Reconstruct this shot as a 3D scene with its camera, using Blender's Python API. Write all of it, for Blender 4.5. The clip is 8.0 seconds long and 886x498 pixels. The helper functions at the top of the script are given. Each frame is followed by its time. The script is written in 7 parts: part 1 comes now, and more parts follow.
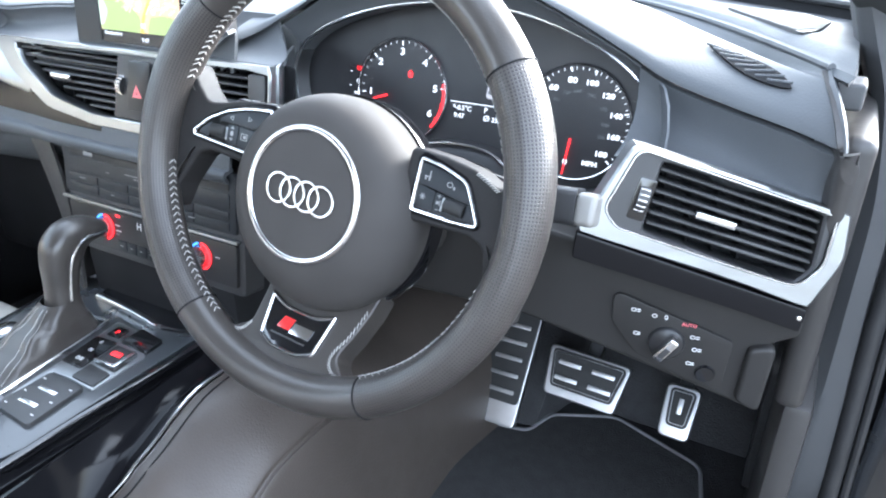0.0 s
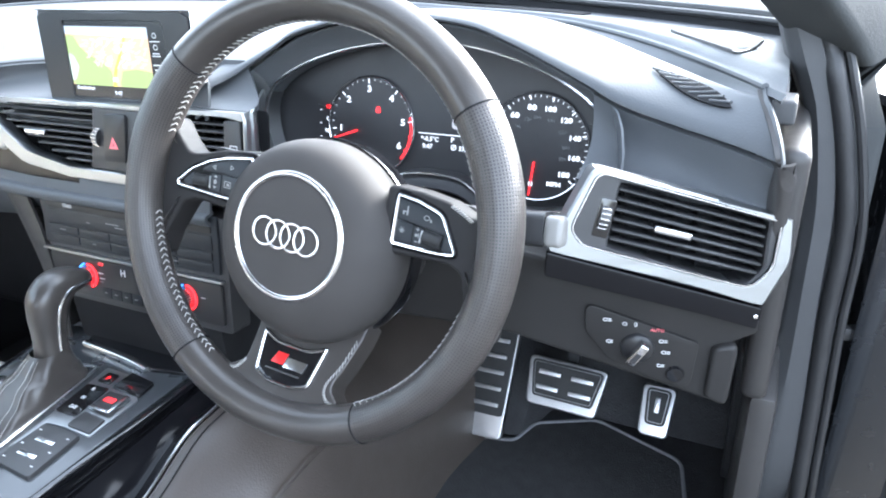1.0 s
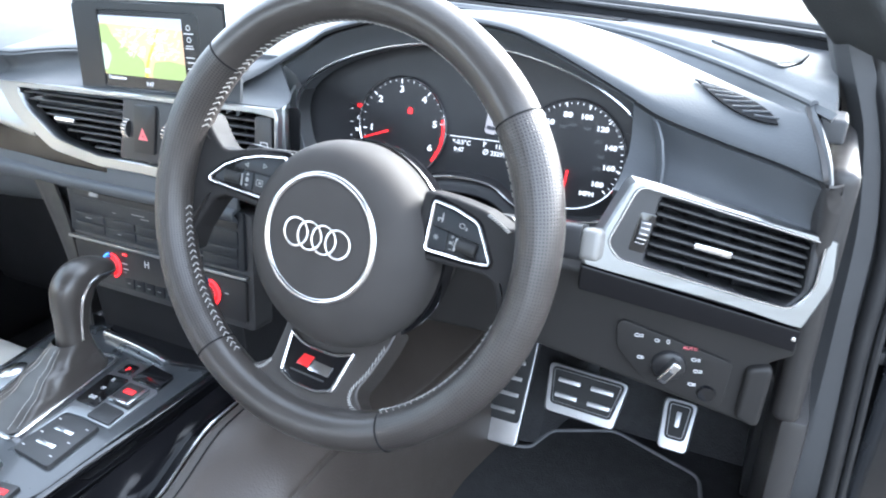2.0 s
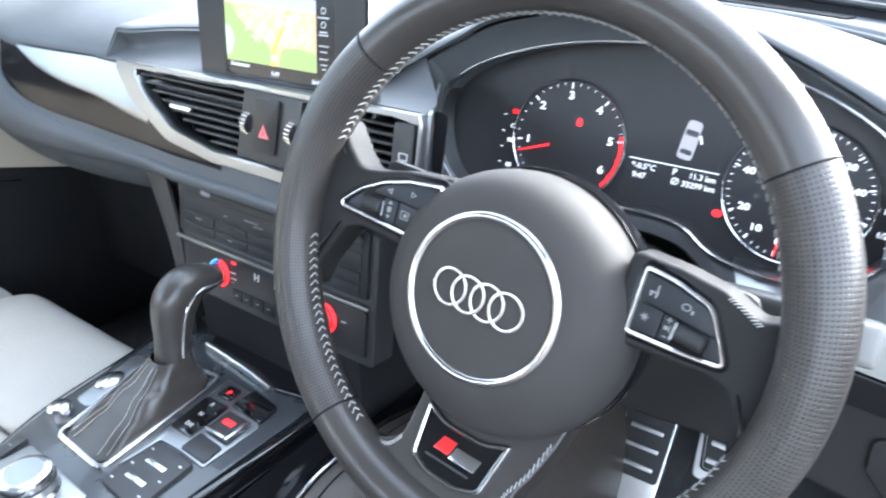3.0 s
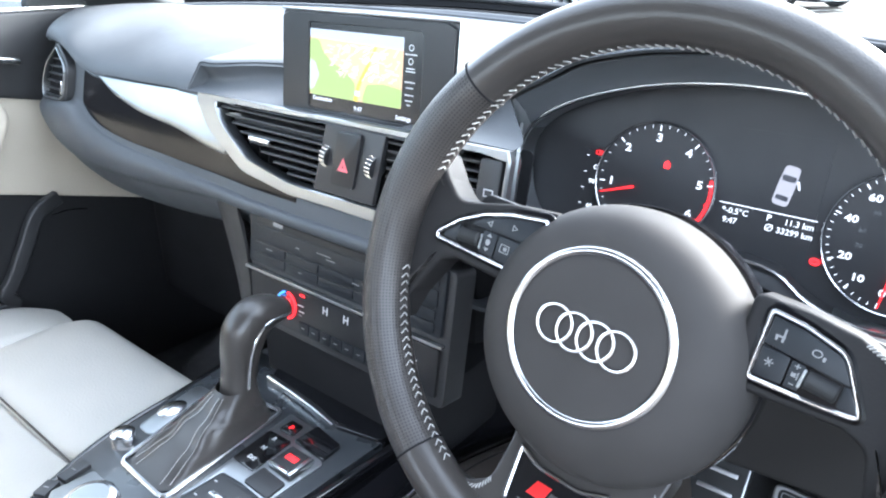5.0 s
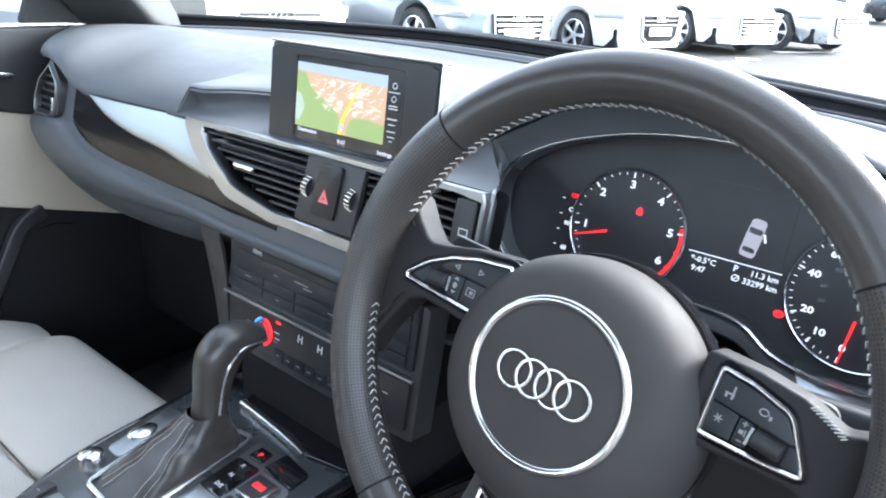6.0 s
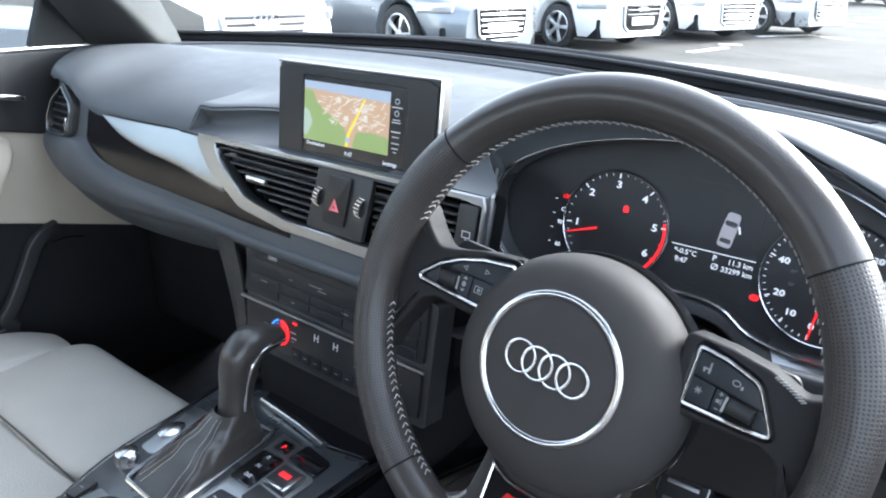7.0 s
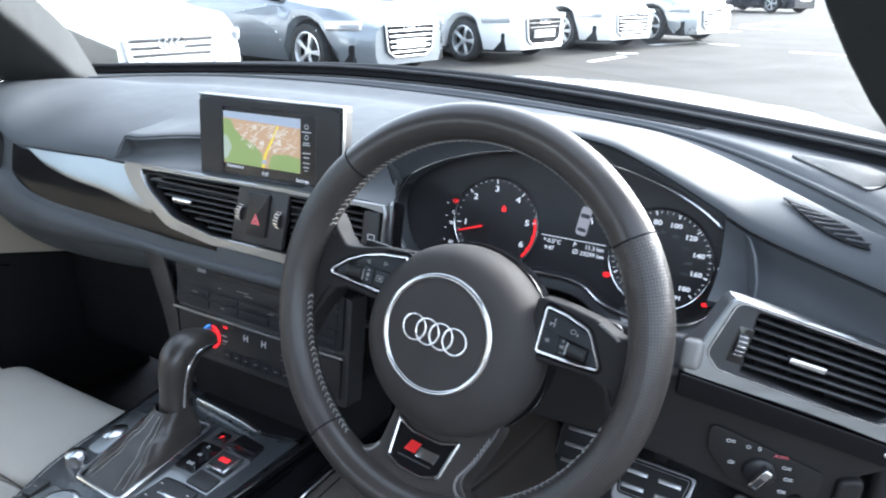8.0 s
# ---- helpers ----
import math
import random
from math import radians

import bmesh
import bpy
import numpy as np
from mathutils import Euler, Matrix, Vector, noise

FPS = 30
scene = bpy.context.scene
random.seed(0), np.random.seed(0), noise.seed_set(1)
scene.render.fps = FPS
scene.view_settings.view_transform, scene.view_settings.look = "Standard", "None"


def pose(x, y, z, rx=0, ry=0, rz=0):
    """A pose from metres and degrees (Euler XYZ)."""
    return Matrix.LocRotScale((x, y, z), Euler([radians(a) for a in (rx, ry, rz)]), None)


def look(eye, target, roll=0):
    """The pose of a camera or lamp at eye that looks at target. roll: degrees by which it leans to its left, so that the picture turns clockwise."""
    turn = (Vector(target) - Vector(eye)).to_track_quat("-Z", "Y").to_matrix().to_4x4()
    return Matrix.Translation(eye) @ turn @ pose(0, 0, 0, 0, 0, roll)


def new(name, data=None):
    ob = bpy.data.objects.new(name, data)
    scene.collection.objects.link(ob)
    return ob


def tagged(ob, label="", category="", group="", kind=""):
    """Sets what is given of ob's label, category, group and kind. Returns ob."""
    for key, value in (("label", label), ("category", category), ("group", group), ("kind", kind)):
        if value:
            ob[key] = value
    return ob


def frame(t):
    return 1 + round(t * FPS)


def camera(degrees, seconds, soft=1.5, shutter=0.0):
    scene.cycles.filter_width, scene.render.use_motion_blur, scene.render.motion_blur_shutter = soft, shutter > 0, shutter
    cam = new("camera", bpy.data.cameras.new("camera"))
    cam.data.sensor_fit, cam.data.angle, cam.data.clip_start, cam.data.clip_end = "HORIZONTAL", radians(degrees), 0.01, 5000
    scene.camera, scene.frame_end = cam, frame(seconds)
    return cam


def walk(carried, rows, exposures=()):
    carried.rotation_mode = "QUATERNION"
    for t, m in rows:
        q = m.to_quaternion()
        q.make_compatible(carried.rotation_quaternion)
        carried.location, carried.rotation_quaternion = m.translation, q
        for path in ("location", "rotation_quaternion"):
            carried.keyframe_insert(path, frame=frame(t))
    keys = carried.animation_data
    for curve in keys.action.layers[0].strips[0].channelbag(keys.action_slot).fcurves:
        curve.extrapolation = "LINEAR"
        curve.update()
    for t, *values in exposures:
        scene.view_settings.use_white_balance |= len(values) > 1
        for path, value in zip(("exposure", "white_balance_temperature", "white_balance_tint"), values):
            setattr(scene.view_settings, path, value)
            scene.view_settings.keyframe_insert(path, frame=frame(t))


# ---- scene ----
EXPOSURE, KELVIN, TINT = 4.34, 5700, 8
cam = camera(65.0, 8.0, soft=2.0, shutter=0.3)
PATH = [
    (0, (0.33, -0.368, 1.064), (-0.528, 1.19, 0.148), -0.1),
    (0.5, (0.329, -0.38, 1.081), (-0.486, 1.213, 0.187), -2.6),
    (1, (0.337, -0.395, 1.09), (-0.454, 1.217, 0.21), -3.1),
    (1.2, (0.337, -0.405, 1.089), (-0.456, 1.206, 0.208), -1.9),
    (2.3, (0.285, -0.368, 1.095), (-0.565, 1.205, 0.199), -1.0),
    (2.5, (0.254, -0.336, 1.093), (-0.653, 1.194, 0.18), -0.9),
    (3, (0.192, -0.295, 1.08), (-0.845, 1.143, 0.155), -0.7),
    (3.5, (0.179, -0.323, 1.048), (-0.961, 1.002, 0.078), 0.9),
    (4, (0.188, -0.361, 1.044), (-1.018, 0.963, 0.155), 0.7),
    (4.5, (0.167, -0.342, 1.044), (-1.019, 1.052, 0.238), -0.2),
    (4.7, (0.153, -0.329, 1.052), (-0.996, 1.096, 0.247), 0.2),
    (5.8, (0.158, -0.311, 1.084), (-0.984, 1.143, 0.322), 1.0),
    (6, (0.167, -0.311, 1.083), (-0.974, 1.155, 0.342), 3.0),
    (6.5, (0.183, -0.328, 1.096), (-0.944, 1.155, 0.367), 2.7),
    (7, (0.188, -0.36, 1.11), (-0.93, 1.117, 0.356), 1.1),
    (7.5, (0.237, -0.424, 1.128), (-0.788, 1.124, 0.383), -0.3),
    (8, (0.275, -0.45, 1.143), (-0.667, 1.161, 0.426), 0.2),
]
walk(cam, [(t, look(eye, target, roll)) for t, eye, target, roll in PATH], [(0.0, EXPOSURE + 0.12, KELVIN, TINT), (1.2, EXPOSURE + 0.12, KELVIN, TINT), (2.4, EXPOSURE, KELVIN, TINT), (3.6, EXPOSURE, KELVIN, TINT), (4.6, EXPOSURE + 0.08, KELVIN, TINT), (5.8, EXPOSURE - 0.40, KELVIN, TINT), (6.6, EXPOSURE - 0.80, KELVIN, TINT), (8.0, EXPOSURE - 1.10, KELVIN, TINT)])

# ---- daylight: hazy bright winter sky, low soft sun ahead of the car ----
world = bpy.data.worlds.new("sky")
scene.world = world
world.use_nodes = True
wn = world.node_tree
wn.nodes.clear()
sky = wn.nodes.new("ShaderNodeTexSky")
sky.sky_type = "NISHITA"
sky.sun_disc = False
sky.sun_elevation = radians(24)
sky.sun_rotation = radians(28)
sky.air_density, sky.dust_density, sky.ozone_density = 1.0, 4.0, 1.0
hazy = wn.nodes.new("ShaderNodeHueSaturation")
hazy.inputs["Saturation"].default_value = 0.35
bg = wn.nodes.new("ShaderNodeBackground")
bg.inputs["Strength"].default_value = 0.15
wout = wn.nodes.new("ShaderNodeOutputWorld")
wn.links.new(sky.outputs[0], hazy.inputs["Color"])
wn.links.new(hazy.outputs[0], bg.inputs["Color"])
wn.links.new(bg.outputs[0], wout.inputs["Surface"])
sun = new("sun", bpy.data.lights.new("sun", "SUN"))
sun.data.energy, sun.data.angle, sun.data.color = 0.7, radians(25), (1.0, 0.93, 0.84)
sun.matrix_basis = look((math.sin(radians(28)) * 20, math.cos(radians(28)) * 20, 8.9), (0, 0, 0))

# ---- materials ----
LAMP = 0.13            # lit print and screens are dim beside daylight


def material(name, color, rough=0.5, metal=0.0, grain=0.0, grain_size=0.002, vary=0.0, vary_size=0.08, coat=0.0,
             emit=0.0, spec=0.5, rough_vary=0.0, stretch=(1, 1, 1), cells=False, wear=0.0):
    """A principled material with colour variation at a large scale and relief at a small one, in metres."""
    m = bpy.data.materials.new(name)
    m.use_nodes = True
    nt = m.node_tree
    b = nt.nodes["Principled BSDF"]
    b.inputs["Base Color"].default_value = (*color, 1)
    b.inputs["Roughness"].default_value = rough
    b.inputs["Metallic"].default_value = metal
    b.inputs["Coat Weight"].default_value = coat
    b.inputs["Coat Roughness"].default_value = 0.05
    b.inputs["Specular IOR Level"].default_value = spec
    if emit:
        b.inputs["Base Color"].default_value = (*[0.04 * c for c in color], 1)
        b.inputs["Emission Color"].default_value = (*color, 1)
        b.inputs["Emission Strength"].default_value = emit * LAMP
    if grain or vary or rough_vary or wear:
        tc = nt.nodes.new("ShaderNodeTexCoord")
        mp = nt.nodes.new("ShaderNodeMapping")
        mp.inputs["Scale"].default_value = stretch
        nt.links.new(tc.outputs["Object"], mp.inputs["Vector"])
        big = nt.nodes.new("ShaderNodeTexNoise")
        big.inputs["Scale"].default_value = 1 / vary_size
        big.inputs["Detail"].default_value = 6
        nt.links.new(mp.outputs[0], big.inputs["Vector"])
        if vary:
            ramp = nt.nodes.new("ShaderNodeMapRange")
            ramp.inputs["From Min"].default_value, ramp.inputs["From Max"].default_value = 0.3, 0.7
            ramp.inputs["To Min"].default_value, ramp.inputs["To Max"].default_value = 1 - vary, 1 + vary
            mul = nt.nodes.new("ShaderNodeMix")
            mul.data_type, mul.blend_type = "RGBA", "MULTIPLY"
            mul.inputs["Factor"].default_value = 1
            mul.inputs[6].default_value = (*color, 1)
            nt.links.new(big.outputs["Fac"], ramp.inputs["Value"])
            nt.links.new(ramp.outputs[0], mul.inputs[7])
            nt.links.new(mul.outputs[2], b.inputs["Base Color"])
        if rough_vary:
            rr = nt.nodes.new("ShaderNodeMapRange")
            rr.inputs["From Min"].default_value, rr.inputs["From Max"].default_value = 0.3, 0.7
            rr.inputs["To Min"].default_value, rr.inputs["To Max"].default_value = rough - rough_vary, rough + rough_vary
            fine = nt.nodes.new("ShaderNodeTexNoise")
            fine.inputs["Scale"].default_value = 4 / vary_size
            fine.inputs["Detail"].default_value = 8
            nt.links.new(mp.outputs[0], fine.inputs["Vector"])
            nt.links.new(fine.outputs["Fac"], rr.inputs["Value"])
            nt.links.new(rr.outputs[0], b.inputs["Roughness"])
        if grain:
            if cells:
                tex = nt.nodes.new("ShaderNodeTexVoronoi")
                tex.feature = "SMOOTH_F1"
                out = tex.outputs["Distance"]
            else:
                tex = nt.nodes.new("ShaderNodeTexNoise")
                tex.inputs["Detail"].default_value = 3
                out = tex.outputs["Fac"]
            tex.inputs["Scale"].default_value = 1 / grain_size
            nt.links.new(mp.outputs[0], tex.inputs["Vector"])
            bump = nt.nodes.new("ShaderNodeBump")
            bump.inputs["Strength"].default_value = grain
            bump.inputs["Distance"].default_value = grain_size * 0.4
            nt.links.new(out, bump.inputs["Height"])
            nt.links.new(bump.outputs[0], b.inputs["Normal"])
    return m


def perforated(name, color):
    """Leather punched with rows of small holes, laid out along the UVs (one unit = one hole)."""
    m = material(name, color, 0.36, grain=0.12, grain_size=0.0012, vary=0.15, vary_size=0.03)
    nt = m.node_tree
    b = nt.nodes["Principled BSDF"]
    uv = nt.nodes.new("ShaderNodeUVMap")
    vor = nt.nodes.new("ShaderNodeTexVoronoi")
    vor.inputs["Scale"].default_value = 1
    vor.inputs["Randomness"].default_value = 0.0
    hole = nt.nodes.new("ShaderNodeMapRange")
    hole.inputs["From Min"].default_value, hole.inputs["From Max"].default_value = 0.20, 0.32
    nt.links.new(uv.outputs[0], vor.inputs["Vector"])
    nt.links.new(vor.outputs["Distance"], hole.inputs["Value"])
    old = b.inputs["Base Color"].links[0].from_socket
    mix = nt.nodes.new("ShaderNodeMix")
    mix.data_type = "RGBA"
    mix.inputs[6].default_value = (0.004, 0.004, 0.004, 1)
    nt.links.new(hole.outputs[0], mix.inputs["Factor"])
    nt.links.new(old, mix.inputs[7])
    nt.links.new(mix.outputs[2], b.inputs["Base Color"])
    bump = nt.nodes.new("ShaderNodeBump")
    bump.inputs["Strength"].default_value = 0.45
    bump.inputs["Distance"].default_value = 0.0006
    nt.links.new(hole.outputs[0], bump.inputs["Height"])
    nt.links.new(b.inputs["Normal"].links[0].from_socket, bump.inputs["Normal"])
    nt.links.new(bump.outputs[0], b.inputs["Normal"])
    return m


def glass(name, tint=(1, 1, 1), rough=0.0):
    """Thin clear pane: transmits straight on, with a weak mirror sheen."""
    m = bpy.data.materials.new(name)
    m.use_nodes = True
    nt = m.node_tree
    nt.nodes.clear()
    out = nt.nodes.new("ShaderNodeOutputMaterial")
    tr = nt.nodes.new("ShaderNodeBsdfTransparent")
    tr.inputs[0].default_value = (*tint, 1)
    gl = nt.nodes.new("ShaderNodeBsdfGlossy")
    gl.inputs["Roughness"].default_value = rough
    fr = nt.nodes.new("ShaderNodeLayerWeight")
    fr.inputs["Blend"].default_value = 0.5
    power = nt.nodes.new("ShaderNodeMath")
    power.operation, power.inputs[1].default_value = "POWER", 5
    lift = nt.nodes.new("ShaderNodeMath")
    lift.operation, lift.inputs[1].default_value, lift.inputs[2].default_value = "MULTIPLY_ADD", 0.9, 0.04
    nt.links.new(fr.outputs["Facing"], power.inputs[0])
    nt.links.new(power.outputs[0], lift.inputs[0])
    mix = nt.nodes.new("ShaderNodeMixShader")
    nt.links.new(lift.outputs[0], mix.inputs[0])
    nt.links.new(tr.outputs[0], mix.inputs[1])
    nt.links.new(gl.outputs[0], mix.inputs[2])
    nt.links.new(mix.outputs[0], out.inputs[0])
    return m


PAD = material("soft_dash_skin", (0.068, 0.072, 0.077), 0.54, grain=0.2, grain_size=0.0016, vary=0.12, vary_size=0.12, cells=True, rough_vary=0.05, spec=0.22)
KEY = material("blue_grey_keys", (0.013, 0.015, 0.018), 0.42, grain=0.1, grain_size=0.0008, vary=0.1, vary_size=0.01, rough_vary=0.05, spec=0.3)
PLASTIC = material("grained_plastic", (0.027, 0.025, 0.024), 0.5, grain=0.15, grain_size=0.0011, vary=0.1, vary_size=0.05, rough_vary=0.05)
DARK = material("dark_plastic", (0.026, 0.026, 0.027), 0.45, grain=0.2, grain_size=0.001, vary=0.1, rough_vary=0.05)
LOUVRE = material("louvre_plastic", (0.024, 0.024, 0.025), 0.42, grain=0.15, grain_size=0.001, vary=0.1, rough_vary=0.05)
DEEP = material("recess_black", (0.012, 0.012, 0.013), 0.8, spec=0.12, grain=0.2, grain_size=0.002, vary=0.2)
LEATHER = material("black_leather", (0.040, 0.036, 0.033), 0.30, grain=0.16, grain_size=0.0013, vary=0.10, vary_size=0.05, cells=True, rough_vary=0.02)
WEB = material("spoke_leather", (0.022, 0.021, 0.021), 0.60, grain=0.16, grain_size=0.0013, vary=0.10, vary_size=0.05, cells=True, rough_vary=0.04, spec=0.12)
KNEE = material("knee_panel_plastic", (0.019, 0.018, 0.0175), 0.52, grain=0.15, grain_size=0.0011, vary=0.1, vary_size=0.05, rough_vary=0.05, spec=0.24)
PERF = perforated("perforated_leather", (0.042, 0.037, 0.034))
AIRBAG = material("airbag_cover", (0.046, 0.043, 0.041), 0.64, grain=0.12, grain_size=0.0009, vary=0.08, vary_size=0.04, rough_vary=0.05, spec=0.12)
SEAT_DARK = material("dark_seat_leather", (0.052, 0.043, 0.037), 0.45, grain=0.35, grain_size=0.002, vary=0.12, vary_size=0.08, cells=True, rough_vary=0.06)
SEAT_LIGHT = material("pale_grey_leather", (0.41, 0.395, 0.36), 0.5, grain=0.35, grain_size=0.0025, vary=0.05, vary_size=0.1, cells=True, rough_vary=0.06)
CREAM = material("cream_door_leather", (0.50, 0.445, 0.36), 0.5, grain=0.35, grain_size=0.0025, vary=0.05, vary_size=0.1, cells=True)
THREAD = material("grey_thread", (0.36, 0.355, 0.34), 0.7, grain=0.5, grain_size=0.0006, vary=0.1, vary_size=0.004)
SATIN = material("satin_black", (0.018, 0.018, 0.019), 0.34, vary=0.1, rough_vary=0.04, spec=0.35)
INLAY = material("gloss_black_inlay", (0.006, 0.006, 0.007), 0.12, spec=0.14, vary=0.1, rough_vary=0.03)
PIANO = material("piano_black", (0.006, 0.006, 0.007), 0.08, coat=0.5, vary=0.1, rough_vary=0.03)
ALU = material("brushed_aluminium", (0.32, 0.33, 0.335), 0.36, metal=1.0, grain=0.12, grain_size=0.0007, vary=0.04, vary_size=0.02, stretch=(0.05, 1, 1), rough_vary=0.06)
CHROME = material("satin_chrome", (0.66, 0.66, 0.67), 0.2, metal=1.0, vary=0.03, vary_size=0.02, rough_vary=0.05)
STEEL = material("pedal_steel", (0.42, 0.42, 0.42), 0.36, metal=1.0, grain=0.03, grain_size=0.004, vary=0.05, vary_size=0.02, rough_vary=0.06)
RUBBER = material("rubber", (0.012, 0.012, 0.012), 0.65, grain=0.3, grain_size=0.001, vary=0.15, vary_size=0.02)
MAT = material("mat_carpet", (0.032, 0.032, 0.033), 0.95, grain=1.0, grain_size=0.003, vary=0.18, vary_size=0.02)
CARPET = material("dark_carpet", (0.030, 0.030, 0.032), 0.95, grain=1.0, grain_size=0.003, vary=0.2, vary_size=0.02)
BRAID = material("mat_edging", (0.15, 0.15, 0.155), 0.8, grain=0.6, grain_size=0.002, vary=0.1, vary_size=0.01)
DIAL = material("dial_black", (0.020, 0.020, 0.022), 0.5, vary=0.15, vary_size=0.05, rough_vary=0.05)
WHITE_LIT = material("lit_white_print", (0.9, 0.93, 1.0), 0.5, emit=0.75)
GREY_LIT = material("dim_print", (0.35, 0.38, 0.42), 0.5, emit=0.12)
RED_LIT = material("lit_red", (1.0, 0.02, 0.025), 0.5, emit=1.3)
BLUE_LIT = material("lit_blue", (0.1, 0.35, 1.0), 0.5, emit=1.0)
PRINT = material("white_print", (0.6, 0.6, 0.6), 0.5, vary=0.05)
PRINT_DIM = material("grey_print", (0.2, 0.2, 0.2), 0.5, vary=0.05)
RED_PAINT = material("red_enamel", (0.55, 0.02, 0.02), 0.25, coat=0.5, vary=0.05)
HAZARD = material("red_triangle_print", (0.75, 0.16, 0.18), 0.4, vary=0.05)
BODY_BLACK = material("black_car_paint", (0.012, 0.013, 0.015), 0.25, coat=1.0, vary=0.1, rough_vary=0.04)
SEAL = material("door_seal_rubber", (0.016, 0.016, 0.017), 0.55, grain=0.3, grain_size=0.003, vary=0.2, vary_size=0.05)
POSTCLOTH = material("post_trim_plastic", (0.040, 0.041, 0.043), 0.62, grain=0.3, grain_size=0.0015, vary=0.08, vary_size=0.05, rough_vary=0.05)
PILLAR = material("pillar_trim_cloth", (0.045, 0.047, 0.047), 0.9, spec=0.15, grain=0.5, grain_size=0.002, vary=0.08, vary_size=0.05)
HEADLINER = material("headliner_cloth", (0.2, 0.2, 0.19), 0.9, grain=0.5, grain_size=0.003, vary=0.06, vary_size=0.1)
GLASS = glass("clear_glass", (0.93, 0.95, 0.94))


# ---- building helpers ----
WORLD = {}


def thing(name, m=None, label="", category="", group="", kind=""):
    """An Empty that carries the parts of one thing."""
    ob = new(name)
    ob.empty_display_size = 0.02
    m = m or Matrix()
    ob.matrix_basis = m
    WORLD[ob] = m.copy()
    return tagged(ob, label, category, group, kind)


def part(name, bm, mat, parent=None, label="", m=None, smooth=40, category="", group="", kind=""):
    """Links a bmesh, given in world space or in the space of the pose m, as one mesh object under its parent."""
    me = bpy.data.meshes.new(name)
    m = m or Matrix()
    base = WORLD[parent] if parent else Matrix()
    bm.transform(base.inverted() @ m)
    bmesh.ops.recalc_face_normals(bm, faces=bm.faces)
    for f in bm.faces:
        f.smooth = True
    limit = radians(smooth)
    for e in bm.edges:
        if len(e.link_faces) == 2 and e.calc_face_angle(0) > limit:
            e.smooth = False
    bm.to_mesh(me)
    bm.free()
    for one in mat if isinstance(mat, (list, tuple)) else (mat,):
        me.materials.append(one)
    ob = new(name, me)
    ob.parent = parent
    WORLD[ob] = base.copy()
    return tagged(ob, label, category, group, kind)


def bevel(bm, width, seg=2, angle=25):
    edges = [e for e in bm.edges if len(e.link_faces) == 2 and e.calc_face_angle(0) > radians(angle)]
    if width and edges:
        bmesh.ops.bevel(bm, geom=edges, offset=width, segments=seg, affect="EDGES", profile=0.6, clamp_overlap=True)
    return bm


def box(x0, x1, y0, y1, z0, z1, r=0.002, seg=2):
    bm = bmesh.new()
    bmesh.ops.create_cube(bm, size=1)
    for v in bm.verts:
        v.co = ((x0 + x1) / 2 + v.co.x * (x1 - x0), (y0 + y1) / 2 + v.co.y * (y1 - y0), (z0 + z1) / 2 + v.co.z * (z1 - z0))
    return bevel(bm, r, seg)


def rounded(points, radius, seg=5):
    """A closed 2D outline with rounded corners; a point may carry its own radius as third value."""
    out, n = [], len(points)
    for i in range(n):
        p, a, b = (Vector(points[k % n][:2]) for k in (i, i - 1, i + 1))
        r = points[i][2] if len(points[i]) > 2 else radius
        u, v = (a - p), (b - p)
        lu, lv = u.length, v.length
        u, v = u / lu, v / lv
        ang = max(0.05, math.acos(max(-1, min(1, u.dot(v)))))
        d = min(r / math.tan(ang / 2), lu * 0.48, lv * 0.48)
        if d < 1e-5:
            out.append(p)
            continue
        s, e = p + u * d, p + v * d
        for k in range(seg + 1):
            t = k / seg
            out.append(s * (1 - t) ** 2 + p * 2 * t * (1 - t) + e * t * t)
    return out


def inset(points, d):
    """The closed outline moved inwards by d (counter-clockwise outlines)."""
    out, n = [], len(points)
    area = sum(points[i][0] * points[(i + 1) % n][1] - points[(i + 1) % n][0] * points[i][1] for i in range(n))
    sgn = 1 if area > 0 else -1
    for i in range(n):
        a, p, b = (Vector(points[k % n][:2]) for k in (i - 1, i, i + 1))
        u, v = (p - a).normalized(), (b - p).normalized()
        na, nb = Vector((-u.y, u.x)), Vector((-v.y, v.x))
        mid = na + nb
        mid = mid.normalized() / max(0.5, mid.normalized().dot(na)) if mid.length > 1e-6 else na
        out.append(p + mid * d * sgn)
    return out


def plate(points, depth, r=0.001, seg=2, dome=0.0):
    """A solid plate: the outline in its local x, y; front at z = depth, back at z = 0."""
    bm = bmesh.new()
    f = bm.faces.new([bm.verts.new((p[0], p[1], 0)) for p in points])
    ext = bmesh.ops.extrude_face_region(bm, geom=[f])
    top = [v for v in ext["geom"] if isinstance(v, bmesh.types.BMVert)]
    bmesh.ops.translate(bm, verts=top, vec=(0, 0, depth))
    bmesh.ops.recalc_face_normals(bm, faces=bm.faces)
    if r:
        rim = [e for e in bm.edges if all(v in top for v in e.verts)]
        bmesh.ops.bevel(bm, geom=rim, offset=r, segments=seg, affect="EDGES", profile=0.6, clamp_overlap=True)
    return bm


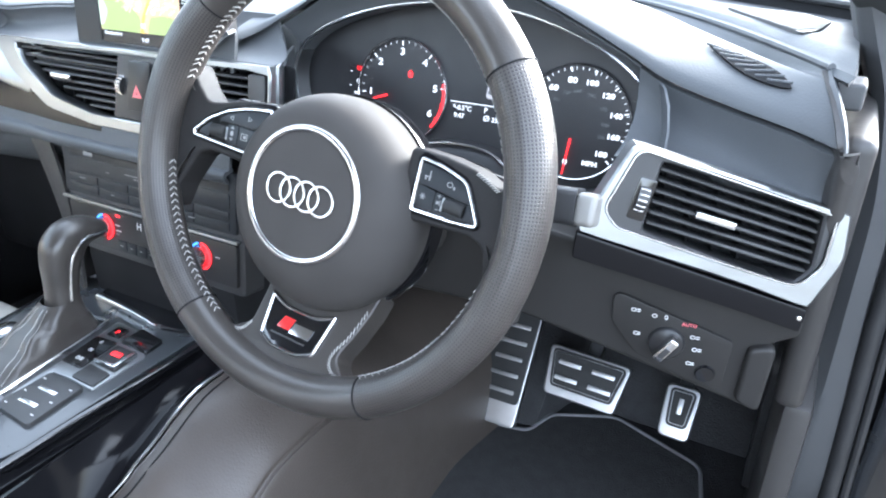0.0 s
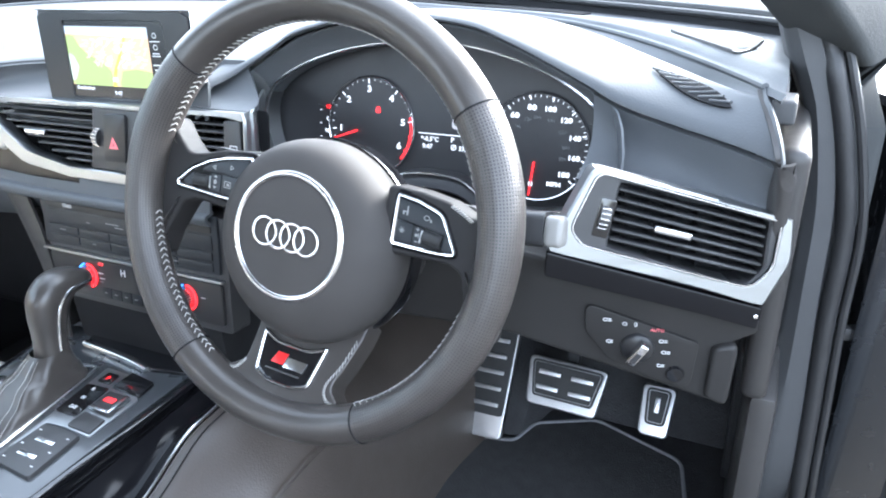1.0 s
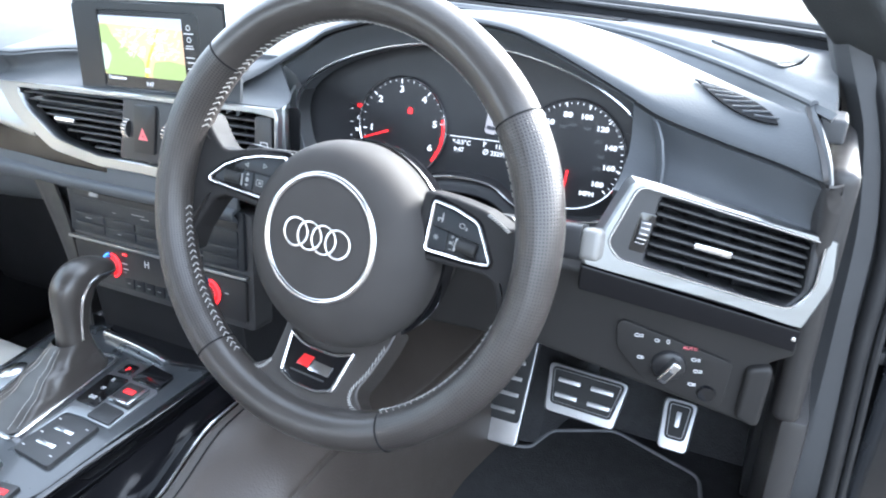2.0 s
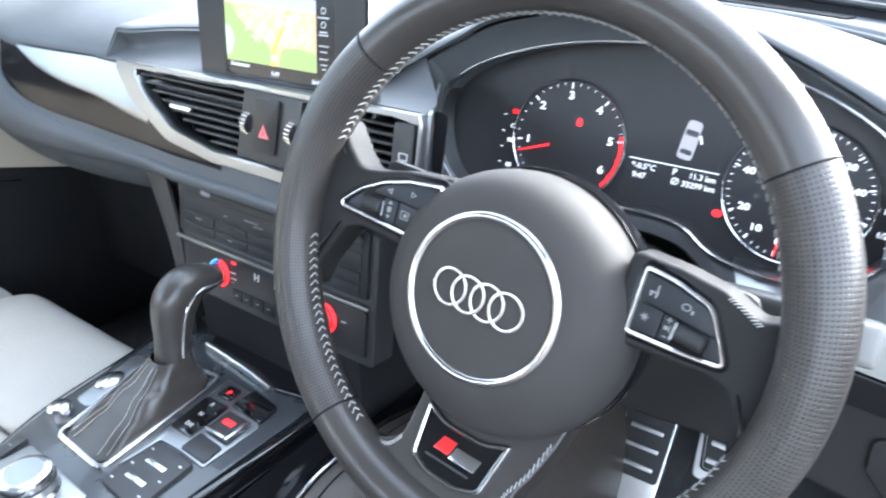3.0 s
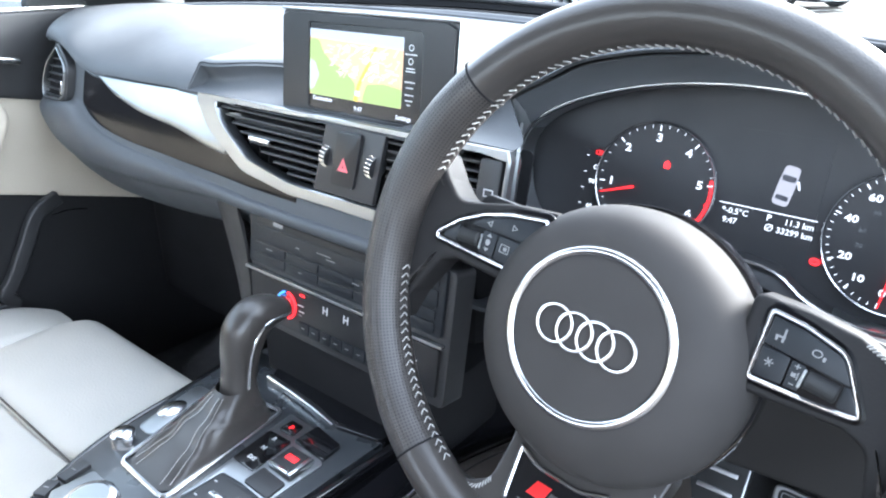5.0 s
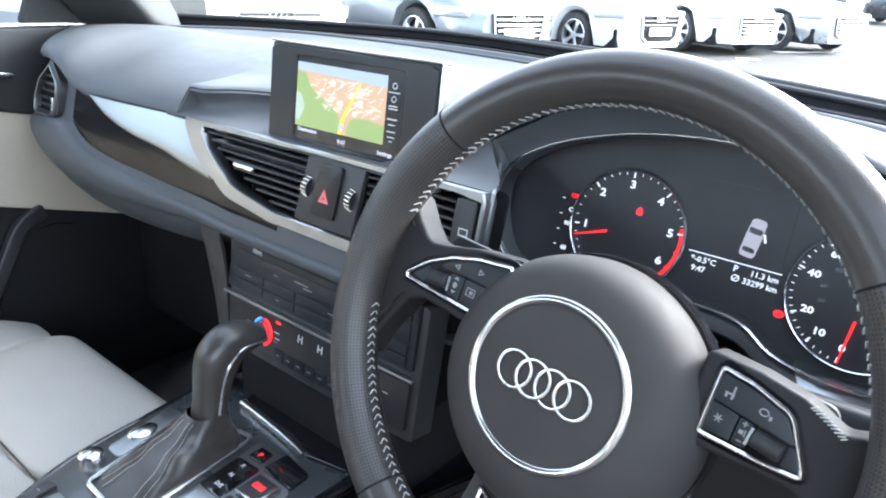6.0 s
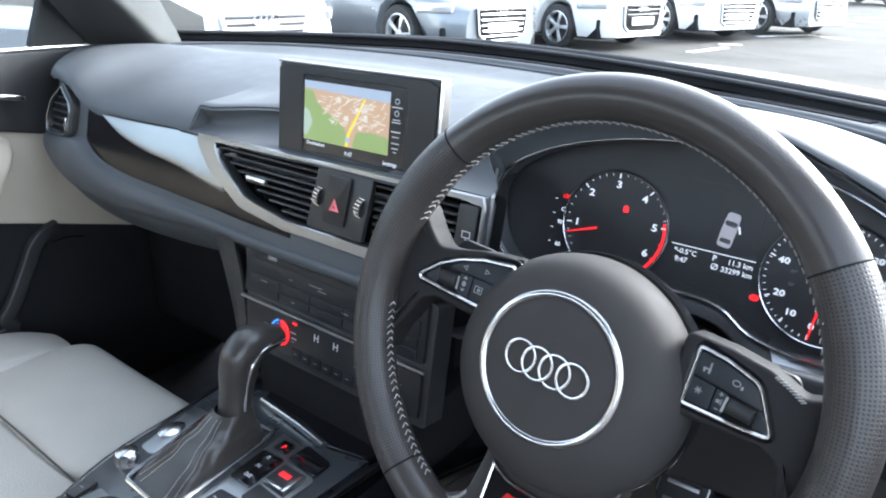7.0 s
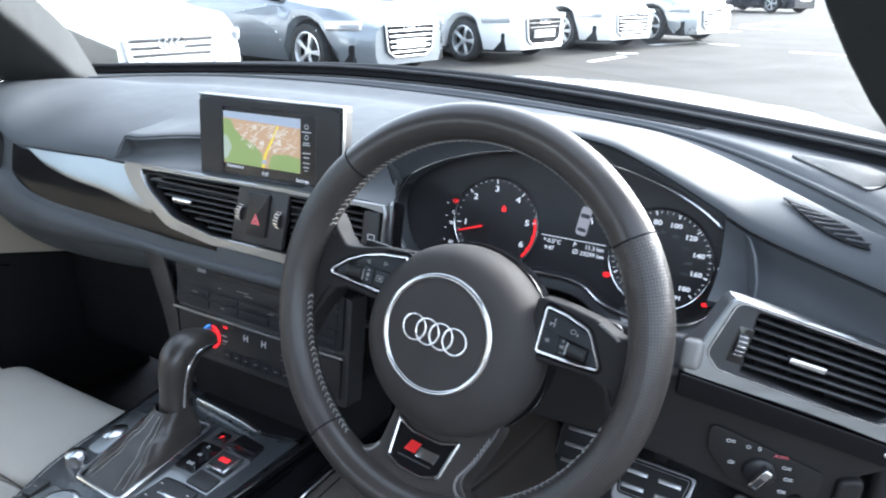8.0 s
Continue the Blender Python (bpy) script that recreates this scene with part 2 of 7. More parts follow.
def ring(points, width, depth, r=0.0008, back=0.0):
    """A raised band that follows a closed outline inwards by width."""
    inner = inset(points, width)
    mid_o, mid_i = inset(points, r), inset(points, width - r)
    rows = [(points, back), (points, depth - r), (mid_o, depth), (mid_i, depth), (inner, depth - r), (inner, back)]
    bm = bmesh.new()
    vs = [[bm.verts.new((p[0], p[1], z)) for p in loop] for loop, z in rows]
    n = len(points)
    for a in range(len(vs)):
        b = (a + 1) % len(vs)
        for i in range(n):
            j = (i + 1) % n
            bm.faces.new((vs[a][i], vs[a][j], vs[b][j], vs[b][i]))
    return bm


def lathe(profile, seg=48, m=None):
    """Turns (radius, z) pairs about z."""
    bm = bmesh.new()
    loops = []
    for r, z in profile:
        if r < 1e-6:
            loops.append([bm.verts.new((0, 0, z))])
        else:
            loops.append([bm.verts.new((r * math.cos(2 * math.pi * k / seg), r * math.sin(2 * math.pi * k / seg), z)) for k in range(seg)])
    for a, b in zip(loops, loops[1:]):
        for k in range(seg):
            j = (k + 1) % seg
            if len(a) == 1 and len(b) > 1:
                bm.faces.new((a[0], b[j], b[k]))
            elif len(b) == 1 and len(a) > 1:
                bm.faces.new((a[k], a[j], b[0]))
            elif len(a) > 1:
                bm.faces.new((a[k], a[j], b[j], b[k]))
    if m:
        bm.transform(m)
    return bm


def grid(fn, nu, nv, close_u=False, close_v=False, uv=None):
    """A sheet from fn(u, v), u and v from 0 to 1."""
    bm = bmesh.new()
    cu, cv = (nu if close_u else nu + 1), (nv if close_v else nv + 1)
    vs = [[bm.verts.new(fn(i / nu, j / nv)) for j in range(cv)] for i in range(cu)]
    layer = bm.loops.layers.uv.new("uv") if uv else None
    for i in range(nu):
        for j in range(nv):
            f = bm.faces.new((vs[i][j], vs[(i + 1) % cu][j], vs[(i + 1) % cu][(j + 1) % cv], vs[i][(j + 1) % cv]))
            if layer:
                for l, (a, b) in zip(f.loops, ((i, j), (i + 1, j), (i + 1, j + 1), (i, j + 1))):
                    l[layer].uv = (a / nu * uv[0], b / nv * uv[1])
    return bm


def thicken(bm, t):
    bmesh.ops.recalc_face_normals(bm, faces=bm.faces)
    bmesh.ops.solidify(bm, geom=bm.faces[:], thickness=t)
    return bm


def smooth_path(points, n, closed=False):
    """Catmull-Rom through the points, n steps a span."""
    pts = [Vector(p) for p in points]
    out, k = [], len(pts)
    spans = k if closed else k - 1
    for i in range(spans):
        if closed:
            a, b, c, d = (pts[(i + o) % k] for o in (-1, 0, 1, 2))
        else:
            a, b, c, d = pts[max(i - 1, 0)], pts[i], pts[i + 1], pts[min(i + 2, k - 1)]
        for s in range(n):
            t = s / n
            out.append(0.5 * (2 * b + (c - a) * t + (2 * a - 5 * b + 4 * c - d) * t * t + (3 * b - a - 3 * c + d) * t ** 3))
    if not closed:
        out.append(pts[-1])
    return out


def sweep(path, section, closed=False, up=(0, 0, 1), scale=None):
    """Carries a closed 2D section along a path; x of the section lies across, y towards up."""
    bm, n = bmesh.new(), len(path)
    loops = []
    for i, p in enumerate(path):
        a, b = path[i - 1 if closed else max(i - 1, 0)], path[(i + 1) % n if closed else min(i + 1, n - 1)]
        t = (Vector(b) - Vector(a)).normalized()
        side = t.cross(Vector(up))
        side = side.normalized() if side.length > 1e-6 else Vector((1, 0, 0))
        top = side.cross(t).normalized()
        k = scale(i / max(1, n - 1)) if scale else 1
        loops.append([bm.verts.new(Vector(p) + side * s[0] * k + top * s[1] * k) for s in section])
    m = len(section)
    for i in range(n if closed else n - 1):
        A, B = loops[i], loops[(i + 1) % n]
        for j in range(m):
            bm.faces.new((A[j], A[(j + 1) % m], B[(j + 1) % m], B[j]))
    if not closed:
        bm.faces.new(loops[0][::-1])
        bm.faces.new(loops[-1])
    return bm


def circle(r, n=10, squash=1.0):
    return [(r * math.cos(2 * math.pi * k / n), r * squash * math.sin(2 * math.pi * k / n)) for k in range(n)]


def rect(w, h, r=0.0, cx=0.0, cy=0.0, seg=4):
    pts = [(cx - w / 2, cy - h / 2), (cx + w / 2, cy - h / 2), (cx + w / 2, cy + h / 2), (cx - w / 2, cy + h / 2)]
    return rounded(pts, r, seg) if r else [Vector(p) for p in pts]


def join(*bms):
    out = bmesh.new()
    for b in bms:
        tmp = bpy.data.meshes.new("tmp")
        b.to_mesh(tmp)
        b.free()
        out.from_mesh(tmp)
        bpy.data.meshes.remove(tmp)
    return out


def moved(bm, m):
    bm.transform(m)
    return bm


def lettering(text, size, depth=0.0002, align="CENTER", bold=0.0):
    """The text as a thin solid in its local x, y, centred."""
    cu = bpy.data.curves.new("lettering", "FONT")
    cu.body, cu.size, cu.extrude, cu.align_x, cu.align_y, cu.resolution_u = text, size, depth, align, "CENTER", 2
    cu.offset = bold
    ob = new("lettering", cu)
    me = bpy.data.meshes.new_from_object(ob)
    bm = bmesh.new()
    bm.from_mesh(me)
    bpy.data.objects.remove(ob)
    bpy.data.curves.remove(cu)
    bpy.data.meshes.remove(me)
    return bm


def plane_pose(origin, right, up):
    """The pose whose x runs along right and y as near as may be along up."""
    x = Vector(right).normalized()
    z = x.cross(Vector(up)).normalized()
    y = z.cross(x)
    return Matrix(((x.x, y.x, z.x, origin[0]), (x.y, y.y, z.y, origin[1]), (x.z, y.z, z.z, origin[2]), (0, 0, 0, 1)))


def step(a, b, x):
    t = max(0.0, min(1.0, (x - a) / (b - a)))
    return t * t * (3 - 2 * t)


def mix(a, b, t):
    return a + (b - a) * t


def polar(points, n, c=None):
    """The outline met by n even rays from c: outlines treated so can be lofted into one another."""
    pts = [Vector(p[:2]) for p in points]
    c = Vector(c) if c else sum(pts, Vector((0, 0))) / len(pts)
    out = []
    for k in range(n):
        a = 2 * math.pi * k / n
        d, best = Vector((math.cos(a), math.sin(a))), None
        for p, q in zip(pts, pts[1:] + pts[:1]):
            e = q - p
            den = d.x * e.y - d.y * e.x
            if abs(den) < 1e-12:
                continue
            w = p - c
            t, s = (w.x * e.y - w.y * e.x) / den, (w.x * d.y - w.y * d.x) / den
            if t > 0 and -1e-6 <= s <= 1 + 1e-6 and (best is None or t > best):
                best = t
        out.append(c + d * (best or 0.001))
    return out


def loft(loops, close_ends=False, ring_like=False):
    """Joins loops of 3D points, all of one length, into a tube."""
    bm = bmesh.new()
    vs = [[bm.verts.new(p) for p in lp] for lp in loops]
    n = len(vs[0])
    for a, b in list(zip(vs, vs[1:])) + ([(vs[-1], vs[0])] if ring_like else []):
        for i in range(n):
            j = (i + 1) % n
            bm.faces.new((a[i], a[j], b[j], b[i]))
    if close_ends:
        bm.faces.new(vs[0][::-1])
        bm.faces.new(vs[-1])
    return bm


def bezel(outer, inner, depth, n=96, c=None, r=0.0012, back=0.0):
    """A solid frame between two outlines."""
    c = c or tuple(sum((Vector(p[:2]) for p in inner), Vector((0, 0))) / len(inner))
    o, i = polar(outer, n, c), polar(inner, n, c)
    o2, i2 = [p + (q - p).normalized() * r for p, q in zip(o, i)], [q + (p - q).normalized() * r for p, q in zip(o, i)]
    z = lambda pts, h: [(p.x, p.y, h) for p in pts]  # noqa: E731
    return loft([z(o, back), z(o, depth - r), z(o2, depth), z(i2, depth), z(i, depth - r), z(i, back)], ring_like=True)


def slat(a, b, depth, t, m=None):
    """A thin louvre blade from a to b (2D), standing depth deep behind z = 0."""
    a, b = Vector(a), Vector(b)
    d = (b - a).normalized()
    q = plane_pose(((a.x + b.x) / 2, (a.y + b.y) / 2, 0), (d.x, d.y, 0), (-d.y, d.x, 0))
    return moved(box(-(b - a).length / 2, (b - a).length / 2, -t / 2, t / 2, -depth, 0, t * 0.35, 1), q)


def along(x, table):
    """Smooth value at x through the rising (x, value) pairs."""
    if x <= table[0][0]:
        return table[0][1]
    for i in range(len(table) - 1):
        (x0, a), (x1, b) = table[i], table[i + 1]
        if x <= x1:
            xm, am = table[max(i - 1, 0)]
            xn, bn = table[min(i + 2, len(table) - 1)]
            h = x1 - x0
            ma, mb = (b - am) / (x1 - xm) * h, (bn - a) / (xn - x0) * h
            t = (x - x0) / h
            return (2 * t ** 3 - 3 * t * t + 1) * a + (t ** 3 - 2 * t * t + t) * ma + (3 * t * t - 2 * t ** 3) * b + (t ** 3 - t * t) * mb
    return table[-1][1]

# ---- the car round the camera: floor, pillars, roof, screen, bonnet, doors ----
CX = -0.355            # the car's centre line


def base_y(x):
    """Foot of the windscreen."""
    return 0.69 - 0.29 * (abs(x - CX) / 0.72) ** 2


BASE = ((-1.1, 0.988), (-0.66, 0.990), (-0.41, 0.983), (-0.14, 0.974), (0.1, 0.969), (0.4, 0.970))


def base_z(x):
    return along(x, BASE)


part("floor", box(-1.2, 0.46, -1.9, 0.75, 0.24, 0.29, 0.004), CARPET, label="dark carpeted footwell floor of the car", category="car floor", kind="structure")


def bulkhead(u, v):
    return (mix(-1.13, 0.46, u), 0.62 + 0.10 * v ** 1.6, mix(0.285, 0.88, v))


part("wall_bulkhead", thicken(grid(bulkhead, 8, 8), 0.02), CARPET, label="dark carpeted bulkhead behind the pedals", category="bulkhead", kind="structure")

# bonnet, seen through the windscreen over the scuttle
def bonnet_sheet(u, v):
    x = mix(-1.18, 0.47, u)
    w = abs(x - CX) / 0.83
    y = mix(base_y(x) + 0.12, 1.95 - 0.25 * w * w, v)
    ridge = 0.012 * math.exp(-((abs(x - CX) - 0.52) / 0.03) ** 2)
    return (x, y, 0.948 - 0.10 * v ** 1.4 - 0.06 * v ** 3 - 0.06 * w * w + ridge)


BONNET = material("wet_black_bonnet_paint", (0.02, 0.021, 0.023), 0.22, coat=0.6, grain=0.9, grain_size=0.012, vary=0.2, vary_size=0.06, rough_vary=0.1)
part("bonnet", thicken(grid(bonnet_sheet, 30, 24), 0.01), BONNET, label="black car bonnet with wet beads of dew", category="bonnet")

def scuttle_sheet(u, v):
    x = mix(-1.12, 0.42, u)
    return (x, base_y(x) + 0.015 + 0.11 * v, base_z(x) - 0.006 - 0.010 * math.sin(math.pi * v) - 0.008 * v)


scuttle = part("scuttle_panel", thicken(grid(scuttle_sheet, 30, 6), 0.012), DEEP, label="black plastic scuttle panel below the windscreen", category="scuttle panel")
part("rubber_seal", sweep([Vector((x, base_y(x) + 0.128, base_z(x) - 0.014)) for x in np.linspace(-1.1, 0.40, 50)], circle(0.006, 8)), SEAL, scuttle, "black rubber bonnet seal")
part("windscreen_edge", sweep([Vector((x, base_y(x) + 0.014, base_z(x) - 0.004)) for x in np.linspace(-1.08, 0.38, 50)], circle(0.004, 8)), SEAL, scuttle, "black windscreen edge strip")

part("engine_bay", box(-1.15, 0.45, 0.80, 1.85, 0.25, 0.80, 0.02), DEEP, label="closed engine bay below the bonnet", category="engine bay", kind="structure")

# windscreen: a curved pane from the scuttle up to the roof
def screen_sheet(u, v, off=0.0):
    x0 = mix(-1.1, 0.39, u)
    w = (x0 - CX) / 0.745
    x = CX + (x0 - CX) * (1 - 0.25 * (1 - (1 - v) ** 3))
    top_y = -0.12 - 0.10 * w * w
    return (x, mix(base_y(x0) + 0.01, top_y, v), base_z(x0) + (1.40 - 0.975) * math.sin(v * math.pi / 2 * 0.86) / math.sin(math.pi / 2 * 0.86) - 0.03 * w * w * v + off)


pane = part("windscreen", grid(screen_sheet, 24, 16), GLASS, label="clear curved windscreen glass", category="windscreen", kind="structure")
pane.visible_shadow = False

DROP = material("water_bead", (0.75, 0.78, 0.8), 0.05, coat=1.0, vary=0.05)
for u, v, r in ((0.274, 0.143, 0.0022), (0.274, 0.113, 0.0028), (0.271, 0.085, 0.0020), (0.314, 0.161, 0.0018), (0.254, 0.181, 0.0018), (0.330, 0.120, 0.0014), (0.290, 0.200, 0.0015)):
    bead = part("water_drop", moved(lathe([(0, r * 0.5), (r * 0.6, r * 0.4), (r * 0.95, r * 0.12), (r, 0), (0, 0)], 12), Matrix.Diagonal((1, 1.3, 1, 1))), DROP, pane, "clear water drop", m=plane_pose(Vector(screen_sheet(u, v)) + Vector((0, 0, 0.001)), (1, 0, 0), (0, -0.7, 0.7)))

# pillars beside the windscreen
def pillar(side, name, spread):
    """The trim is broad at the foot and narrows towards the roof."""
    foot = Vector(screen_sheet(1.0 if side > 0 else 0.0, 0.0)) + Vector((0.02 * side, -0.025, -0.012))
    pts = [foot + Vector((-spread * side, -0.03, -0.16)), foot + Vector((-spread * side, -0.02, -0.07))]
    for k in range(15):
        v = k / 14
        p = Vector(screen_sheet(1.0 if side > 0 else 0.0, v))
        pts.append(p + Vector(((0.02 - spread * (1 - v) ** 2) * side, -0.025, -0.012)))
    out = 0.022 if side > 0 else 0.045
    sec = rounded([(-0.045, -0.03), (out, -0.035), (out + 0.006, 0.02), (-0.03, 0.032)], 0.010, 4)
    return part(name, sweep(pts, sec, scale=lambda t: 1 + 14 * spread * (1 - t) ** 2), PILLAR, label="dark cloth-covered windscreen pillar trim", category="pillar trim", kind="structure")


pillar(1, "pillar_driver", 0.0)
pillar(-1, "pillar_passenger", 0.06)

def roof_sheet(u, v):
    w = mix(-1, 1, u)
    return (CX + 0.58 * w, mix(-0.10 - 0.10 * w * w, -1.9, v), 1.415 - 0.045 * w * w + 0.02 * math.sin(v * math.pi))


part("ceiling", thicken(grid(roof_sheet, 16, 16), 0.04), HEADLINER, label="pale cloth headliner of the roof", category="headliner", kind="structure")
part("wall_rear", box(-1.05, 0.34, -1.98, -1.9, 0.3, 1.05, 0.02), CARPET, label="dark rear bulkhead of the cabin", category="rear wall", kind="structure")

# body side at the open driver's door: post, sill and seals
POST_IN = ((0.28, 0.366), (0.54, 0.372), (0.62, 0.381), (0.81, 0.381), (0.876, 0.374), (0.918, 0.366), (0.957, 0.348), (1.01, 0.330))
POST_OUT = ((0.28, 0.428), (0.547, 0.419), (0.728, 0.410), (0.815, 0.407), (0.879, 0.397), (0.934, 0.384), (0.968, 0.372), (1.01, 0.352))
SEAL_X = ((0.36, 0.434), (0.55, 0.427), (0.71, 0.420), (0.82, 0.417), (0.91, 0.396), (0.96, 0.380), (1.005, 0.360))


def post_sheet(u, v):
    z = mix(0.28, 1.01, v)
    a, b = along(z, POST_IN), along(z, POST_OUT)
    sec = [(a - 0.004, 0.42), (a - 0.002, 0.335), (a + 0.003, 0.306), (mix(a, b, 0.45), 0.297), (b - 0.004, 0.299), (b, 0.310), (b + 0.004, 0.36)]
    t = u * (len(sec) - 1)
    i = min(int(t), len(sec) - 2)
    p, q = Vector(sec[i]), Vector(sec[i + 1])
    w = p.lerp(q, t - i)
    return (w.x, w.y + 0.16 * step(0.52, 0.30, z) * 0.4, z)


post = part("post_driver", thicken(grid(post_sheet, 24, 40), 0.004), POSTCLOTH, label="dark plastic trim of the door post", category="door post", kind="structure")
part("trim_joint", sweep([Vector(post_sheet(u, 0.836)) + Vector((0, -0.0006, 0)) for u in np.linspace(0.30, 0.78, 14)], circle(0.0012, 6)), DEEP, post)
kick = part("kick_panel", box(0.36, 0.385, 0.20, 0.66, 0.285, 0.66, 0.008), PLASTIC, label="dark grey plastic kick panel beside the footwell", category="kick panel", kind="structure")
part("jamb_driver", box(0.452, 0.56, 0.345, 0.60, 0.25, 0.945, 0.012), BODY_BLACK, label="black painted door jamb at the hinges", category="door jamb", kind="structure")
part("sill_driver", box(0.36, 0.46, -1.3, 0.32, 0.26, 0.37, 0.02, 3), DARK, label="dark plastic door sill trim", category="door sill", kind="structure")

def seal_path(off):
    top = [Vector(screen_sheet(1.0, v)) + Vector((0.032 + off, -0.055, -0.02)) for v in (1.0, 0.8, 0.6, 0.4, 0.22)]
    low = [Vector((along(z, SEAL_X) + off, 0.298, z)) for z in (0.985, 0.94, 0.88, 0.80, 0.70, 0.60, 0.50)]
    return smooth_path(top + low + [Vector((0.434 + off, 0.30, 0.42)), Vector((0.440 + off, 0.25, 0.360)), Vector((0.442 + off, 0.05, 0.348)), Vector((0.442 + off, -0.6, 0.348))], 6)


seal = part("door_seal", sweep(seal_path(0.0), circle(0.0085, 10), up=(1, 0, 0)), SEAL, label="black rubber door seal round the open doorway", category="door seal", kind="structure")
part("seal_lip", sweep(seal_path(0.0135), circle(0.0042, 8), up=(1, 0, 0)), SEAL, seal)

# ---- dashboard ----
dash = thing("dashboard", pose(CX, 0.3, 0.6), "dark soft-skinned car dashboard with aluminium and gloss black inlays", "dashboard")


def cove(x):
    """1 along the shallow pocket beside and behind the display."""
    return step(-0.632, -0.618, x) * (1 - step(-0.262, -0.250, x))


LIP_Z = ((-1.06, 0.925), (-1.0, 0.938), (-0.94, 0.943), (-0.90, 0.936), (-0.87, 0.918), (-0.845, 0.909), (-0.82, 0.906), (-0.66, 0.904), (-0.45, 0.906), (-0.27, 0.911), (-0.240, 0.922), (-0.209, 0.942), (-0.171, 0.963), (-0.147, 0.976), (-0.108, 0.987), (-0.068, 0.994), (0.0, 0.998),
         (0.068, 0.990), (0.108, 0.975), (0.141, 0.960), (0.18, 0.941), (0.214, 0.926), (0.27, 0.917), (0.317, 0.913), (0.352, 0.907), (0.37, 0.903))
FACE_Y = ((-1.06, 0.215), (-1.03, 0.178), (-1.0, 0.160), (-0.96, 0.148), (-0.92, 0.141), (-0.88, 0.138), (-0.82, 0.142), (-0.74, 0.150), (-0.66, 0.160), (-0.58, 0.166), (-0.50, 0.162), (-0.2, 0.160))
LIP_Y = FACE_Y[:-4] + ((-0.66, 0.158), (-0.285, 0.168), (-0.255, 0.185), (-0.225, 0.232), (-0.20, 0.244), (-0.15, 0.242), (0.0, 0.238), (0.17, 0.238), (0.214, 0.229), (0.27, 0.203), (0.317, 0.176), (0.352, 0.158), (0.37, 0.152))
BULGE = ((-1.06, 0.022), (-0.7, 0.026), (-0.3, 0.022), (-0.15, 0.010), (0.0, 0.008), (0.12, 0.012), (0.2, 0.012), (0.28, 0.007), (0.37, 0.003))


def lip(x):
    """Front edge of the top pad: y and z."""
    return along(x, LIP_Y), along(x, LIP_Z)


def ridge_y(x):
    """The line that wraps round below the windscreen."""
    w = max(0.0, abs(x - CX) - 0.355) / 0.33
    return base_y(x) - 0.052 - (0.16 if x > CX else 0.09) * w * w


RIDGE = ((-1.06, 0.970), (-0.87, 0.974), (-0.63, 0.966), (-0.38, 0.956), (-0.2, 0.952), (0.0, 0.950), (0.4, 0.950))


def ridge_z(x):
    return along(x, RIDGE)


def cut_back(x):
    """How far the pad's front edge stands back, at the pocket and behind the display."""
    return 0.014 * cove(x) + 0.060 * step(-0.600, -0.500, x) * (1 - step(-0.258, -0.248, x))


def top_at(x, v):
    (yl, zl), yr = lip(x), ridge_y(x)
    wide = yr - yl
    t0 = cut_back(x) / wide
    t = mix(t0, 1.0, v ** 1.6)
    nose = 0.002 * step(0.0, 0.016, wide) * (1 - min(1.0, (t - t0) * wide / 0.008)) ** 2
    z = mix(zl, ridge_z(x), t ** 0.9) + along(x, BULGE) * math.sin(math.pi * t ** 0.62) ** 0.9 - mix(0.009, 0.016, step(-0.20, 0.10, x)) * step(0.03, 0.12, wide) * math.exp(-((t - 0.84) / 0.11) ** 2)
    arch = 0.021 * cove(x) * (1 - step(-0.60, -0.50, x)) * (1 - min(1.0, (t - t0) / 0.25)) ** 2
    return (x, mix(yl, yr, t), z - nose + arch)


def top_sheet(u, v):
    return top_at(mix(-1.06, 0.362, u), v)


def pad_sheet(u, v):
    return top_at(mix(-1.06, mix(0.353, 0.331, v ** 1.6), u), v)


part("dash_end", thicken(grid(lambda u, v: Vector(pad_sheet(1.0, u)) + Vector((0.010 * v ** 0.6 - 0.001, 0.01 * v, -0.002 - 0.11 * v * step(0.05, 0.35, u))), 16, 8), 0.004), PLASTIC, dash, "dark plastic end of the dash")
part("top_pad", thicken(grid(pad_sheet, 260, 36), 0.004), PAD, dash, "dark grained soft dash skin")


def gutter_sheet(u, v):
    x = mix(-1.06, 0.348, u)
    y = mix(ridge_y(x) + 0.004, base_y(x) + 0.012, v)
    return (x, y, mix(ridge_z(x) - 0.009 * step(0.0, 0.10, v), max(0.953, base_z(x) - 0.020), step(0.12, 0.34, v)))


part("top_gutter", thicken(grid(gutter_sheet, 90, 14), 0.006), PAD, dash, "smooth band below the windscreen")


def wrap_line(off, z):
    return [Vector((x, ridge_y(x) + off, ridge_z(x) + z)) for x in np.linspace(-1.055, 0.332, 90)]


part("wrap_edge", sweep(wrap_line(0.001, -0.0005), circle(0.0034, 8)), PAD, dash, "wrap-around edge below the windscreen")
defrost = [Vector((x, base_y(x) - 0.012, max(0.953, base_z(x) - 0.020) - 0.0005)) for x in np.linspace(-0.85, 0.10, 50)]
part("defrost_slot", sweep(defrost, rounded([(-0.008, -0.004), (0.008, -0.004), (0.008, 0.0022), (-0.008, 0.0022)], 0.001, 2)), DEEP, dash, "black defroster slot")


def top_height(x, y):
    """Height and slope of the top pad at a place."""
    (yl, zl), yr = lip(x), ridge_y(x)
    v = max(0.0, min(1.0, (y - yl) / (yr - yl))) ** (1 / 1.6)
    return top_sheet((x + 1.06) / 1.422, v)[2]


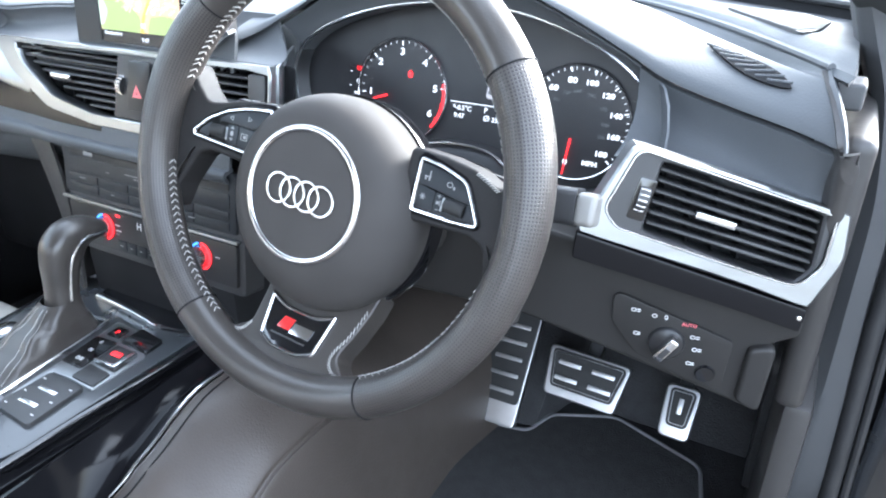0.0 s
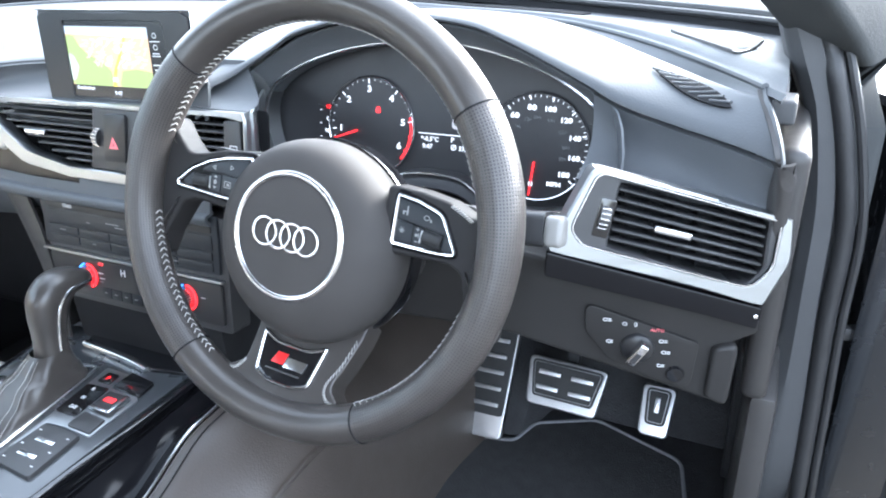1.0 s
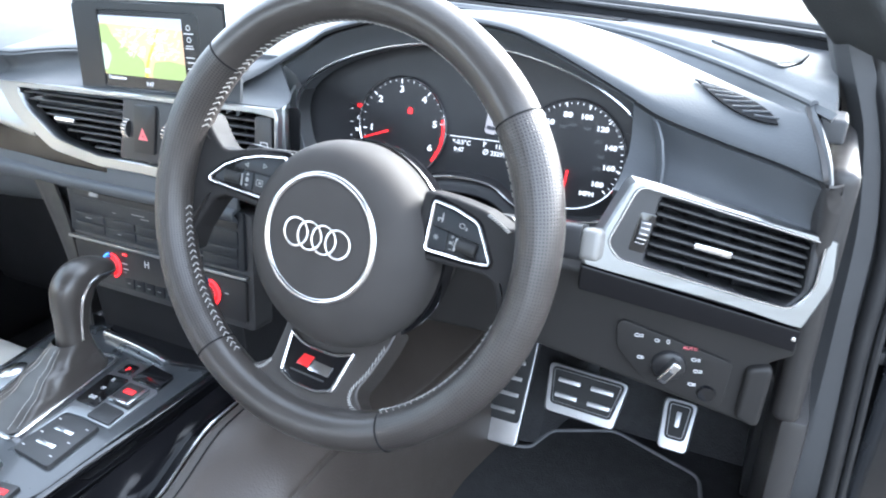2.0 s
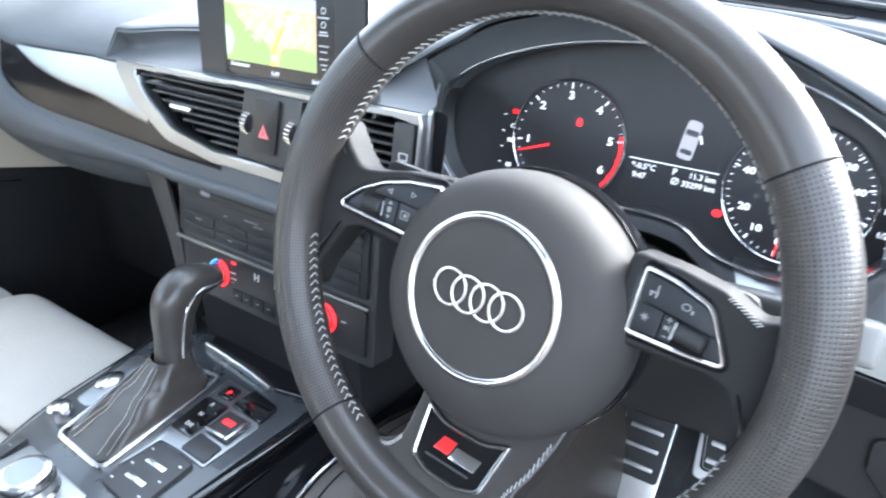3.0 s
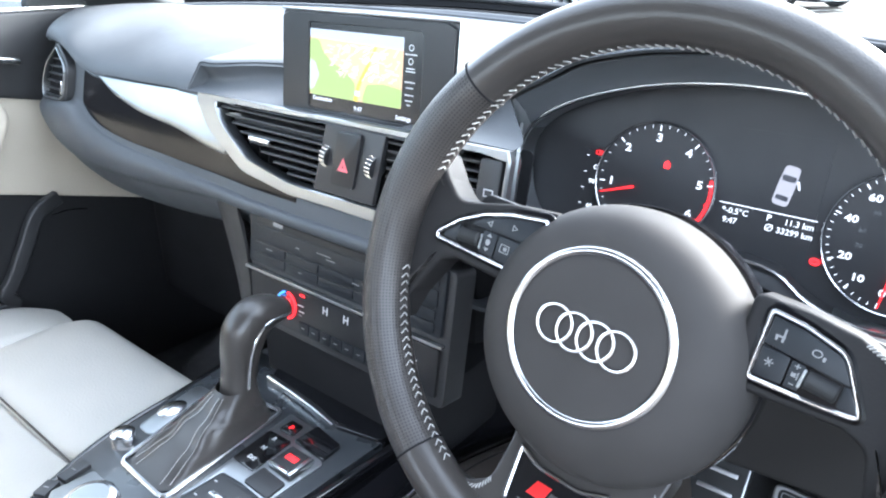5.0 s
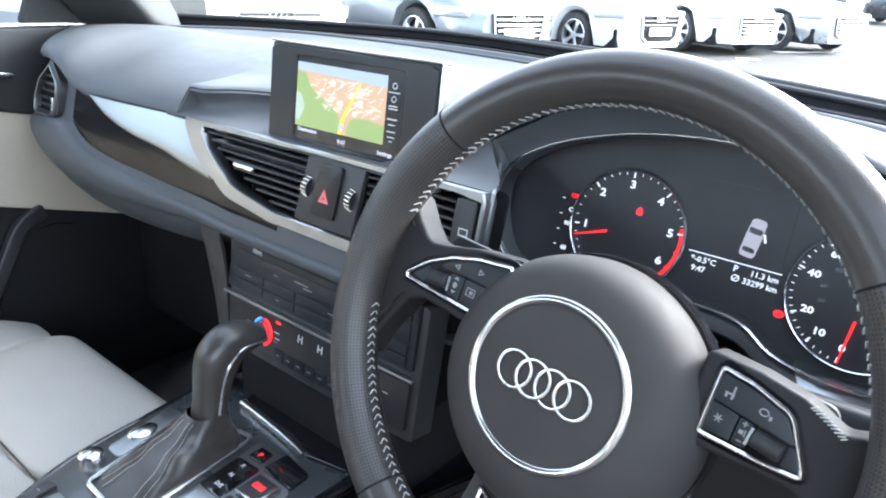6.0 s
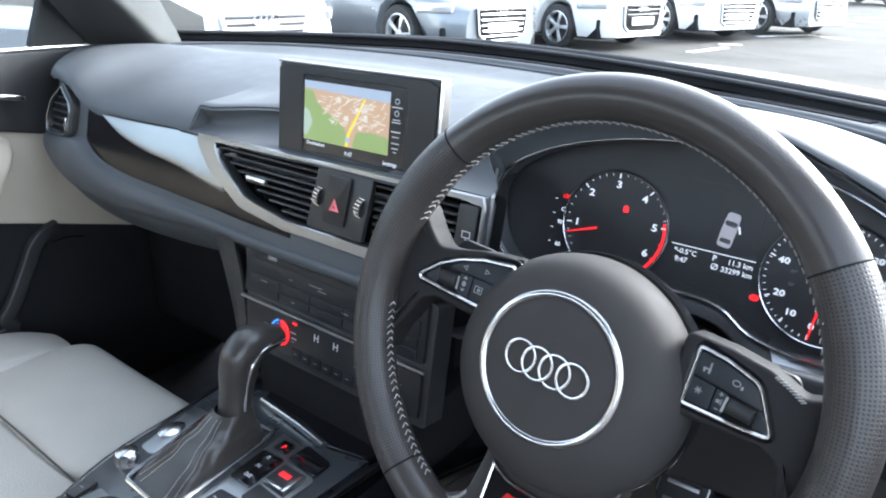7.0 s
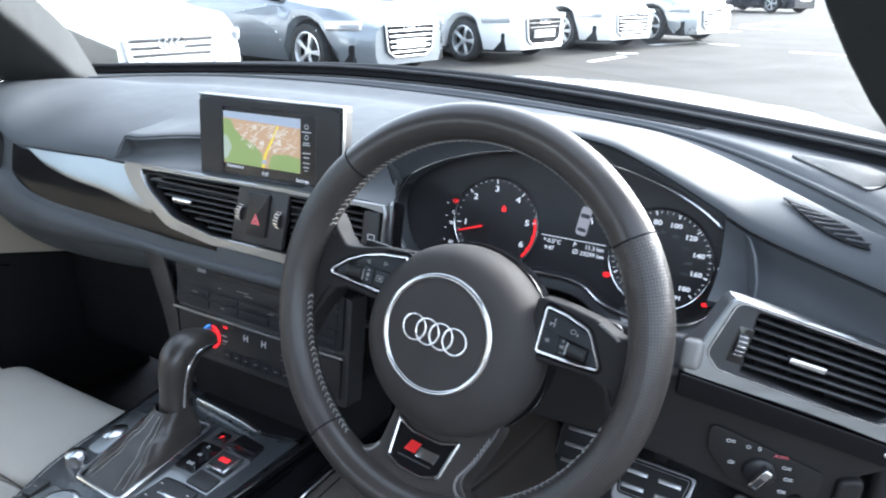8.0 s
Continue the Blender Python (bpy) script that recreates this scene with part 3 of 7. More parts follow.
# side window vent let into the top pad at the driver's side
va, vb = Vector((0.233, 0.283)), Vector((0.309, 0.202))
vlen, vdir = (vb - va).length, (vb - va).normalized()
vacr = Vector((-vdir.y, vdir.x))


def vent_place(s, w, up):
    q = va + vdir * (s * vlen) + vacr * w
    return Vector((q.x, q.y, top_height(q.x, q.y) + up))


def vent_lens(u, v):
    s = mix(0.0, 1.0, u)
    half = 0.0085 * math.sin(math.pi * min(1.0, max(0.0, s)) ** 1.15) ** 0.8 + 0.0003
    return vent_place(s, half * mix(-1, 1, v), 0.0030)


sv = part("side_window_vent", thicken(grid(vent_lens, 30, 4), 0.0015), DEEP, dash, "black slotted side window vent")
for k in range(8):
    s = 0.12 + 0.76 * k / 7
    half = 0.0085 * math.sin(math.pi * s ** 1.15) ** 0.8
    part("vent_bar", sweep([vent_place(s + 0.09 * q, half * 0.86 * q, 0.0030) for q in (-0.95, -0.5, 0, 0.5, 0.95)], circle(0.0012, 6)), PAD, sv)

# ribbed speaker grille in the corner
SPK = plane_pose((0.262, 0.400, 0.9550), (0.60, -0.80, 0.0), (0.80, 0.60, 0.0))


def spk(x, y):
    d = Vector((x - 0.262, y - 0.400))
    return (d.x * 0.60 - d.y * 0.80, d.x * 0.80 + d.y * 0.60)


grille_line = rounded([spk(0.208, 0.460), spk(0.270, 0.368), spk(0.304, 0.318), spk(0.320, 0.350), spk(0.326, 0.395), spk(0.300, 0.440)], 0.014, 5)
gr = part("speaker_grille", plate(inset(grille_line, 0.003), 0.004, 0.0012), DARK, dash, "fine-ribbed speaker grille", m=SPK @ pose(0, 0, -0.0042))
inner = inset(grille_line, 0.003)
for k in range(44):
    x = -0.068 + 0.140 * k / 43
    ys = []
    for i in range(len(inner)):
        p, q = inner[i], inner[(i + 1) % len(inner)]
        if (p[0] - x) * (q[0] - x) < 0:
            ys.append(p[1] + (q[1] - p[1]) * (x - p[0]) / (q[0] - p[0]))
    if len(ys) >= 2:
        part("grille_rib", box(x - 0.0009, x + 0.0009, min(ys), max(ys), -0.0014, 0.0006, 0.0003, 1), PAD, gr, m=SPK)
part("end_tab", box(0.338, 0.357, 0.196, 0.226, 0.924, 0.9435, 0.003, 3), POSTCLOTH, dash, "grey end tab")

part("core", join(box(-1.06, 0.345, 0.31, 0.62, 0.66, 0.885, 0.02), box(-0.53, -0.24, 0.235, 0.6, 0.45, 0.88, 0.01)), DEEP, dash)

RV = plane_pose((0.267, 0.135, 0.851), (math.cos(radians(22)), math.sin(radians(22)), 0), (-0.06, 0.16, 1))
LP = plane_pose((0.261, 0.136, 0.735), (math.cos(radians(12)), math.sin(radians(12)), 0), (0, 0, 1))
CS = plane_pose((-0.39, 0.125, 0.70), (1, 0, 0), (0, 0.158, 1))
CV = plane_pose((-0.352, 0.156, 0.866), (1, 0, 0), (0, 0.158, 1))
SC0 = plane_pose((-0.3510, 0.1835, 0.9595), (1, 0.030, 0), (0, 0.112, 1))
SC = SC0 @ Matrix.Scale(0.893, 4)
GC = plane_pose((0.0, 0.275, 0.875), (1, 0, 0), (0, 0.2, 1))

# ---- driver's outer vent ----
def upper_face(u, v):
    """From under the crease of the pad down to the upper edge of the vent frame."""
    x = mix(0.190, 0.353, u)
    y0, z0 = lip(x)
    top = Vector((x, y0 + 0.010, z0 - 0.006))
    low = RV @ Vector((mix(-0.056, 0.112, u), mix(0.0490, 0.0035, u) - 0.024 * (1 - u), -0.004 - 0.055 * (1 - u)))
    mid = Vector((mix(top.x, low.x, 0.5), max(top.y, low.y) + 0.010, mix(top.z, low.z, 0.92)))
    return top * (1 - v) ** 2 + mid * 2 * v * (1 - v) + low * v * v


part("upper_face", thicken(grid(upper_face, 30, 14), 0.006), PAD, dash, "dark grained soft dash skin")
vt_out = rounded([(-0.050, 0.0515, 0.008), (-0.0735, 0.008, 0.02), (-0.088, -0.010, 0.012), (-0.085, -0.0165, 0.002), (0.045, -0.0535, 0.03), (0.089, -0.068, 0.004), (0.108, -0.030, 0.03), (0.107, 0.005, 0.003)], 0.004, 8)
vt_in = rounded([(-0.0455, 0.0475, 0.01), (-0.0675, 0.0015, 0.012), (-0.0570, -0.0120, 0.010), (0.050, -0.0435, 0.02), (0.0790, -0.0515, 0.022), (0.0938, -0.0340, 0.02), (0.0975, 0.0035, 0.005)], 0.006, 8)
vent = thing("air_vent", RV, "driver's side air vent with black louvres in an aluminium frame", "air vent", "dashboard air vents")
part("frame", bezel(vt_out, vt_in, 0.007, 120, (0.02, -0.005), 0.0018, -0.02), ALU, vent, "brushed aluminium frame", m=RV)
hole = rounded([(-0.028, 0.0385), (-0.038, -0.0145), (0.050, -0.0440), (0.0755, -0.0500, 0.01), (0.0875, -0.037, 0.008), (0.0895, 0.0035)], 0.003, 5)
part("surround", bezel(inset(vt_in, -0.001), hole, 0.004, 120, (0.02, -0.005), 0.0018, -0.03), DARK, vent, "dark plastic surround", m=RV)
part("frame_lip", sweep([Vector((q[0], q[1], 0.0066)) for q in vt_in], circle(0.0009, 6), True), CHROME, vent, "thin chrome lip", m=RV)
part("backing", plate(inset(hole, -0.003), 0.002, 0), DEEP, vent, m=RV @ pose(0, 0, -0.036))
for k in range(6):
    t = (k + 0.75) / 6.3
    a, b = Vector((-0.028, 0.0385)).lerp(Vector((-0.036, -0.013)), t), Vector((0.0885, 0.0035)).lerp(Vector((0.0865, -0.046)), t)
    part("louvre", slat(a, b, 0.016, 0.0030), LOUVRE, vent, m=RV @ pose(0, 0, 0.001))
for k in range(6):
    x = -0.02 + 0.02 * k
    part("vane", box(x - 0.0008, x + 0.0008, -0.036 - 0.1 * x, 0.024 - 0.3 * x, -0.033, -0.018, 0.0004, 1), DEEP, vent, m=RV)
part("tab", moved(box(-0.0155, 0.0155, -0.0028, 0.0028, -0.004, 0.0055, 0.0018, 3), pose(0.014, -0.004, 0.001, 0, 0, -15)), CHROME, vent, "chrome adjuster tab", m=RV)


def thumbwheel(parent, m, r=0.0115, w=0.0042):
    drum = part("thumbwheel", moved(lathe([(0, -w), (r, -w), (r + 0.0006, 0), (r, w), (0, w)], 28), pose(0, 0, 0, 0, 90, 0)), DARK, parent, "ridged dark thumbwheel", m=m)
    for k in range(7):
        a = radians(-60 + 20 * k)
        part("ridge", box(-w * 0.9, w * 0.9, r * math.sin(a) - 0.0007, r * math.sin(a) + 0.0007, r * math.cos(a) - 0.001, r * math.cos(a) + 0.0007, 0.0003, 1), CHROME, drum, "chrome ridge", m=m)


part("wheel_slot", plate(rect(0.013, 0.032, 0.002), 0.002, 0.0005), PIANO, vent, m=RV @ pose(-0.0405, 0.0095, 0.0025, 0, 0, -15))
thumbwheel(vent, RV @ pose(-0.0405, 0.0095, -0.0035, 0, 0, -15), 0.0125)
part("gloss_strip", plate(rounded([(-0.086, -0.0175), (-0.088, -0.038), (0.045, -0.0755, 0.03), (0.086, -0.0885), (0.0895, -0.070)], 0.002, 3), 0.008, 0.002), INLAY, dash, "gloss black strip", m=RV @ pose(0, 0, -0.003))
part("strip_pin", lathe([(0, 0.002), (0.0018, 0.0015), (0.002, 0)], 12), CHROME, dash, m=RV @ pose(0.084, -0.0765, 0.005))

# ---- lower driver's panel with the light switch ----
part("knee_panel", plate(rounded([(-0.33, 0.085), (-0.33, 0.022), (-0.118, 0.002, 0.03), (0.055, -0.050, 0.006), (0.075, -0.056, 0.006), (0.080, 0.010), (0.098, 0.02), (0.098, 0.034), (-0.078, 0.080), (-0.105, 0.086)], 0.006, 5), 0.04, 0.008, 4), KNEE, dash, "dark grained knee panel", m=LP @ pose(0, 0, -0.042))
part("panel_cheek", box(0.350, 0.373, 0.172, 0.34, 0.675, 0.912, 0.011, 4), PLASTIC, dash, "rounded dash end")
part("bonnet_catch", plate(rounded([(0.063, 0.006), (0.061, -0.046), (0.081, -0.056), (0.084, 0.012)], 0.008, 4), 0.009, 0.0055, 5), KNEE, dash, m=LP @ pose(0, 0, -0.004))
swp_out = rounded([(-0.046, 0.041, 0.008), (-0.044, 0.012, 0.012), (-0.022, -0.016, 0.014), (0.020, -0.033, 0.02), (0.049, -0.041, 0.008), (0.052, 0.008, 0.006)], 0.008, 5)
switch = thing("light_switch", LP, "dark rotary headlight switch panel with a silver knob", "light switch")
part("panel", plate(swp_out, 0.004, 0.0012), KNEE, switch, m=LP @ pose(0, 0, -0.0025))
part("dial", lathe([(0, 0.005), (0.0125, 0.0045), (0.0142, 0.003), (0.0148, 0)], 40), SATIN, switch, m=LP @ pose(0.001, -0.001, 0.001))
kn = part("knob", moved(box(-0.0040, 0.0040, -0.0118, 0.0118, 0.0, 0.012, 0.0020, 3), pose(0, 0, 0, 0, 0, -32)), CHROME, switch, "silver rotary knob", m=LP @ pose(0.001, -0.001, 0.004))
part("grip_inset", moved(box(-0.0024, 0.0024, -0.0075, 0.003, 0.0116, 0.0126, 0.0004, 1), pose(0, 0, 0, 0, 0, -32)), DARK, kn, m=LP @ pose(0.001, -0.001, 0.004))
part("marking", moved(lettering("0", 0.0062), LP @ pose(-0.002, 0.0225, 0.0022)), PRINT, switch)
part("marking", moved(lettering("AUTO", 0.0042), LP @ pose(0.0165, 0.0185, 0.0022)), HAZARD, switch, "red lettering")
for x, y, w in ((0.0225, 0.0075, 0.006), (0.0255, -0.004, 0.006), (0.0225, -0.018, 0.005), (-0.026, 0.0255, 0.006), (-0.0225, 0.0035, 0.004), (-0.0105, 0.0225, 0.002)):
    mark = join(moved(ring([(0.0022 * math.cos(t), 0.0018 * math.sin(t)) for t in np.linspace(0, 6.28, 10, endpoint=False)], 0.0006, 0.0003, 0.0001), pose(x - w * 0.3, y, 0.0017)), moved(plate(rect(w * 0.45, 0.0007), 0.0003, 0), pose(x + w * 0.35, y + 0.0009, 0.0017)), moved(plate(rect(w * 0.45, 0.0007), 0.0003, 0), pose(x + w * 0.35, y - 0.0009, 0.0017)))
    part("switch_symbol", mark, PRINT, switch, m=LP)
part("dimmer", lathe([(0, 0.003), (0.007, 0.0028), (0.0085, 0)], 24), PIANO, switch, m=LP @ pose(0.035, -0.0255, 0.0012))

# ---- instrument cluster ----
line = smooth_path([(-0.207, 0.0), (-0.196, 0.032), (-0.160, 0.058), (-0.108, 0.077), (-0.055, 0.088), (0.0, 0.092), (0.055, 0.089), (0.105, 0.078), (0.150, 0.061), (0.186, 0.037), (0.206, 0.005),
                    (0.204, -0.022), (0.192, -0.048), (0.165, -0.070), (0.118, -0.076), (0.075, -0.068), (0.045, -0.050), (0.0, -0.047), (-0.040, -0.055), (-0.075, -0.072), (-0.118, -0.076), (-0.165, -0.070), (-0.197, -0.045)], 4, True)
line2 = [Vector((p[0], p[1])) for p in [(q[0], q[1]) if len(q) == 2 else (q[0], q[1]) for q in line]]
CL = plane_pose((0.0, 0.258, 0.875), (1, 0, 0), (0, 0.1, 1))
cluster = thing("instrument_cluster", GC, "instrument cluster with lit dials in a thin chrome outline", "instrument cluster")
part("chrome_outline", sweep([CL @ Vector((p.x, p.y, 0.0055)) for p in line2], circle(0.0017, 8), True, up=(0, -1, 0.1)), CHROME, cluster, "thin chrome outline")
mid = polar(line2, 120, (0, 0.01))


def surround_rim(p):
    """Where the dark surround ends: under the pad above, behind the wheel below."""
    x = p.x * 1.075
    y0, z0 = lip(x)
    above = Vector((x, y0 + 0.009, z0 - 0.007))
    below = CL @ Vector((p.x * 1.13, p.y * 1.25, 0.018 + 0.075 * step(0.10, 0.19, p.x)))
    return below.lerp(above, step(-0.02, 0.035, p.y))


rims = [surround_rim(p) for p in mid]
line3 = [CL @ Vector((p.x, p.y, 0.001)) for p in mid]
rows3 = [rims, [a.lerp(b, 0.5) + Vector((0, 0.004, 0)) for a, b in zip(rims, line3)], line3, [CL @ Vector((p.x * 0.985, p.y * 0.985, -0.016)) for p in mid]]


def surround_piece(k0, k1):
    idx = [k % 120 for k in range(k0, k1 + 1)]
    bm = bmesh.new()
    vs = [[bm.verts.new(row[i]) for i in idx] for row in rows3]
    for a, b in zip(vs, vs[1:]):
        for i in range(len(idx) - 1):
            bm.faces.new((a[i], a[i + 1], b[i + 1], b[i]))
    return thicken(bm, 0.002)


part("surround", surround_piece(-4, 58), PAD, cluster, "dark grained surround below the hood")
part("trim_panel", surround_piece(58, 70), ALU, cluster, "brushed aluminium panel beside the dials")
part("lower_surround", surround_piece(70, 106), DARK, cluster, "dark lower surround")
part("trim_panel", surround_piece(106, 116), ALU, cluster, "brushed aluminium panel beside the dials")


def bridge(u, v):
    z = mix(0.822, 0.9085, v)
    near = CV @ Vector((0.198, (z - 0.866) * 1.0125, -0.003))
    far = CL @ Vector((-0.210 + 0.25 * max(0.0, 0.865 - z), z - 0.875, 0.003))
    return near.lerp(far, u)


part("bridge_panel", thicken(grid(bridge, 10, 10), 0.003), ALU, dash, "brushed aluminium panel between vents and dials")
part("bridge_shelf", thicken(grid(lambda u, v: (mix(-0.285, mix(-0.157, -0.222, v), u), mix(0.166, 0.250, v ** 0.55), 0.9085 + 0.034 * v ** 2.6), 12, 14), 0.006), PAD, dash, "dark grained soft dash skin")
part("dial_plate", plate(inset(line2, -0.004), 0.003, 0), DIAL, cluster, "matt black dial plate", m=GC @ pose(0, 0, -0.006))


def gauge(cx, cy, r, label):
    g = part("gauge", lathe([(r - 0.0002, -0.001), (r, 0.0028), (r + 0.0008, 0.0034), (r + 0.0018, 0.0022), (r + 0.002, -0.002)], 72), CHROME, cluster, label, m=GC @ pose(cx, cy, 0))
    part("gauge_face", lathe([(0, -0.0018), (r, -0.0018), (r, -0.003), (0, -0.003)], 64), DIAL, g, m=GC @ pose(cx, cy, 0))
    return g


def tick(cx, cy, r, deg, length, width):
    a = radians(deg)
    return moved(plate(rect(length, width), 0.0004, 0), pose(cx + (r - length / 2) * math.cos(a), cy + (r - length / 2) * math.sin(a), -0.0010, 0, 0, deg))


def digit(cx, cy, r, deg, text, size):
    a = radians(deg)
    return moved(moved(lettering(text, size, bold=0.00022), Matrix.Diagonal((1.22, 1, 1, 1))), pose(cx + r * math.cos(a), cy + r * math.sin(a), -0.0006))


TX, TY, GR = -0.0745, -0.006, 0.0548
tach = gauge(TX, TY, GR, "rev counter with a thin silver rim")
tang = lambda n: along(n, ((0.4, 214), (1, 187), (2, 137), (3, 94), (4, 51), (5, 9), (6, -29), (6.4, -44)))  # noqa: E731
part("scale_mark", join(*[tick(TX, TY, GR - 0.002, tang(n / 5), 0.0050 if n % 5 == 0 else 0.0022, 0.0013 if n % 5 == 0 else 0.0005) for n in range(2, 26)]), WHITE_LIT, tach, "lit white scale", m=GC)
part("red_scale_mark", join(*[tick(TX, TY, GR - 0.002, tang(n / 20), 0.004 if n % 10 == 0 else 0.0028, 0.0022) for n in range(98, 127)]), RED_LIT, tach, "lit red scale", m=GC)
for n in range(1, 7):
    part("numeral", digit(TX, TY, GR - 0.0135, tang(n), str(n), 0.0100), WHITE_LIT, tach, "lit white numeral", m=GC)
part("needle", moved(plate([(0.018, -0.0011), (0.018, 0.0011), (0.052, 0.0005), (0.052, -0.0005)], 0.0006, 0), pose(TX, TY, 0.002, 0, 0, 199)), RED_LIT, tach, "lit red needle", m=GC)
part("warning_light", plate(rounded([(-0.0028, -0.0030), (0.0028, -0.0030), (0.0028, 0.0022), (0.0, 0.0045), (-0.0028, 0.0022)], 0.001, 2), 0.0003, 0), RED_LIT, tach, "lit red warning light", m=GC @ pose(TX + 0.0085, TY + 0.0185, -0.0014))
part("caption", digit(TX, TY, 0.045, 245, "READY", 0.0042), WHITE_LIT, tach, m=GC)
SX, SY = 0.1245, -0.0125
speedo = gauge(SX, SY, GR, "speedometer with a thin silver rim")
marks = {0: 263, 10: 234, 20: 206, 40: 163, 60: 131, 80: 102, 100: 74, 120: 45, 140: 16, 160: -13, 180: -42}
for n, a in marks.items():
    part("numeral", digit(SX, SY, GR - 0.0145, a, str(n), 0.0072 if n >= 100 else 0.0080), WHITE_LIT, speedo, "lit white numeral", m=GC)
    part("scale_mark", tick(SX, SY, GR - 0.002, a, 0.0045, 0.0012), WHITE_LIT, speedo, "lit white mark", m=GC)
part("fine_scale", join(*[tick(SX, SY, GR - 0.002, 263 - 305 * k / 44, 0.0025, 0.0006) for k in range(45)]), WHITE_LIT, speedo, m=GC)
for n, a in ((30, 195), (60, 172), (90, 140), (120, 115), (150, 95), (180, 66), (210, 32), (240, 2), (270, -22)):
    part("inner_numeral", digit(SX, SY, GR - 0.0250, a, str(n), 0.0046), GREY_LIT, speedo, "dim grey numeral", m=GC)
part("caption", digit(SX, SY, 0.043, 298, "MPH", 0.0062), WHITE_LIT, speedo, m=GC)
part("needle", moved(plate([(0.016, -0.0011), (0.016, 0.0011), (0.052, 0.0006), (0.052, -0.0006)], 0.0006, 0), pose(SX, SY, 0.002, 0, 0, 264)), RED_LIT, speedo, "lit red needle", m=GC)

# middle display
info = part("info_display", plate(rounded([(-0.016, -0.035), (0.062, -0.035), (0.062, 0.055), (-0.016, 0.055)], 0.004), 0.0012, 0), DIAL, cluster, "black information display", m=GC @ pose(0, 0, -0.0035))
part("display_line", plate(rect(0.078, 0.0009, 0, 0.0245, -0.009), 0.0002, 0), WHITE_LIT, info, m=GC @ pose(0, 0, -0.002))
for text, x, y, s in (("*-0.5°C", 0.0000, -0.0150, 0.0071), ("9:47", -0.0030, -0.0232, 0.0071), ("P", 0.0275, -0.0142, 0.0076), ("11.3 km", 0.0510, -0.0150, 0.0070), ("33299 km", 0.0490, -0.0228, 0.0070)):
    part("display_text", moved(lettering(text, s, bold=0.00008), pose(x, y, -0.0018)), WHITE_LIT, info, "lit white text", m=GC)
part("display_symbol", join(ring([(0.0033 * math.cos(t), 0.003 * math.sin(t)) for t in np.linspace(0, 6.28, 14, endpoint=False)], 0.0008, 0.0003, 0.0001), moved(plate(rect(0.0075, 0.0008), 0.0003, 0), pose(0, 0, 0, 0, 0, 45))), WHITE_LIT, info, m=GC @ pose(0.0290, -0.0220, -0.0020))
CARICON = material("lit_grey_icon", (0.62, 0.6, 0.66), 0.5, emit=0.45)
CARDARK = material("icon_glass", (0.05, 0.05, 0.06), 0.5, vary=0.05)
IC = GC @ pose(0.0345, 0.0145, -0.0020, 0, 0, -8) @ Matrix.Diagonal((0.74, 0.80, 1, 1))
icon = part("car_symbol", plate(rounded([(-0.0088, -0.021), (0.0088, -0.021), (0.0092, 0.0), (0.0082, 0.0205), (-0.0082, 0.0205), (-0.0092, 0.0)], 0.005, 5), 0.0003, 0), CARICON, info, "lit grey car symbol with an open door", m=IC)
part("symbol_window", join(plate(rounded([(-0.0068, 0.0045), (0.0068, 0.0045), (0.0078, 0.0105), (-0.0078, 0.0105)], 0.002, 3), 0.0004, 0), plate(rounded([(-0.0072, -0.0155), (0.0072, -0.0155), (0.0062, -0.0105), (-0.0062, -0.0105)], 0.002, 3), 0.0004, 0)), CARDARK, icon, m=IC)
part("symbol_door", moved(plate(rect(0.0022, 0.0090, 0.0006), 0.0004, 0), pose(0.0118, 0.0035, 0, 0, 0, 28)), WHITE_LIT, icon, m=IC)
part("warning_light", ring([(0.0042 * math.cos(t), 0.0031 * math.sin(t)) for t in np.linspace(0, 6.28, 18, endpoint=False)], 0.0024, 0.0004, 0.0001), RED_LIT, cluster, "lit red brake warning light", m=GC @ pose(0.0690, -0.0410, -0.002))
# small side scales
for x0, s, items in ((-0.140, -1, (("130", 0.012, RED_LIT), ("C", -0.002, WHITE_LIT), ("90", -0.016, WHITE_LIT), ("60", -0.040, WHITE_LIT))), (0.184, 1, (("1/1", -0.012, WHITE_LIT), ("1/2", -0.030, WHITE_LIT)))):
    sc_ = part("side_scale", plate(rounded([(x0 - 0.010, -0.055), (x0 + 0.010, -0.060), (x0 + 0.008, 0.010), (x0 - 0.012, 0.016)], 0.004), 0.001, 0), DIAL, cluster, m=GC @ pose(0, 0, -0.0032))
    for text, y, mt in items:
        part("scale_text", moved(lettering(text, 0.0062, bold=0.0001), pose(x0 + 0.004 - 0.2 * s * abs(y + 0.02) ** 1.2, y, -0.002)), mt, sc_, m=GC)
    part("scale_mark", join(*[plate(rect(0.0028, 0.0007, 0, x0 - 0.006 * -s + 0.002, 0.008 - 0.0155 * k), 0.0002, 0) for k in range(4)]), WHITE_LIT, sc_, m=GC @ pose(0, 0, -0.002))
part("warning_light", plate(rect(0.006, 0.004, 0.001), 0.0003, 0), RED_LIT, cluster, "lit red fuel mark", m=GC @ pose(0.1775, -0.052, -0.0018))

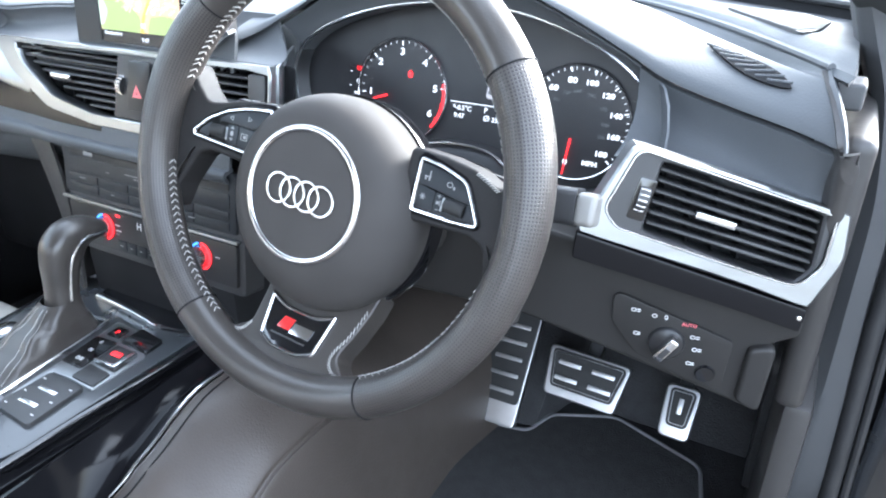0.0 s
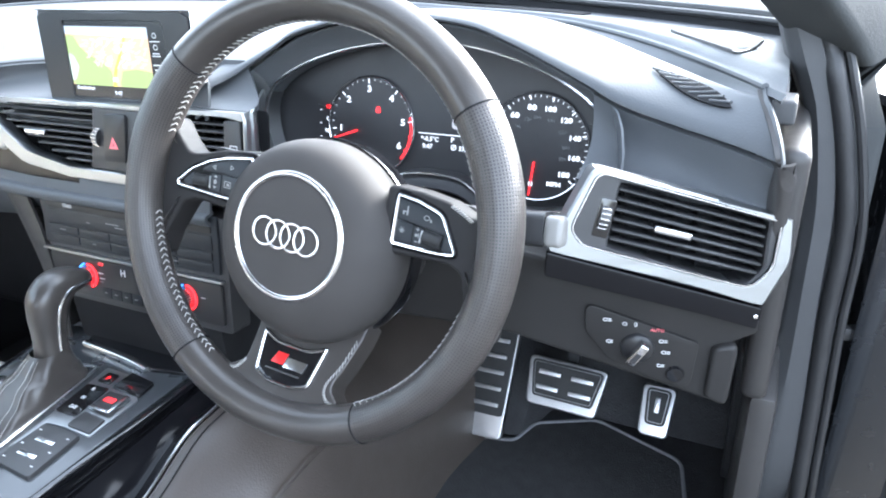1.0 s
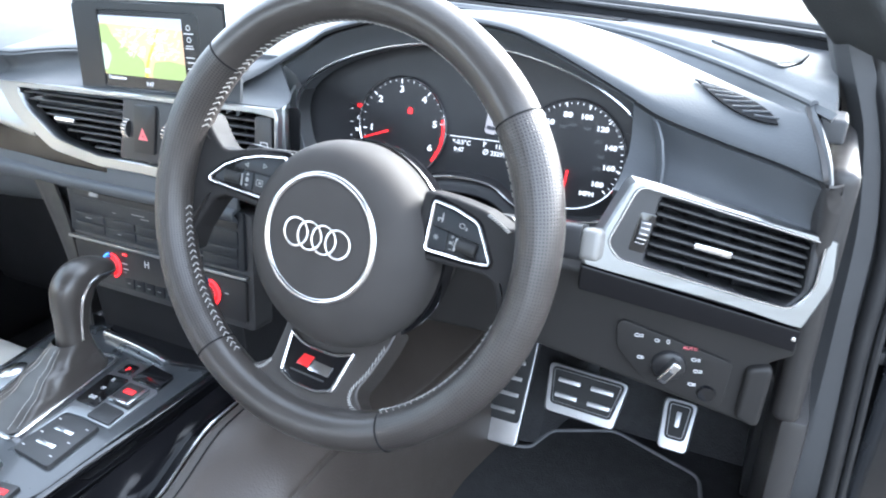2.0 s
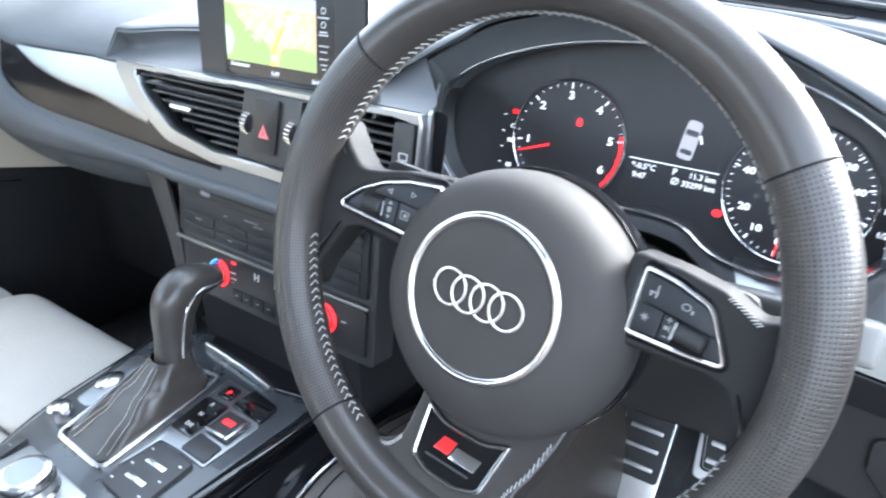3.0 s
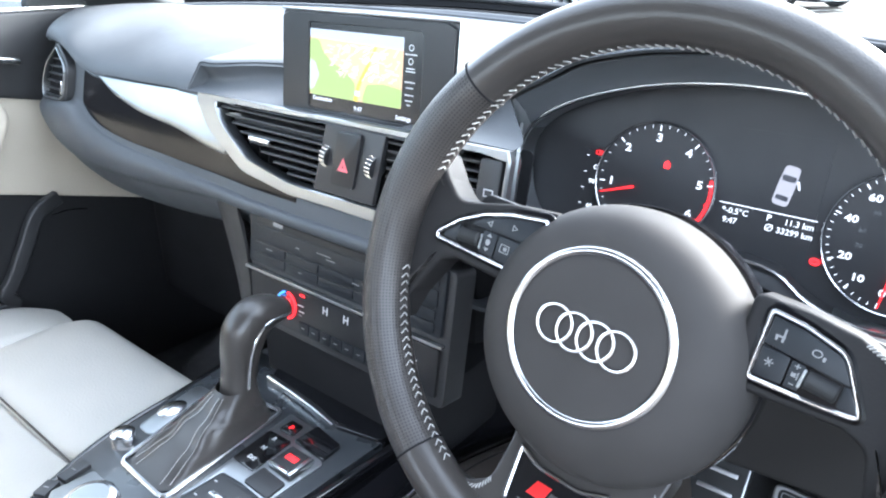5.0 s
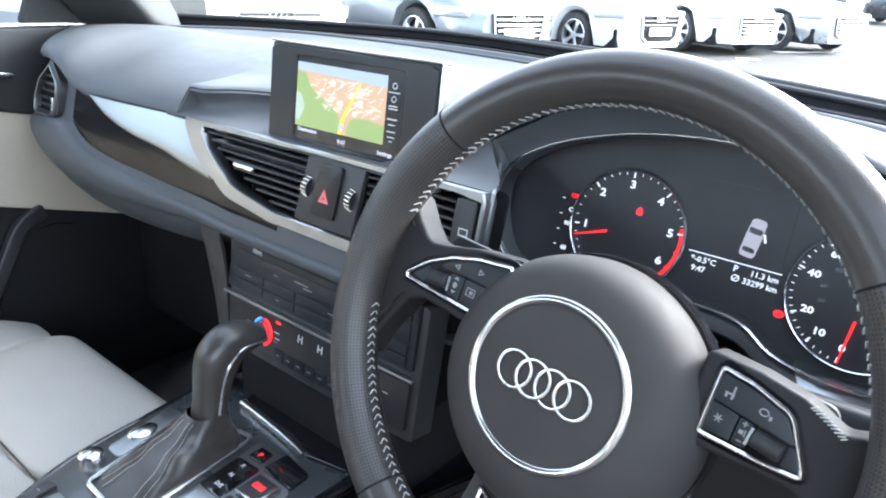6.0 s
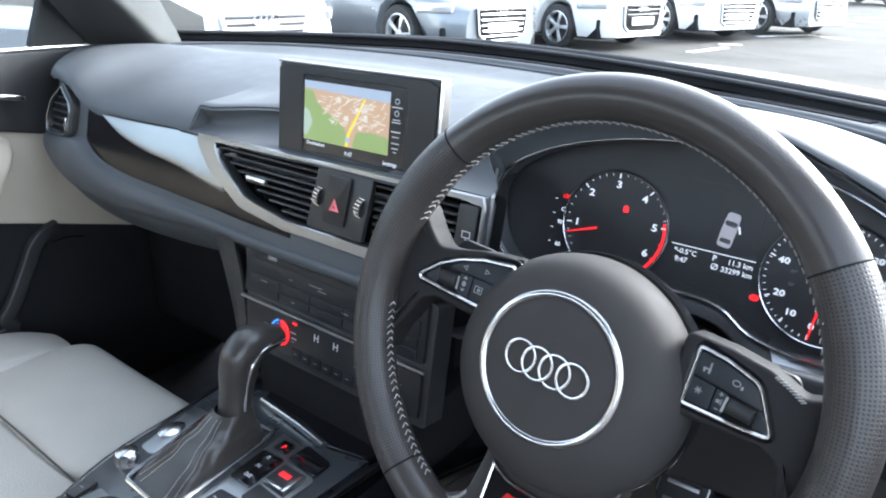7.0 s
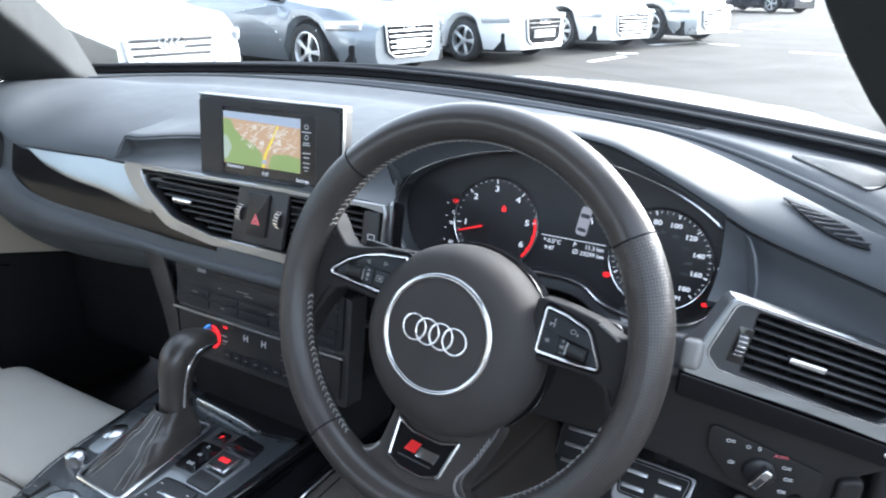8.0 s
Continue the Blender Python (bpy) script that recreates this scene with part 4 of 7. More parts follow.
# ---- centre vents ----
cvo = rounded([(-0.260, 0.0370, 0.006), (-0.252, 0.022, 0.02), (-0.232, -0.004, 0.03), (-0.165, -0.0430, 0.04), (-0.081, -0.0535, 0.03), (0.196, -0.0535, 0.01), (0.199, 0.0430, 0.004)], 0.006, 6)
cvi = rounded([(-0.222, 0.0315, 0.006), (-0.205, 0.006, 0.03), (-0.155, -0.0275, 0.04), (-0.080, -0.0400, 0.03), (0.1915, -0.0400, 0.006), (0.1940, 0.0375, 0.003)], 0.006, 6)
cvent = thing("air_vent", CV, "centre air vents with black louvres in a curved aluminium frame", "air vent", "dashboard air vents")
part("frame", bezel(cvo, cvi, 0.006, 160, (-0.02, 0.0), 0.0016, -0.012), ALU, cvent, "brushed aluminium frame", m=CV)
part("backing", plate(inset(cvi, -0.004), 0.002, 0), DEEP, cvent, m=CV @ pose(0, 0, -0.034))
def vent_edge(t):
    """Left and right ends of a blade in the passenger-side half at height share t from the top."""
    y = mix(0.029, -0.038, t)
    return Vector((-0.215 + 0.145 * t ** 1.5, y)), Vector((-0.0255 - 0.014 * t, y))
for k in range(8):
    a, b = vent_edge((k + 0.4) / 8.2)
    part("louvre", slat(a, b, 0.015, 0.0030), LOUVRE, cvent, m=CV @ pose(0, 0, 0.001))
for k in range(8):
    y = mix(0.031, -0.038, (k + 0.4) / 8.2)
    part("louvre", slat((0.055, y), (0.165, y), 0.015, 0.0030), LOUVRE, cvent, m=CV @ pose(0, 0, 0.001))
for x in [-0.18 + 0.018 * k for k in range(9)] + [0.065 + 0.018 * k for k in range(6)]:
    part("vane", box(x - 0.0008, x + 0.0008, -0.035, 0.030, -0.032, -0.017, 0.0003, 1), DEEP, cvent, m=CV)
part("tab", moved(box(-0.018, 0.018, -0.0028, 0.0028, -0.004, 0.0055, 0.0018, 3), pose(-0.135, -0.002, 0.001)), CHROME, cvent, "chrome adjuster tab", m=CV)
part("tab", moved(box(-0.016, 0.016, -0.0028, 0.0028, -0.004, 0.0055, 0.0018, 3), pose(0.125, -0.002, 0.001)), CHROME, cvent, "chrome adjuster tab", m=CV)
hz = part("hazard_block", plate(rounded([(-0.0285, 0.0335), (-0.0430, -0.0385), (0.0440, -0.0385), (0.0560, 0.0360)], 0.002, 3), 0.006, 0.0015), DARK, cvent, m=CV @ pose(0, 0, -0.002))
part("button", plate(rounded([(-0.0080, 0.0285), (-0.0150, -0.0270), (0.0190, -0.0270), (0.0270, 0.0300)], 0.004, 4), 0.004, 0.0014), SATIN, hz, "gloss black hazard button", m=CV @ pose(0, 0, 0.0035))
part("triangle", ring([(-0.0075, -0.0075), (0.0075, -0.0075), (0.0, 0.0065)], 0.0018, 0.0006, 0.0002), HAZARD, hz, "red warning triangle", m=CV @ pose(0.0035, -0.0035, 0.0075))
part("triangle", ring([(-0.0040, -0.0055), (0.0040, -0.0055), (0.0, 0.0018)], 0.0013, 0.0006, 0.0002), HAZARD, hz, "red warning triangle", m=CV @ pose(0.0035, -0.0035, 0.0075))
for x in (-0.0260, 0.0390):
    thumbwheel(hz, CV @ pose(x, 0.000, -0.0020, 0, 0, -9), 0.0120)
kb = part("side_key", plate(rounded([(0.1680, 0.0330), (0.1650, -0.0340), (0.1890, -0.0360), (0.1910, 0.0340)], 0.003, 3), 0.006, 0.0015), DARK, cvent, "dark key beside the vent", m=CV @ pose(0, 0, -0.001))
part("key_symbol", join(ring(rect(0.010, 0.007), 0.001, 0.0003, 0.0001), moved(plate(rect(0.001, 0.005), 0.0003, 0), pose(0, -0.006, 0))), PRINT, kb, m=CV @ pose(0.1800, 0.0040, 0.0052))

# ---- passenger side of the dashboard ----
PAD_TOP = ((-1.06, 0.845), (-0.96, 0.850), (-0.91, 0.854), (-0.885, 0.856), (-0.864, 0.853), (-0.84, 0.837), (-0.81, 0.825), (-0.76, 0.815), (-0.69, 0.807), (-0.62, 0.800), (-0.56, 0.797), (-0.44, 0.796), (-0.2, 0.797))
PAD_LOW = ((-1.06, 0.830), (-1.0, 0.812), (-0.953, 0.794), (-0.90, 0.780), (-0.85, 0.773), (-0.77, 0.770), (-0.68, 0.771), (-0.59, 0.776), (-0.44, 0.779), (-0.2, 0.781))


def spline(points, t):
    """A place on the smooth curve through the points, t from 0 to 1."""
    t = t * (len(points) - 1)
    i = min(int(t), len(points) - 2)
    f = t - i
    a, b, c, d = (Vector(points[max(0, min(len(points) - 1, i + o))]) for o in (-1, 0, 1, 2))
    return 0.5 * (2 * b + (c - a) * f + (2 * a - 5 * b + 4 * c - d) * f * f + (3 * b - a - 3 * c + d) * f ** 3)


def face_y(x, z):
    """The flat part of the face, which leans back a little towards the top."""
    return along(x, FACE_Y) - 0.003 + 0.25 * (z - 0.86)


def passenger_face(u, v):
    """From the edge of the top pad down over the inlays, out over the padded band and back under to the glovebox."""
    x = mix(-1.06, -0.212, u)
    fy, (_, lz), zg, zc = along(x, FACE_Y), lip(x), along(x, PAD_TOP), along(x, PAD_LOW)
    zg = min(zg, lz - 0.012)
    sec = [(fy + 0.003, lz - 0.002), (face_y(x, lz - 0.008) + 0.002, lz - 0.008), (face_y(x, mix(lz, zg, 0.5)) + 0.002, mix(lz, zg, 0.5)), (face_y(x, zg) + 0.002, zg + 0.003), (fy - 0.020, zg - 0.004), (fy - 0.027, mix(zg, zc, 0.35)), (fy - 0.024, mix(zg, zc, 0.75)),
           (fy - 0.012, zc), (fy + 0.004, zc - 0.022), (fy + 0.035, zc - 0.052), (fy + 0.080, zc - 0.072), (fy + 0.15, zc - 0.078)]
    p = spline(sec, v)
    return (x, p.x, p.y)


def inside(points, x, y):
    hit = False
    for (x0, y0), (x1, y1) in zip(points, list(points[1:]) + [points[0]]):
        if (y0 > y) != (y1 > y) and x < x0 + (x1 - x0) * (y - y0) / (y1 - y0):
            hit = not hit
    return hit


def opened(bm, points, m):
    """Cuts out of a sheet what lies within the outline, given in the plane of m."""
    back, line_ = m.inverted(), [(q[0], q[1]) for q in points]
    gone = []
    for f in bm.faces:
        c = back @ f.calc_center_median()
        if inside(line_, c.x, c.y):
            gone.append(f)
    bmesh.ops.delete(bm, geom=gone, context="FACES")
    return bm


VENT_CUT = inset(cvo, 0.009)
part("passenger_face", thicken(opened(grid(passenger_face, 180, 88), VENT_CUT, CV), 0.004), PAD, dash, "dark grained lower pad")


def gloss_sheet(u, v):
    x = mix(-0.866, -0.42, u)
    top, low = lip(x)[1] - 0.003 - 0.012 * (1 - step(0.0, 0.018, u)), along(x, PAD_TOP) + 0.0035
    z = mix(top, low, v)
    return (x, face_y(x, z) - 0.0035 + 0.003 * (2 * v - 1) ** 8 + 0.003 * (1 - step(0.0, 0.015, u)), z)


part("passenger_gloss", thicken(opened(grid(gloss_sheet, 120, 36), VENT_CUT, CV), 0.003), INLAY, dash, "gloss black inlay")
ALU_LOW = ((-0.824, 0.900), (-0.80, 0.887), (-0.776, 0.877), (-0.719, 0.863), (-0.649, 0.853), (-0.600, 0.843), (-0.560, 0.838), (-0.545, 0.838))


def blade_sheet(u, v):
    x = mix(-0.824, -0.548, u)
    z = mix(lip(x)[1] - 0.0045, min(along(x, ALU_LOW), lip(x)[1] - 0.006), v)
    return (x, face_y(x, z) - 0.0075 + 0.14 * (z - 0.88) + 0.003 * max(0.0, 2 * v - 1) ** 6, z)


part("passenger_inlay", thicken(opened(grid(blade_sheet, 120, 30), VENT_CUT, CV), 0.003), ALU, dash, "brushed aluminium inlay")
part("inlay_lip", sweep([Vector(blade_sheet(u, 0.0)) + Vector((0, 0.0005, 0.0008)) for u in np.linspace(0, 0.74, 40)], circle(0.0012, 6)), DEEP, dash)
part("shelf", box(-0.555, -0.245, 0.168, 0.29, 0.868, 0.884, 0.004), DARK, dash)
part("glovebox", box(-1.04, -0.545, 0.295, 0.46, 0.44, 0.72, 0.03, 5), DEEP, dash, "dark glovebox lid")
SVL = plane_pose((-0.940, 0.1420, 0.888), (0.985, -0.150, 0.0), (0, 0.20, 1))
ov = thing("air_vent", SVL, "passenger outer air vent with silver rim", "air vent", "dashboard air vents")
shape = rounded([(-0.055, -0.040, 0.012), (0.020, -0.034, 0.008), (0.044, -0.024, 0.008), (0.050, 0.018, 0.02), (0.009, 0.041, 0.006), (-0.040, 0.014, 0.04), (-0.058, -0.014, 0.03)], 0.01, 6)
part("rim", ring(shape, 0.0022, 0.004, 0.0008, -0.01), ALU, ov, "thin silver rim", m=SVL @ pose(0, 0, 0.004))
part("housing", bezel(inset(shape, -0.006), inset(shape, 0.002), 0.006, 60, None, 0.0025, -0.018), DARK, ov, m=SVL)
part("backing", plate(inset(shape, 0.001), 0.002, 0), DEEP, ov, m=SVL @ pose(0, 0, -0.004))
for k in range(6):
    y = 0.026 - 0.0112 * k
    part("louvre", slat((-0.026 - 0.007 * k, y - 0.004), (0.045 - 0.001 * max(0, k - 2) ** 2, y), 0.006, 0.0030), LOUVRE, ov, m=SVL @ pose(0, 0, 0.004))
part("tab", box(0.030, 0.035, -0.024, -0.004, -0.002, 0.008, 0.0015, 2), CHROME, ov, "chrome adjuster tab", m=SVL)


# shallow arched pocket beside and behind the display
def cove_sheet(u, v):
    x = mix(-0.648, -0.250, u)
    edge = top_sheet((x + 1.06) / 1.422, 0.0)
    y0, z0 = edge[1], edge[2]
    top, low = Vector((x, y0 + 0.001, z0 - 0.0015)), Vector((x, 0.157, 0.8990))
    mid = Vector((x, y0 + 0.030 * cove(x), mix(z0, 0.8985, 0.75)))
    return top * (1 - v) ** 2 + mid * 2 * v * (1 - v) + low * v * v


part("display_pocket", thicken(grid(cove_sheet, 110, 14), 0.004), PAD, dash, "shallow soft pocket beside the display")

# ---- display ----
display = thing("navigation_display", SC0, "upright navigation display showing a coloured map", "display")
part("housing", plate(rect(0.262, 0.123, 0.007, 0, -0.0095), 0.018, 0.003, 3), DARK, display, m=SC @ pose(0, 0, -0.0185))
part("edge_trim", moved(box(-0.131, 0.131, -0.0010, 0.0014, -0.018, 0.002, 0.001, 2), pose(0, 0.0520, 0)), ALU, display, "silver top edge", m=SC)
part("edge_trim", moved(box(-0.0004, 0.0010, -0.062, 0.060, -0.004, 0.0012, 0.0004, 2), pose(0.1305, -0.0085, 0)), ALU, display, "silver side edge", m=SC)
part("bezel", bezel(rect(0.256, 0.116, 0.005, 0, -0.009), rect(0.170, 0.098, 0.002, 0.002, -0.010), 0.003, 96, (0, -0.009), 0.001, -0.004), SATIN, display, "satin black bezel", m=SC)
SCREENB = material("display_black", (0.01, 0.01, 0.012), 0.25, vary=0.1)
sc0 = part("screen", plate(rect(0.172, 0.100, 0, 0.002, -0.010), 0.001, 0), SCREENB, display, "dark glass screen", m=SC)
LIT = lambda n, c, e=0.56: material(n, c, 0.4, emit=e)  # noqa: E731
MAPC = {"land": LIT("map_land", (0.86, 0.56, 0.34)), "green": LIT("map_green", (0.44, 0.58, 0.20)), "sky": LIT("map_sky", (0.60, 0.70, 0.85)), "road": LIT("map_road", (1.0, 0.75, 0.05), 0.8), "pale": LIT("map_pale", (0.95, 0.86, 0.72), 0.7), "lake": LIT("map_pale_green", (0.66, 0.78, 0.62))}
SM = SC @ pose(-0.011, -0.0055, 0.0011)
part("map_land", plate(rect(0.142, 0.0745), 0.0001, 0), MAPC["land"], sc0, "orange-tinted town area of the map", m=SM)
part("map_sky", plate([(-0.071, 0.0280), (0.071, 0.0240), (0.071, 0.0372), (-0.071, 0.0372)], 0.0001, 0), MAPC["sky"], sc0, "pale blue horizon of the map", m=SM @ pose(0, 0, 0.00015))
part("map_green", plate(rounded([(-0.071, -0.0372), (0.004, -0.0372), (0.002, -0.018), (-0.012, -0.006), (-0.035, 0.002), (-0.050, 0.014), (-0.056, 0.0255), (-0.071, 0.0275)], 0.006, 4), 0.0001, 0), MAPC["green"], sc0, "green area of the map", m=SM @ pose(0, 0, 0.00015))
part("map_green", plate(rounded([(0.012, -0.0372), (0.071, -0.0372), (0.071, -0.017), (0.045, -0.014), (0.020, -0.017)], 0.004, 4), 0.0001, 0), MAPC["green"], sc0, "green area of the map", m=SM @ pose(0, 0, 0.00015))
part("map_lake", plate(rounded([(-0.071, -0.033), (-0.064, -0.030), (-0.055, -0.014), (-0.062, 0.000), (-0.071, 0.004)], 0.006, 5), 0.0001, 0), MAPC["lake"], sc0, "pale area of the map", m=SM @ pose(0, 0, 0.0003))
part("map_road", sweep(smooth_path([(0.004, -0.0370, 0), (0.008, -0.020, 0), (0.020, 0.002, 0), (0.032, 0.024, 0)], 6), rect(0.0042, 0.0002), scale=lambda t: 1.25 - 0.6 * t), MAPC["road"], sc0, "yellow route on the map", m=SM @ pose(0, 0, 0.0004))
rnd = random.Random(4)
bits = []
for k in range(110):
    y = rnd.uniform(-0.012, 0.023)
    x = rnd.uniform(-0.045 + 0.9 * max(0, 0.012 - y), 0.066)
    w = rnd.uniform(0.004, 0.013)
    bits.append(moved(plate(rect(w, rnd.uniform(0.0006, 0.0013)), 0.0001, 0), pose(x, y, rnd.uniform(0.0003, 0.0005), 0, 0, rnd.choice((-6, -4, 55, 30)))))
for x, y in ((-0.010, 0.019), (0.020, 0.010), (0.002, -0.002), (0.034, 0.003), (0.026, -0.011)):
    bits.append(moved(plate(rect(0.006, 0.005, 0.001), 0.0001, 0), pose(x, y, 0.0006)))
part("map_street", join(*bits), MAPC["pale"], sc0, "pale streets and place marks on the map", m=SM)
part("map_arrow", plate(rounded([(-0.004, -0.003), (0.004, -0.003), (0.004, 0.003), (-0.004, 0.003)], 0.002, 3), 0.0002, 0), MAPC["sky"], sc0, "position mark on the map", m=SM @ pose(0.0065, -0.0285, 0.0007))
part("side_bar", plate(rect(0.019, 0.079), 0.0001, 0), SCREENB, sc0, m=SC @ pose(0.0705, -0.0055, 0.0012))
part("side_symbol", join(*[moved(ring([(0.0034 * math.cos(t), 0.0034 * math.sin(t)) for t in np.linspace(0, 6.28, 14, endpoint=False)], 0.0008, 0.0002, 0.0001), pose(0.0705, y, 0.0013)) for y in (0.022, 0.008)],
                         *[moved(plate(rect(w, 0.0011), 0.0002, 0), pose(0.0705, y, 0.0013)) for w, y in ((0.011, 0.0005), (0.013, -0.0025), (0.014, -0.0135), (0.010, -0.0195), (0.012, -0.027), (0.010, -0.033), (0.005, -0.0375), (0.016, 0.0150))]), PRINT, sc0, m=SC)
for text, x, y, s in (("Destination", -0.060, -0.0465, 0.0068), ("9:47", -0.0030, -0.0515, 0.0075), ("Settings", 0.0640, -0.0525, 0.0070)):
    part("screen_text", moved(lettering(text, s), pose(x, y, 0.0015)), WHITE_LIT, sc0, "white text", m=SC)

# ---- radio and climate stack ----
part("stack_face", plate(rounded([(-0.115, 0.092), (-0.100, -0.050), (0.195, -0.050), (0.195, 0.092)], 0.008), 0.03, 0.003), DARK, dash, "matt dark centre stack", m=CS @ pose(0, 0, -0.032))


def cheek_sheet(u, v):
    """Side of the stack: a narrow face that narrows downwards, then the flank running forward."""
    z = mix(0.792, 0.585, v)
    outer, inner_ = along(v, ((0.0, -0.612), (0.3, -0.566), (0.6, -0.535), (1.0, -0.512))), along(v, ((0.0, -0.548), (0.3, -0.512), (0.6, -0.494), (1.0, -0.484)))
    front = along(v, ((0.0, 0.150), (0.3, 0.134), (0.6, 0.122), (1.0, 0.108)))
    sec = [(inner_, front), (mix(inner_, outer, 0.5), front + 0.004), (outer + 0.006, front + 0.010), (outer - 0.002, front + 0.022), (outer + 0.004, front + 0.10), (outer + 0.02, front + 0.25)]
    p = spline(sec, u)
    return (p.x, p.y, z)


part("stack_cheek", thicken(grid(cheek_sheet, 30, 24), 0.004), PLASTIC, dash, "dark side of the stack")
radio = thing("radio_unit", CS, "gloss dark radio and disc unit set in the centre stack", "radio")
part("panel", plate(rounded([(-0.103, 0.094), (-0.106, 0.024), (0.186, 0.024), (0.186, 0.094)], 0.004), 0.004, 0.001), KEY, radio, m=CS @ pose(0, 0, -0.002))
part("disc_slot", plate(rounded([(-0.092, 0.088), (-0.092, 0.074), (0.178, 0.074), (0.178, 0.088)], 0.003), 0.002, 0.0005), SATIN, radio, "satin black disc panel", m=CS @ pose(0, 0, 0.0015))
part("slot", box(-0.055, 0.150, 0.0800, 0.0825, -0.001, 0.0042, 0.0008), DEEP, radio, m=CS)
part("card_slot", box(-0.062, -0.046, 0.0755, 0.0805, 0.002, 0.0045, 0.0008), PRINT_DIM, radio, m=CS)
part("lower_strip", plate(rounded([(-0.094, 0.071), (-0.094, 0.053), (0.178, 0.053), (0.178, 0.071)], 0.003), 0.0024, 0.0006), KEY, radio, m=CS @ pose(0, 0, 0.0008))
for k in range(5):
    x = -0.094 + 0.0545 * k
    part("key", box(x, x + 0.0528, 0.0405, 0.0505, 0.0, 0.0034, 0.0010), KEY, radio, m=CS)
    part("key", box(x, x + 0.0528, 0.0275, 0.0380, 0.0, 0.0034, 0.0010), KEY, radio, m=CS)
for x, y, w in ((-0.020, 0.0602, 0.006), (0.022, 0.0635, 0.022), (0.033, 0.0600, 0.014), (-0.068, 0.0455, 0.011), (-0.014, 0.0330, 0.006), (0.072, 0.0455, 0.010), (0.120, 0.0330, 0.010)):
    part("key_print", plate(rect(w, 0.0012), 0.0002, 0), PRINT_DIM, radio, m=CS @ pose(x, y, 0.0036))
part("stack_strip", plate(rounded([(-0.110, 0.0145), (0.190, 0.0145), (0.190, 0.0180), (-0.110, 0.0180)], 0.001), 0.006, 0.0012), ALU, dash, "thin aluminium strip", m=CS @ pose(0, 0, -0.001))
climate = thing("climate_panel", CS, "dark climate control panel with two lit temperature knobs", "climate control")
part("panel", plate(rounded([(-0.102, 0.012), (-0.096, -0.040), (0.186, -0.040), (0.186, 0.012)], 0.004), 0.004, 0.001), SATIN, climate, m=CS @ pose(0, 0, -0.002))
for x in (-0.035, 0.131):
    K = CS @ pose(x, -0.0115, 0.002)
    kn = part("knob", lathe([(0, 0.017), (0.0095, 0.017), (0.0108, 0.0158), (0.0115, 0.006), (0.0125, 0.0), (0, 0.0)], 32), CHROME, climate, "satin chrome temperature knob", m=K)
    part("knob_cap", lathe([(0, 0.0178), (0.0072, 0.0176), (0.0078, 0.0168)], 28), ALU, kn, "brushed knob cap", m=K)
    for k in range(24):
        a = 2 * math.pi * k / 24
        part("knurl", moved(box(-0.0006, 0.0006, -0.0005, 0.0005, 0.004, 0.0150, 0.0002, 1), pose(0.0114 * math.cos(a), 0.0114 * math.sin(a), 0, 0, 0, 360 * k / 24)), ALU, kn, m=K)
    for a0, a1, mt, lb in ((-70, 84, RED_LIT, "lit red ring"), (104, 170, BLUE_LIT, "lit blue ring")):
        pts = [Vector((0.0152 * math.cos(radians(t)), 0.0152 * math.sin(radians(t)), 0.0010)) for t in np.linspace(a0, a1, 20)]
        part("lit_ring", sweep(pts, circle(0.0019 if mt is RED_LIT else 0.0014, 6)), mt, kn, lb, m=K)
    part("dial_mark", plate(rect(0.007, 0.0011), 0.0002, 0), PRINT, climate, m=CS @ pose(x - 0.026 if x < 0 else x + 0.026, -0.0080, 0.0022))
for x in (0.028, 0.060):
    part("seat_symbol", join(moved(plate(rect(0.0016, 0.009), 0.0002, 0), pose(-0.003, 0, 0)), moved(plate(rect(0.0016, 0.009), 0.0002, 0), pose(0.003, 0, 0)), plate(rect(0.005, 0.0014), 0.0002, 0)), PRINT, climate, "white seat symbol", m=CS @ pose(x, 0.0010, 0.0022))
for x, y, w in ((-0.012, -0.0055, 0.010), (-0.010, -0.0125, 0.009), (-0.012, -0.0170, 0.006), (0.094, -0.0050, 0.008), (0.094, -0.0120, 0.008)):
    part("panel_print", plate(rect(w, 0.0013), 0.0002, 0), PRINT if y > -0.013 and x < 0 else PRINT_DIM, climate, m=CS @ pose(x, y, 0.0022))
for k in range(7):
    x = -0.012 + 0.0175 * k
    part("key", box(x, x + 0.0165, -0.037, -0.024, 0.0, 0.004, 0.001), KEY, climate, m=CS)
    part("key_print", plate(rect(0.005, 0.0011), 0.0002, 0), PRINT_DIM, climate, m=CS @ pose(x + 0.0080, -0.0300, 0.0042))
for x in (-0.010, 0.108):
    part("lit_mark", plate(rect(0.008, 0.0030), 0.0003, 0), RED_LIT, climate, "lit red mark", m=CS @ pose(x, 0.0070, 0.0022))
# a solid near-black block stands for the shade inside the open storage recess
part("recess_shade_block", box(-0.475, -0.215, 0.120, 0.25, 0.560, 0.652, 0.01), DEEP, dash, "solid near-black block for the shade in the open storage recess")

# ---- steering wheel, turned a few degrees clockwise ----
SW = plane_pose((0.008, 0.02, 0.871), (1, 0, 0), (0, math.sin(radians(19.6)), math.cos(radians(19.6)))) @ pose(0, 0, 0, 0, 0, -5.5)
wheel = thing("steering_wheel", SW, "black leather sports steering wheel with perforated grips and pale stitching", "steering wheel")


def rim_radius(a):
    """Half thickness of the rim: the grips swell a little above and below the spokes."""
    d = math.degrees(a) % 360
    return 0.0163 + 0.0012 * math.exp(-(((d - 25) / 18) ** 2)) + 0.0012 * math.exp(-(((d - 155) / 18) ** 2))


